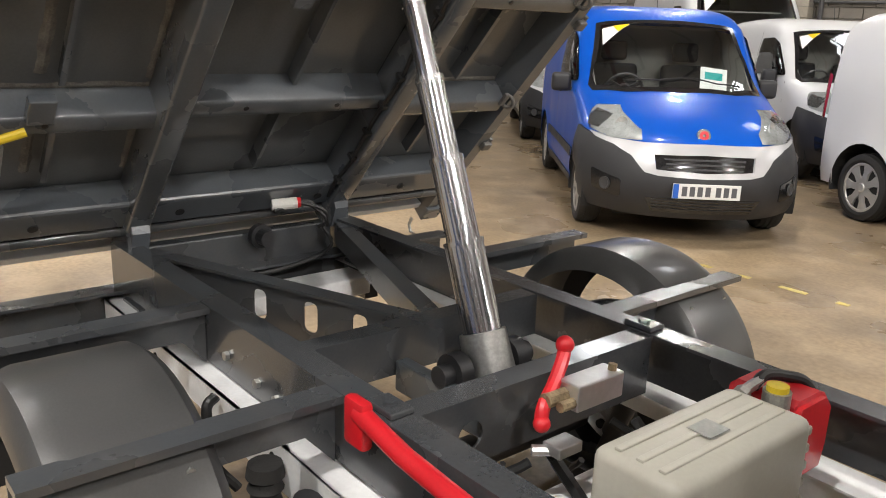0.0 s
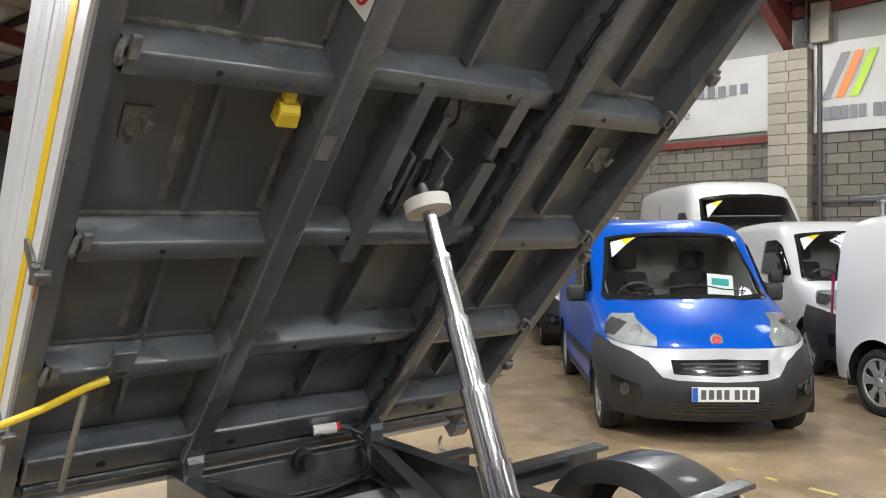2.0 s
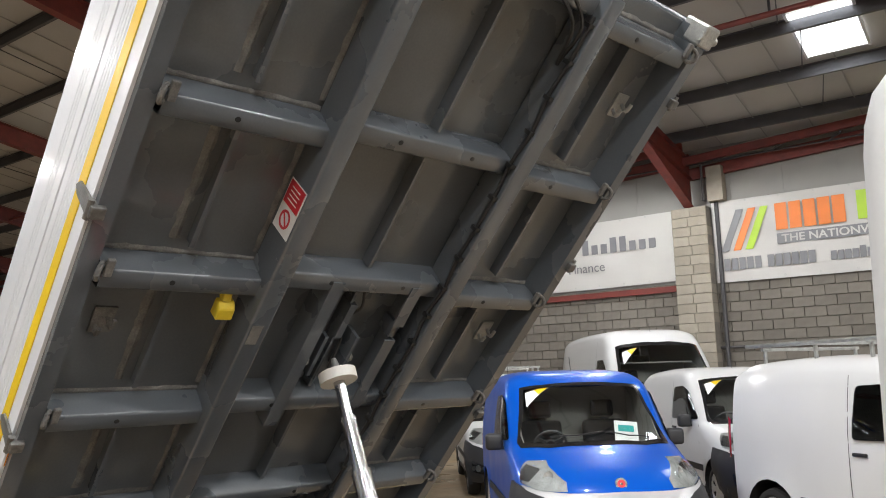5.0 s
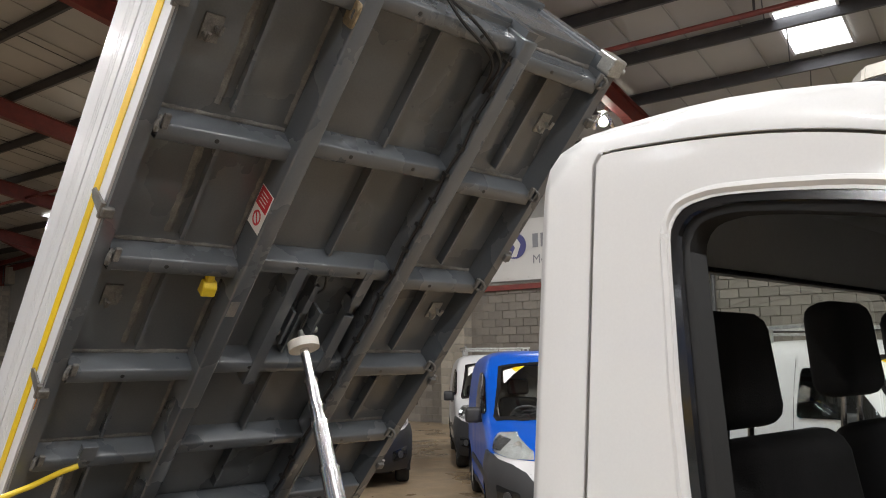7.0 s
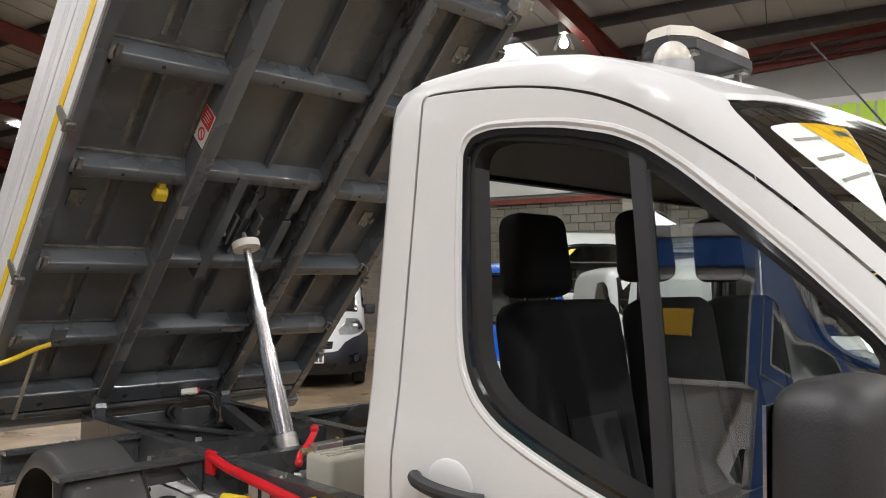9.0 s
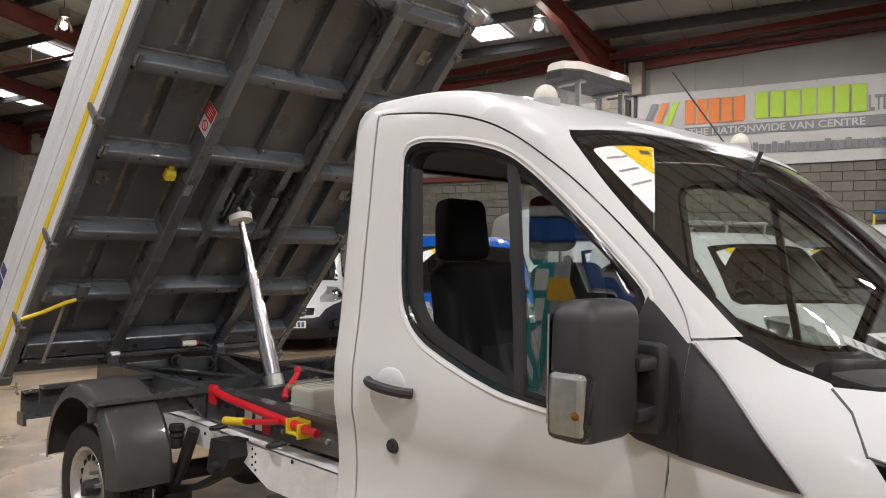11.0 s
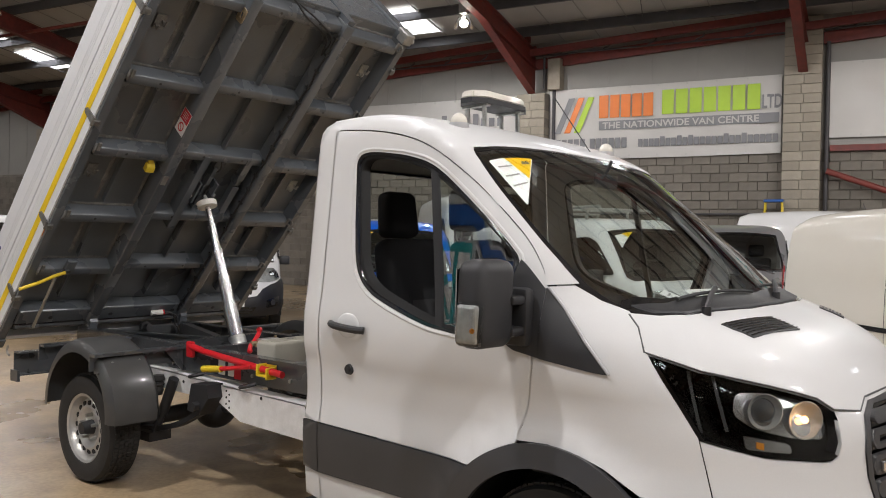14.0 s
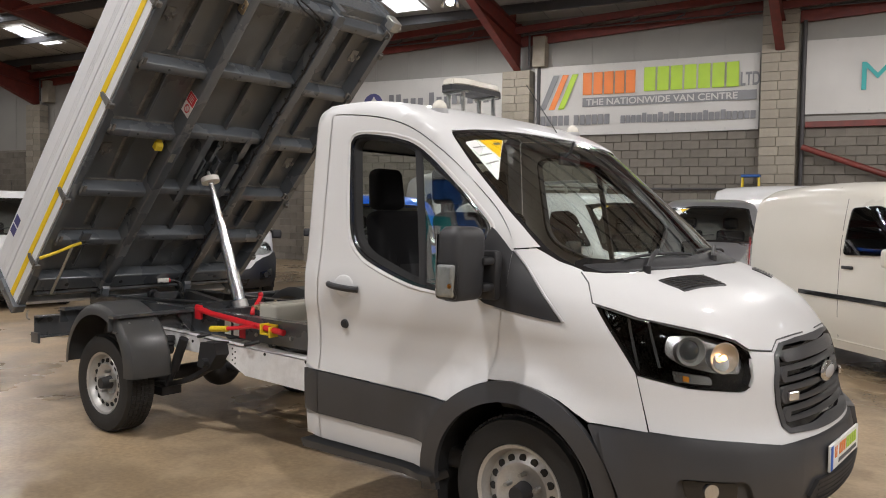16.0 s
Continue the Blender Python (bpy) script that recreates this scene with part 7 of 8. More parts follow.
patch(bm, RW, lambda a, b: Vector((2.13, a, b)), 0.3, [shrink(RW, 0.03)], 0.03, lambda c: Vector((1, 0, 0)))
part("rear_window_seal", bm, M["seal"], cab)
bm = bmesh.new()
patch(bm, shrink(RW, 0.03), lambda a, b: Vector((2.125, a, b)), 0.3)
rw = part("rear_window", bm, M["pane"], cab)
rw.visible_shadow = False


# seats
def seat(y, w, heads):
    bm = bmesh.new()
    box(bm, 2.42, 2.95, y - w / 2, y + w / 2, 0.80, 0.95, 0.05, 3)
    s = part("seat_cushion", bm, M["fabric"], cab, "black fabric cab seat", smooth=True)
    for h in heads:
        bw = w / len(heads)
        bm = bmesh.new()
        box(bm, 0, 0.14, -bw / 2 + 0.015, bw / 2 - 0.015, 0, 0.66, 0.055, 3)
        for v in bm.verts:
            v.co.y *= 1 - 0.22 * max(0.0, v.co.z - 0.3)
            v.co.x += 0.05 * math.sin(v.co.z * 3)
        part("seat_back", bm, M["fabric"], s, smooth=True, m=pose(2.37, h, 0.93, 0, -14, 0))
        bm = bmesh.new()
        box(bm, 0.135, 0.150, -bw * 0.24, bw * 0.24, 0.04, 0.5, 0.02, 2)
        part("seat_insert", bm, M["fabric_light"], s, "grey ribbed seat insert", m=pose(2.385, h, 0.95, 0, -14, 0))
        bm = bmesh.new()
        box(bm, -0.055, 0.055, -0.115, 0.115, 0, 0.235, 0.04, 3)
        for v in bm.verts:
            v.co.y *= 1.04 - 0.9 * max(0.0, v.co.z - 0.06)
        part("headrest", bm, M["fabric"], s, smooth=True, m=pose(2.262, h, 1.605 if h < 0 else 1.65, 0, -6, 0))
        for o in (-0.05, 0.05):
            part("headrest_post", cylinder((2.255, h + o, 1.52), (2.262, h + o, 1.68), 0.007, seg=8), M["chrome"], s)


seat(-0.50, 0.50, (-0.50,))
seat(0.33, 0.92, (0.07, 0.58))
# dashboard and steering wheel
bm = bmesh.new()
prism(bm, [(3.18, 0.95), (3.15, 1.10), (3.24, 1.21), (3.36, 1.25), (3.60, 1.27), (3.82, 1.29), (3.84, 0.7), (3.3, 0.7)], -0.90, 0.90)
bmesh.ops.bevel(bm, geom=bm.edges[:], offset=0.03, segments=2, affect="EDGES")
part("dashboard", bm, M["dash"], cab, "dark moulded dashboard", smooth=True)
bm = bmesh.new()
lathe(bm, [(0.175, -0.013), (0.19, -0.013), (0.2, 0), (0.19, 0.013), (0.175, 0.013), (0.168, 0), (0.175, -0.013)], 36)
for k in (0, 125, 235):
    box(bm, -0.02, 0.02, -0.01, 0.01, 0.04, 0.18, m=pose(0, 0, 0, 0, k + 180, 0))
cyl(bm, (0, -0.03, 0), (0, 0.02, 0), 0.07, seg=20), cyl(bm, (0, 0.02, 0), (0, 0.3, 0), 0.03, seg=12)
part("steering_wheel", bm, M["interior"], cab, "black steering wheel", smooth=True, m=pose(3.06, -0.48, 1.22, -28, 0, -90))
bm = bmesh.new()
box(bm, -0.01, 0.01, -0.11, 0.11, -0.035, 0.035, 0.01)
cyl(bm, (0.0, 0, 0.03), (0.03, 0, 0.1), 0.008, seg=8)
part("interior_mirror", bm, BP, cab, m=pose(3.16, 0.0, 1.90))
for i, (x, y, r, w, d) in enumerate(((3.56, 0.02, 20, 0.21, 0.30), (3.60, 0.34, -14, 0.21, 0.30))):
    pp = part("paper_sheet", boxed(-w / 2, w / 2, -d / 2, d / 2, 0, 0.003), M["paper"], cab, "white printed sheet on the dashboard", m=pose(x, y, 1.34, 0, 22, r))
    for k in range(5):
        part("paper_print", boxed(-w / 2 + 0.03 + 0.03 * k, -w / 2 + 0.04 + 0.03 * k, -d / 2 + 0.03, d / 2 - 0.06, 0.0032, 0.0036), M["cab_grey"], pp)

# roof lamps and aerial
for x, y in ((2.80, -0.71), (2.86, 0.56)):
    p = Vector(CAB.over(x, y))
    bm = bmesh.new()
    cyl(bm, p - Vector((0, 0, 0.02)), p + Vector((0, 0, 0.010)), 0.046, seg=24)
    bc = part("roof_beacon", bm, M["silver_trim"], cab, "small clear domed roof beacon", smooth=True)
    bm = bmesh.new()
    bmesh.ops.create_uvsphere(bm, u_segments=24, v_segments=14, radius=1, matrix=Matrix.Translation(p + Vector((0, 0, 0.012))) @ Matrix.Diagonal((0.040, 0.040, 0.046, 1)))
    part("beacon_dome", bm, M["beacon_lens"], bc, smooth=True)
lbp = [(-0.085, -0.20), (-0.03, -0.27), (0.05, -0.27), (0.10, -0.19), (0.10, 0.19), (0.05, 0.27), (-0.03, 0.27), (-0.085, 0.20)]
bm = bmesh.new()
prism(bm, [(x * 1.02, y * 1.02) for x, y in lbp], 0.0, 0.03, plane="xy")
lb = part("light_bar", bm, BP, cab, "clear hexagonal roof light bar on legs", m=pose(2.49, -0.02, 2.305, 0, -2, 0) @ Matrix.Scale(0.9, 4))
bm = bmesh.new()
prism(bm, lbp, 0.03, 0.075, plane="xy")
for v in bm.verts:
    if v.co.z > 0.05:
        v.co.x *= 0.93
        v.co.y *= 0.95
bmesh.ops.bevel(bm, geom=bm.edges[:], offset=0.008, segments=2, affect="EDGES")
part("light_bar_lens", bm, M["beacon_lens"], lb, smooth=True)
for y in (-0.17, 0.17):
    bm = bmesh.new()
    box(bm, -0.07, -0.05, y - 0.009, y + 0.009, -0.18, 0.0), box(bm, 0.05, 0.07, y - 0.009, y + 0.009, -0.18, 0.0), box(bm, -0.09, 0.09, y - 0.02, y + 0.02, -0.012, 0.0)
    part("light_bar_leg", bm, M["galv"], lb)
p = Vector(CAB.over(2.96, 0.20))
part("aerial", cylinder(p, p + Vector((-0.22, 0.0, 0.30)), 0.003, seg=6), BP, cab, "thin black roof aerial")

# ---------------------------------------------------------------- parked vans
HIGH_VAN = Body(
    top=[(-1.0, 1.9), (-0.96, 2.42), (-0.7, 2.58), (0.5, 2.62), (2.6, 2.60), (3.15, 2.50), (3.45, 2.22), (3.95, 1.62), (4.25, 1.30), (4.5, 1.20), (4.72, 1.08)],
    nose=[(4.80, 0.95), (4.86, 0.7), (4.9, 0.5), (4.86, 0.32), (4.8, 0.22)],
    widths=[(0.2, 0.96), (0.5, 1.0), (1.1, 1.02), (1.6, 1.0), (2.4, 0.90), (2.7, 0.86)],
    round_front=((0.3, 0.6), (1.0, 0.6), (1.3, 0.5), (2.4, 0.35)), nf=2.3, shoulder=0.35, ns=4.5, round_rear=0.1,
    arches=((0, 0.34, 0.44, 0.02), (3.9, 0.34, 0.44, 0.02)), pivot=3.9)


def shell(body, wb, ra, zlow=0.2, opening=None):
    """The painted shell, with open wheel arches."""
    bm = bmesh.new()
    xs = list(np.linspace(body.x0, body.x1 - 0.9, 26)) + list(body.x1 - 0.9 + 0.9 * np.sin(np.linspace(0.04, math.pi / 2, 18)))
    for c in (0.0, wb):
        xs += list(c + ra * np.cos(np.linspace(0, math.pi, 13)))
    if opening:
        xs += list(np.arange(min(p[0] for p in opening), max(p[0] for p in opening), 0.035))
    xs = sorted(set(round(float(x), 4) for x in xs if body.x0 <= x <= body.x1 - (0.0 if body is HIGH_VAN else 0.085)))
    rings = []
    for x in xs:
        zb = zlow
        for c in (0.0, wb):
            if abs(x - c) < ra:
                zb = max(zb, 0.31 + math.sqrt(ra * ra - (x - c) ** 2))
        zt = body.over(x, 0.0)[2]
        zs = max(zb + 0.01, zt - body.shoulder * 0.9)
        pts = [(zb + (zs - zb) * v) for v in np.linspace(0, 1, 12)]
        ring = [(body.half(x, z), z) for z in pts]
        w = ring[-1][0]
        for f in ([0.97, 0.94, 0.91, 0.88, 0.85, 0.82, 0.79, 0.76] + list(np.linspace(0.7, 0.0, 11))):
            ring.append((w * f, max(zs, body.over(x, w * f)[2]) if w > 0.01 else zt))
        rings.append([(x, y, z) for y, z in ring])
    for sg in (-1, 1):
        vs = [[bm.verts.new((x, sg * y, z)) for x, y, z in r] for r in rings]
        for a, b in zip(vs, vs[1:]):
            for k in range(len(a) - 1):
                if opening and k >= 12 and all(inside((q.co.x, q.co.y), opening) for q in (a[k], a[k + 1], b[k + 1], b[k])):
                    continue
                try:
                    bm.faces.new((a[k], a[k + 1], b[k + 1], b[k]))
                except ValueError:
                    pass
        r = rings[0]
        bm.faces.new([bm.verts.new((x, sg * y, z)) for x, y, z in r] + [bm.verts.new((r[0][0], 0, r[0][2]))])
    bmesh.ops.dissolve_degenerate(bm, dist=1e-5, edges=bm.edges[:])
    return bm


def cabin(v, body, big):
    """Lined cab with two seats, dashboard and steering wheel behind the glass."""
    dx, dz = (1.55, 0.28) if big else (0.0, 0.0)
    wd = 0.76 if big else 0.70
    bm = bmesh.new()
    box(bm, 1.02 + dx, 1.05 + dx, -wd, wd, 0.35, 1.66 + dz)
    box(bm, 1.05 + dx, 2.7 + dx, -wd, wd, 0.33, 0.36)
    box(bm, 1.05 + dx, 1.66 + dx, -wd + 0.05, wd - 0.05, 1.66 + dz, 1.68 + dz)
    for sg in (-1, 1):
        prism(bm, [(1.05 + dx, 0.36), (2.7 + dx, 0.36), (2.62 + dx, 0.98 + dz * 0.5), (2.2 + dx, 1.2 + dz), (1.66 + dx, 1.62 + dz), (1.05 + dx, 1.66 + dz)], sg * wd - 0.005, sg * wd + 0.005)
    lin = part("cab_lining", bm, M["cab_grey"], v, "grey cab lining")
    bm = bmesh.new()
    z = 1.0 + dz * 0.6
    prism(bm, [(1.95 + dx, z - 0.2), (1.93 + dx, z - 0.02), (2.02 + dx, z + 0.05), (2.3 + dx, z + 0.06), (2.52 + dx, z + 0.02), (2.52 + dx, z - 0.3)], -wd, wd)
    part("dashboard", bm, M["interior"], v, smooth=True)
    for y in (-0.36, 0.36):
        bm = bmesh.new()
        box(bm, 1.32 + dx, 1.80 + dx, y - 0.24, y + 0.24, 0.62 + dz, 0.78 + dz, 0.05, 3)
        st = part("seat", bm, M["fabric"], v, "black fabric van seat", smooth=True)
        bm = bmesh.new()
        box(bm, -0.07, 0.07, -0.24, 0.24, 0, 0.60, 0.055, 3)
        part("seat_back", bm, M["fabric"], st, smooth=True, m=pose(1.36 + dx, y, 0.72 + dz, 0, -12, 0))
        bm = bmesh.new()
        box(bm, -0.05, 0.05, -0.13, 0.13, 0, 0.19, 0.04, 3)
        part("headrest", bm, M["fabric"], st, smooth=True, m=pose(1.23 + dx, y, 1.34 + dz, 0, -8, 0))
    bm = bmesh.new()
    lathe(bm, [(0.165, -0.012), (0.18, -0.012), (0.19, 0), (0.18, 0.012), (0.165, 0.012), (0.158, 0), (0.165, -0.012)], 28)
    for k in (0, 120, 240):
        box(bm, -0.018, 0.018, -0.008, 0.008, 0.03, 0.17, m=pose(0, 0, 0, 0, k + 180, 0))
    cyl(bm, (0, -0.02, 0), (0, 0.02, 0), 0.06, seg=16)
    part("steering_wheel", bm, M["grey_plastic"], v, "black steering wheel", smooth=True, m=pose(1.88 + dx, -0.36, z + 0.09, -30, 0, -90))


def van(name, label, m, paint, body=SMALL_VAN, wb=2.75, style="blue", wheel_style="trim", rack=False, sticker=True, group="parked vans", plate=True, bulkhead=True):
    v = thing(name, label, "van", group, m)
    big = body is HIGH_VAN
    ra = 0.44 if big else 0.385
    on = lambda poly, sg, off, step=0.12, holes=(), th=0.0: patch(bmesh.new(), poly, lambda a, b: Vector(body.side(a, b, off, sg)), step, holes, th, lambda c: Vector((0, -sg, 0)))
    fr = lambda poly, off, step=0.08, holes=(), th=0.0, sg=-1: patch(bmesh.new(), poly, lambda a, b: Vector(body.round(a, b, off, sg)), step, holes, th, lambda c: (Vector((body.pivot - 0.3, 0, c.z)) - c).normalized())
    tp = lambda poly, off, step=0.1, holes=(), th=0.0: patch(bmesh.new(), poly, lambda a, b: Vector(body.over(a, b, off)), step, holes, th, lambda c: Vector((0, 0, -1)))
    sym = lambda right: right + [(-a, z) for a, z in reversed(right) if abs(a) > 1e-9]
    symy = lambda right: right + [(x, -y) for x, y in reversed(right) if abs(y) > 1e-9]
    dark = M["grey_plastic"] if style == "high" else M["black_plastic"]
    if not big:
        WSR = [(1.735, 0.0), (1.73, -0.4), (1.70, -0.645), (1.95, -0.69), (2.28, -0.765), (2.42, -0.745), (2.58, -0.48), (2.615, 0.0)]
        side_win = rounded([(1.12, 1.14), (1.16, 1.60), (1.56, 1.62), (1.72, 1.56), (2.14, 1.17)], 0.05, 3)
        hl = [(1.53, 1.02), (1.32, 1.03), (0.95, 0.95), (0.68, 0.875), (0.62, 0.805), (0.92, 0.80), (1.25, 0.852)]
        grille = sym([(0.0, 0.722), (0.47, 0.71), (0.43, 0.60), (0.0, 0.588)])
        silver = sym([(0.0, 0.80), (0.60, 0.79), (0.90, 0.80), (1.22, 0.83), (1.10, 0.795), (0.86, 0.758), (0.66, 0.69), (0.52, 0.575), (0.40, 0.556), (0.0, 0.548)])
        bump = sym([(0.0, 0.575), (0.42, 0.585), (0.56, 0.68), (0.85, 0.755), (1.10, 0.80), (1.30, 0.825), (1.50, 0.845), (1.53, 0.62), (1.40, 0.33), (1.1, 0.24), (0.6, 0.22), (0.0, 0.22)])
        low = sym([(0.0, 0.395), (0.50, 0.385), (0.44, 0.275), (0.0, 0.27)])
        fog = rounded([(1.02, 0.56), (0.70, 0.50), (0.70, 0.36), (0.98, 0.40)], 0.03, 3)
        bx, bz, px = 3.37, 0.86, 3.615
    else:
        WSR = [(3.36, 0.0), (3.34, -0.5), (3.28, -0.78), (3.5, -0.82), (3.85, -0.88), (4.05, -0.82), (4.22, -0.45), (4.25, 0.0)]
        side_win = rounded([(2.55, 1.35), (2.6, 2.02), (3.05, 2.02), (3.3, 1.85), (3.75, 1.38)], 0.06, 3)
        hl = [(1.5, 1.22), (1.2, 1.2), (0.8, 1.05), (0.8, 0.9), (1.2, 0.95)]
        grille = sym([(0.0, 0.86), (0.55, 0.86), (0.5, 0.62), (0.0, 0.6)])
        silver = sym([(0.0, 1.0), (0.6, 0.98), (0.6, 0.9), (0.0, 0.9)])
        bump = sym([(0.0, 0.6), (0.9, 0.66), (1.45, 0.72), (1.45, 0.35), (1.1, 0.26), (0.0, 0.25)])
        low = sym([(0.0, 0.45), (0.6, 0.45), (0.6, 0.33), (0.0, 0.33)])
        fog = rounded([(1.0, 0.5), (0.85, 0.5), (0.85, 0.4), (1.0, 0.4)], 0.02, 3)
        bx, bz, px = 4.7, 1.06, 4.93
    WSO = symy(WSR)
    xm = (min(p[0] for p in WSR) + max(p[0] for p in WSR)) / 2
    WSI = [(x + (0.05 if x < xm - 0.2 else -0.075 if x > xm + 0.12 else 0.0), y * (0.945 if abs(y) > 0.35 else 1)) for x, y in WSO]
    part("body", shell(body, wb, ra, 0.2 if big else 0.27, WSO), paint, v, smooth=True)
    wsd = part("windscreen", tp(WSI, 0.006, 0.1), M["tinted"], v, "tinted raked windscreen", smooth=True)
    wsd.visible_shadow = False
    part("windscreen_border", tp(WSO, 0.005, 0.06, [WSI]), M["gloss_black"], wsd, smooth=True)
    cabin(v, body, big)
    ln = part("bumper", fr(bump, 0.024, 0.07, (), 0.03), dark, v, "dark plastic front bumper", smooth=True)
    part("lower_grille", fr(low, 0.031, 0.1, (), 0.01), M["gloss_black"], ln, smooth=True)
    for k in range(4):
        z0 = (low[0][1] - 0.022 - 0.024 * k)
        a = 0.44
        part("grille_slat", fr([(-a, z0), (a, z0), (a, z0 + 0.007), (-a, z0 + 0.007)], 0.036, 0.15, (), 0.004), M["black_plastic"], ln)
    part("front_band", fr(silver, 0.026, 0.07, [grille], 0.02), M["silver_trim"] if style == "blue" else paint, v, "silver band round the grille" if style == "blue" else "painted band round the grille", smooth=True)
    part("grille", fr(grille, 0.010, 0.1), M["gloss_black"], v, smooth=True)
    for k in range(3):
        z0 = grille[0][1] - 0.03 - 0.035 * k
        a = 0.38 - 0.02 * k
        part("grille_slat", fr(sym([(0.0, z0), (a, z0 - 0.005), (a - 0.01, z0 - 0.018), (0.0, z0 - 0.014)]), 0.014, 0.1, (), 0.006), M["black_plastic"], v)
    for sg in (-1, 1):
        h = part("headlamp", fr(hl, 0.014, 0.06, (), 0.0, sg), M["lamp_clear"], v, "clear headlamp", smooth=True)
        part("headlamp_lens", fr(hl, 0.032, 0.06, (), 0.016, sg), M["clear_lens"], h, smooth=True)
        am, zm = sum(p[0] for p in hl) / len(hl), sum(p[1] for p in hl) / len(hl)
        bm = bmesh.new()
        c = Vector(body.round(am - 0.12, zm - 0.01, 0.0, sg))
        mm = Matrix.Translation(c) @ (Vector(body.round(am - 0.12, zm, 0.05, sg)) - c).normalized().to_track_quat("Y", "Z").to_matrix().to_4x4()
        lathe(bm, [(0.012, -0.01), (0.04, 0.0), (0.058, 0.018), (0.062, 0.028), (0.068, 0.028)], 24, mm)
        part("headlamp_bowl", bm, M["lamp_clear"], h, smooth=True)
        part("lamp_reflector", fr([(am + 0.42, zm + 0.09), (am + 0.12, zm + 0.06), (am + 0.10, zm - 0.045), (am + 0.28, zm - 0.03)], 0.022, 0.06, (), 0.01, sg) if not big else fr(hl, 0.02, 0.06, (), 0.0, sg), M["lamp_silver"], h, smooth=True)
        f = part("fog_recess", fr(fog, 0.031, 0.06, (), 0.01, sg), M["gloss_black"], ln, smooth=True)
        fc = Vector(body.round(0.84 if not big else 0.92, 0.455, 0.030, sg))
        fd = (Vector(body.round(0.84 if not big else 0.92, 0.455, 0.1, sg)) - fc).normalized()
        bm = bmesh.new()
        lathe(bm, [(0.0, 0.006), (0.034, 0.006), (0.042, 0.012), (0.05, 0.012), (0.05, 0.0)], 20, Matrix.Translation(fc) @ fd.to_track_quat("Y", "Z").to_matrix().to_4x4())
        part("fog_lamp", bm, M["grey_plastic"], f, smooth=True)
        w = part("side_window", on(side_win, sg, 0.020, 0.12), M["tinted"], v, "dark cab side window", smooth=True)
        # black sheet behind the whole pane stands in for the dim cab
        part("window_seal_backing", on(side_win, sg, 0.013, 0.12), M["gloss_black"], w, smooth=True)
        # door cuts and rubbing strip
        x0 = 1.06 if not big else 2.45
        for poly in ([(x0, 0.32), (x0 + 0.008, 0.32), (x0 + 0.008, body.roof(x0) - 0.18), (x0, body.roof(x0) - 0.18)], [(x0 + 1.15, 0.85), (x0 + 1.158, 0.85), (x0 + 1.138, 1.1), (x0 + 1.13, 1.1)]):
            part("door_gap", on(poly, sg, 0.0015, 0.2), M["seal"], v)
        ru = 0.70 if style == "cream" else 0.50
        part("rubbing_strip", on([(0.42, ru), (2.32, ru), (2.32, ru + (0.045 if style == "cream" else 0.08)), (0.42, ru + (0.045 if style == "cream" else 0.08))], sg, 0.012, 0.2, (), 0.012) if not big else on([(0.5, 0.55), (3.4, 0.55), (3.4, 0.68), (0.5, 0.68)], sg, 0.012, 0.2, (), 0.012), dark if style != "cream" else M["gloss_black"], v, smooth=True)
        part("sill", on([(0.40, 0.21), (2.35, 0.21), (2.35, 0.30), (0.40, 0.30)], sg, 0.008, 0.2, (), 0.01) if not big else on([(0.5, 0.22), (3.4, 0.22), (3.4, 0.34), (0.5, 0.34)], sg, 0.008, 0.2, (), 0.01), paint if style == "cream" else dark, v, smooth=True)
        c = Vector(body.side(x0 + 0.14, 1.02 if not big else 1.15, 0.012, sg))
        part("door_handle", box(bmesh.new(), c.x - 0.08, c.x + 0.08, c.y - 0.012, c.y + 0.012, c.z - 0.016, c.z + 0.016, 0.008), M["black_plastic"], v, smooth=True)
        c = Vector(body.side(1.92 if not big else 3.5, 1.12 if not big else 1.42, 0.10, sg))
        bm = box(bmesh.new(), c.x - 0.05, c.x + 0.07, c.y - 0.09, c.y + 0.09, c.z - 0.06, c.z - 0.06 + 0.17 + (0.2 if big else 0), 0.035, 3)
        mr = part("door_mirror", bm, paint if style == "cream" else M["black_plastic"], v, "door mirror", smooth=True)
        part("mirror_arm", box(bmesh.new(), c.x - 0.01, c.x + 0.05, min(c.y, c.y - sg * 0.12), max(c.y, c.y - sg * 0.12), c.z - 0.055, c.z - 0.02, 0.008), M["black_plastic"], mr)
        part("rear_lamp", on([(body.x0 + 0.015, 0.85), (body.x0 + 0.10, 0.86), (body.x0 + 0.11, 1.25), (body.x0 + 0.03, 1.28)], sg, 0.006, 0.1), M["red_lens"], v, smooth=True)
        for c in (0.0, wb):
            # near-black arch sheets, shade of the wheelhouse painted in
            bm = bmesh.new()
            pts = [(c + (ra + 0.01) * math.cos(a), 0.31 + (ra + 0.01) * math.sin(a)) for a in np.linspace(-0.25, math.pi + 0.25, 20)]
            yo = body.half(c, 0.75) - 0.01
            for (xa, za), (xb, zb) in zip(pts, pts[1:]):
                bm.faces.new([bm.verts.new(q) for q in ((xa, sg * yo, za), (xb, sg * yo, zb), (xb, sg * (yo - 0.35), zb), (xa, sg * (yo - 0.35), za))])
            part("wheel_arch", bm, M["recess_shade"], v)
            wheel(v, c, sg * (yo - 0.015), 0.335 if big else 0.305, sg, M["steel_wheel"], 14, 0.19, "wheel", None, "steel" if wheel_style == "steel" else "trim", 0.215)
    # near-black box added as the shade under the van
    part("underbody", box(bmesh.new(), body.x0 + 0.12, body.x1 - 0.35, -0.62, 0.62, 0.18, 0.62), M["recess_shade"], v)
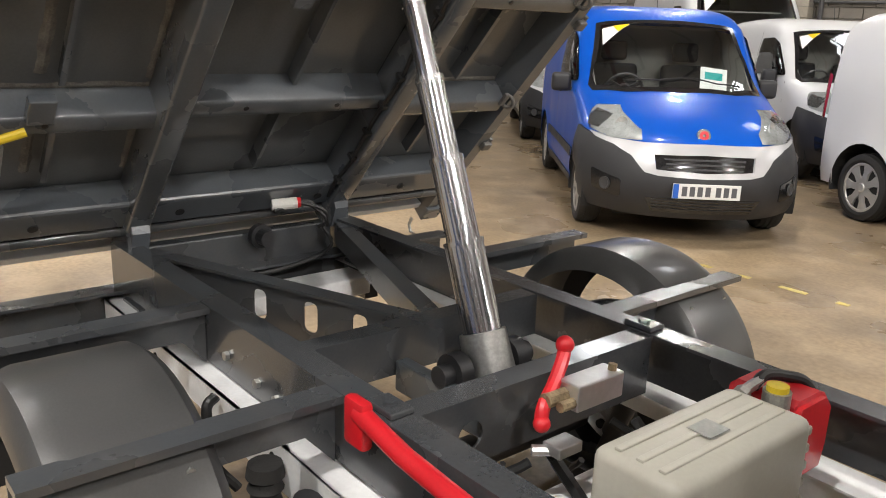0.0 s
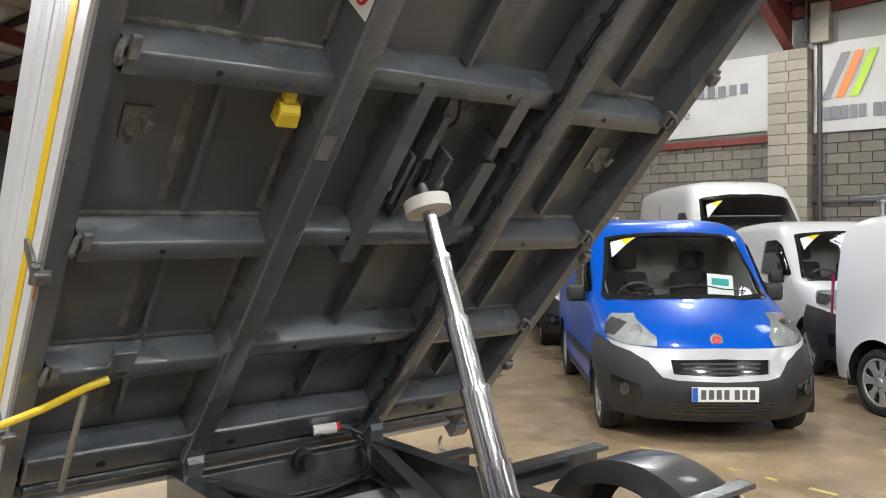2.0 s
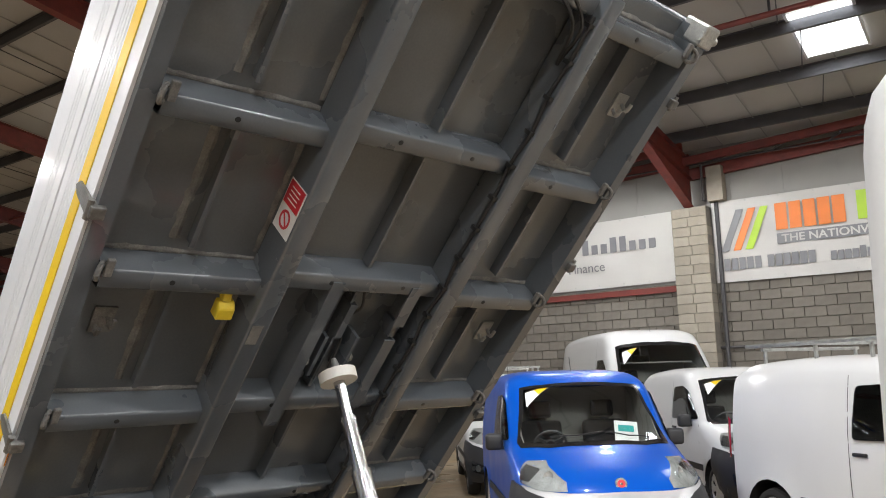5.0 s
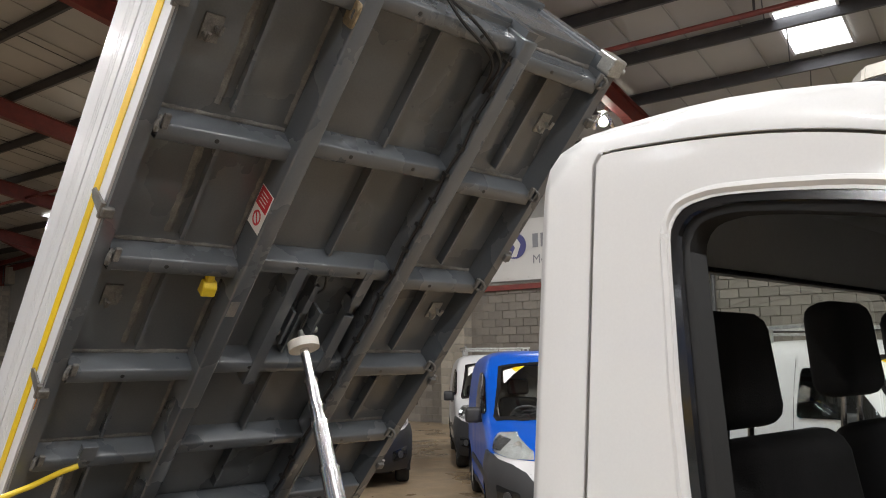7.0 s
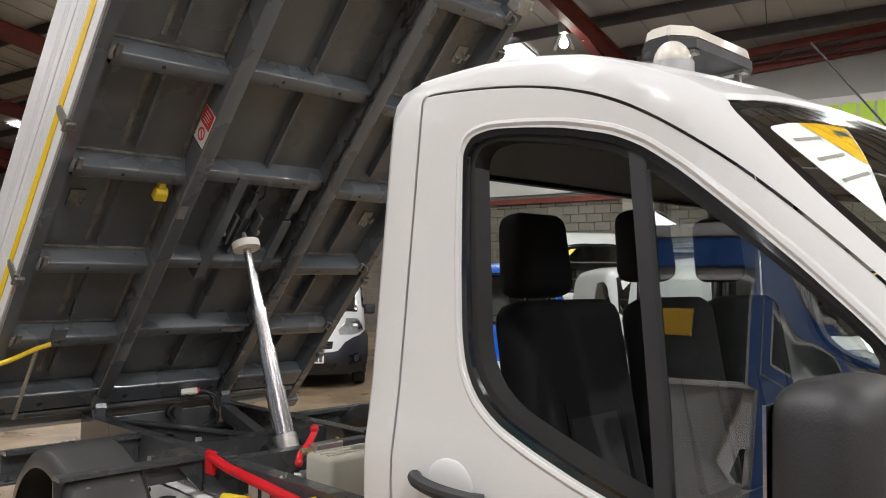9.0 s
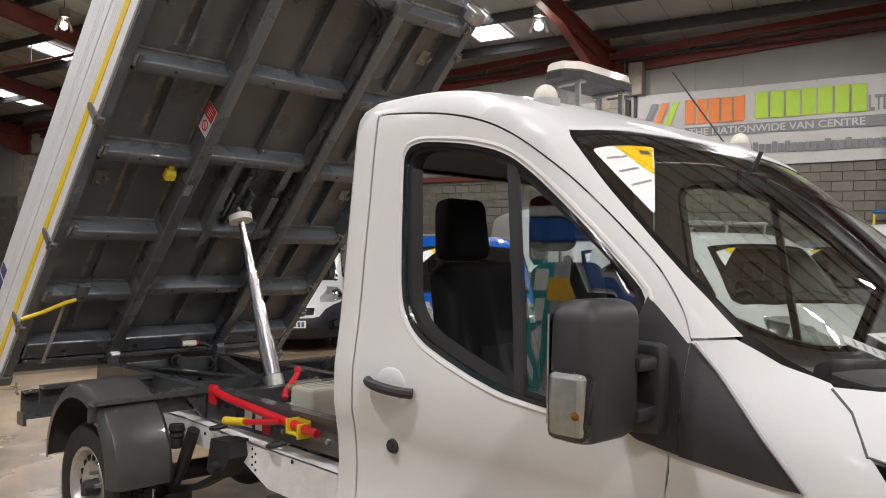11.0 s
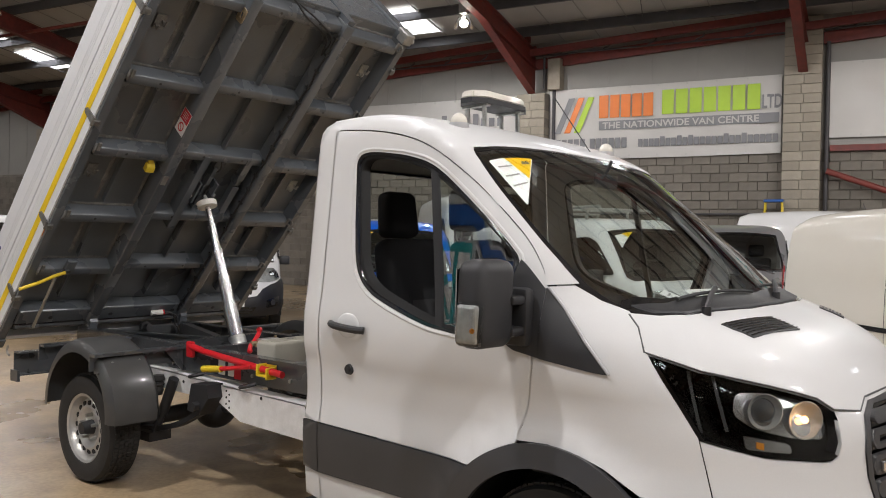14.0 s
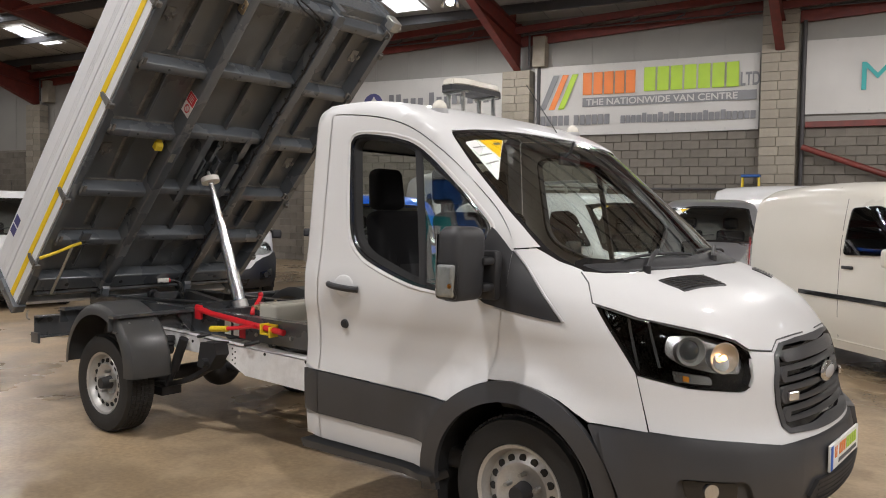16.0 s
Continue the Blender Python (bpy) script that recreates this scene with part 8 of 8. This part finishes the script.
    bm = bmesh.new()
    lathe(bm, [(0.0, 0.0), (0.052, 0.0), (0.058, -0.012), (0.058, -0.03)], 24, Matrix.Translation(body.round(0, bz, 0.034)) @ pose(0, 0, 0, 0, 0, -90) @ pose(0, 0, 0, 18, 0, 0))
    bd = part("badge", bm, M["lamp_silver"], v, "round chrome emblem", smooth=True)
    if style == "blue":
        bm = bmesh.new()
        lathe(bm, [(0.012, 0.003), (0.036, 0.003), (0.036, 0.0)], 24, Matrix.Translation(body.round(0, bz, 0.036)) @ pose(0, 0, 0, 0, 0, -90) @ pose(0, 0, 0, 18, 0, 0))
        part("badge_field", bm, M["red_sticker"], bd)
    if plate:
        pl = part("number_plate", box(bmesh.new(), px, px + 0.012, -0.26, 0.26, 0.40, 0.515, 0.003), M["paper"], v, "white number plate")
        part("plate_band", box(bmesh.new(), px + 0.0122, px + 0.0135, -0.258, -0.215, 0.402, 0.513), M["blue_ink"], pl)
        for k in range(7):
            y = -0.19 + 0.06 * k + (0.02 if k > 3 else 0)
            part("plate_bar", box(bmesh.new(), px + 0.0122, px + 0.0135, y, y + 0.04, 0.42, 0.495), M["ink"], pl)
    if sticker and not big:
        st = part("windscreen_sticker", tp(rounded([(1.80, -0.60), (1.80, -0.34), (1.97, -0.61)], 0.012, 2), 0.011, 0.06), M["paper"], wsd, "white and yellow windscreen sticker", smooth=True)
        part("sticker_corner", tp(rounded([(1.803, -0.50), (1.803, -0.345), (1.875, -0.46)], 0.006, 2), 0.016, 0.06), M["yellow"], st, smooth=True)
        if style == "blue":
            ps = part("price_sheet", boxed(-0.002, 0.002, -0.12, 0.12, 0, 0.30), M["paper"], v, "white price sheet propped behind the windscreen", m=pose(2.30, 0.36, 1.09, 0, -38, 0) @ pose(0, 0, 0, -7, 0, 0))
            part("sheet_print", boxed(0.0022, 0.003, -0.08, 0.08, 0.17, 0.25), M["ban_teal"], ps)
    elif sticker:
        st = part("windscreen_sticker", tp(rounded([(3.43, -0.70), (3.43, -0.40), (3.62, -0.72)], 0.02, 2), 0.011, 0.06), M["paper"], wsd, "white and yellow windscreen sticker", smooth=True)
        part("sticker_corner", tp(rounded([(3.433, -0.60), (3.433, -0.41), (3.52, -0.54)], 0.01, 2), 0.016, 0.06), M["yellow"], st, smooth=True)
    # wipers, aerial, seats seen through the glass
    bm = bmesh.new()
    bw = 2.52 if not big else 4.15
    for y0, y1 in ((-0.45, 0.08), (0.12, 0.55)):
        tube(bm, [Vector(body.over(bw - 0.06 - 0.08 * abs(t - 0.5), y0 + (y1 - y0) * t, 0.022)) for t in np.linspace(0, 1, 7)], 0.007, 5)
    part("wiper", bm, M["black_plastic"], v)
    p = Vector(body.over(1.35 if not big else 3.0, 0.0))
    part("aerial", cylinder(p, p + Vector((-0.06, 0, 0.16)), 0.004, seg=6), M["black_plastic"], v)
    if rack:
        bm = bmesh.new()
        for x in (-0.3, 0.45, 1.15):
            z = body.roof(x) + 0.12
            cyl(bm, (x, -0.62, z), (x, 0.62, z), 0.018, seg=10)
            for y in (-0.58, 0.58):
                cyl(bm, (x, y, body.over(x, y)[2] - 0.01), (x, y, z), 0.02, seg=8)
        for y in (-0.62,):
            cyl(bm, (-0.55, y, body.roof(0.4) + 0.13), (1.5, y, body.roof(0.4) + 0.13), 0.022, seg=10)
        part("roof_rack", bm, M["galv"], v, "tubular steel roof rack", smooth=True)
    return v


def at(x, y, deg, s=1.0):
    return pose(x, y, 0, 0, 0, deg) @ Matrix.Scale(s, 4)


van("blue_van", "bright blue small panel van with silver and black front", at(-4.48, 6.55, -40.9), M["blue_paint"], style="blue")
van("white_van", "white small panel van with black bumper and window sticker", at(-4.62, 10.58, -41), M["white_paint"], style="white")
van("white_van", "white small panel van with tubular roof rack", at(-1.14, 7.19, -27, 1.03), M["white_paint"], style="white", rack=True)
van("white_van", "white small panel van with roof rack, parked behind the blue van", at(-8.6, 10.0, -41), M["white_paint"], style="white", rack=True, wheel_style="steel")
van("white_van", "white small panel van with black front bumper", at(-9.15, 6.95, -38), M["white_paint"], style="white")
van("white_high_van", "tall white long panel van with window sticker", at(-9.13, 14.48, -40, 1.04), M["white_paint"], HIGH_VAN, 3.9, style="high")
van("cream_van", "cream white small panel van with black side strip", at(3.16, 6.9, -42.5, 1.08), M["cream_paint"], style="cream", sticker=False)
van("grey_van", "dark silver grey compact van with window sticker", at(-0.67, 12.6, -70, 1.05), M["silver_paint"], style="white")
van("white_van", "white panel van parked along the block wall", at(-0.42, 14.65, 11, 1.24), M["white_paint"], style="white", sticker=False)
van("white_van", "white small panel van facing the aisle", at(-10.6, 3.1, -25), M["white_paint"], style="white", sticker=False)

# ---------------------------------------------------------------- blockwork, laid last
def block_mesh(name, w, h, d, mat, jig):
    bm = bmesh.new()
    box(bm, 0, w, -d, 0.04, 0, h)
    for v in bm.verts:
        if v.co.y < 0:
            v.co.x += 0.006 if v.co.x < w / 2 else -0.006
            v.co.z += 0.006 if v.co.z < h / 2 else -0.006
    me = bpy.data.meshes.new(name)
    bm.to_mesh(me)
    bm.free()
    me.materials.append(mat)
    return me


def block_single(name, col=(0.185, 0.166, 0.14)):
    """A block whose tone varies from piece to piece."""
    m = block_material(name, col)
    t = m.node_tree
    for n in list(t.nodes):
        if n.bl_idname == "ShaderNodeNewGeometry":
            info = t.nodes.new("ShaderNodeObjectInfo")
            for l in list(n.outputs["Random Per Island"].links):
                t.links.new(info.outputs["Random"], l.to_socket)
    return m


single = block_single("grey_block_piece")
full = block_mesh("block", 0.44, 0.215, 0.012, single, 0)
count, rest = 0, bmesh.new()
rng = random.Random(5)
for row in range(17):
    z = 0.004 + 0.225 * row
    s = HALL_S0 + (0.225 if row % 2 else 0)
    while s < HALL_S1 - 0.45:
        near_view = -6.2 < s < 9.0 and 1.7 < z < 3.7
        if near_view and count < 298:
            o = new("block", full)
            o.parent = hall_wall
            o.matrix_basis = pose(s, 0.0 + rng.uniform(-0.002, 0.002), z)
            count += 1
        else:
            box(rest, s, s + 0.44, -0.012, 0.04, z, z + 0.215)
        s += 0.45
me = bpy.data.meshes.new("blockwork")
rest.to_mesh(me)
rest.free()
me.materials.append(M["block"])
o = new("blockwork", me)
o.parent = hall_wall
tagged(o, "grey concrete blockwork", kind="stuff")

# block piers in front of the wall
pale_single = block_single("pale_block_piece", (0.33, 0.295, 0.24))


def pier_block(w):
    bm = boxed(0, w, -0.02, 0.375, 0, 0.213, 0.006, 1)
    me = bpy.data.meshes.new("block")
    bm.to_mesh(me)
    bm.free()
    me.materials.append(pale_single)
    return me


pier_long, pier_short = pier_block(0.435), pier_block(0.375)


def pier(s):
    p = thing("pier", "pale concrete block pier against the hall wall", "pillar", "wall piers", WALL @ pose(s, 0, 0), "structure")
    rows = 31 if s > 3 else 25
    part("core", boxed(-0.405, 0.405, -0.39, -0.03, 0, 0.225 * rows), M["mortar"], p)
    for row in range(rows):
        long_first = row % 2
        for k in (0, 1):
            o = new("block", pier_long if k == long_first else pier_short)
            o.parent = p
            x = -0.415 if k == 0 else 0.03 if long_first == 0 else -0.03
            o.matrix_basis = pose(x + rng.uniform(-0.002, 0.002), -0.395 + rng.uniform(-0.004, 0.004), 0.225 * row)


for s in FRAMES:
    pier(s)
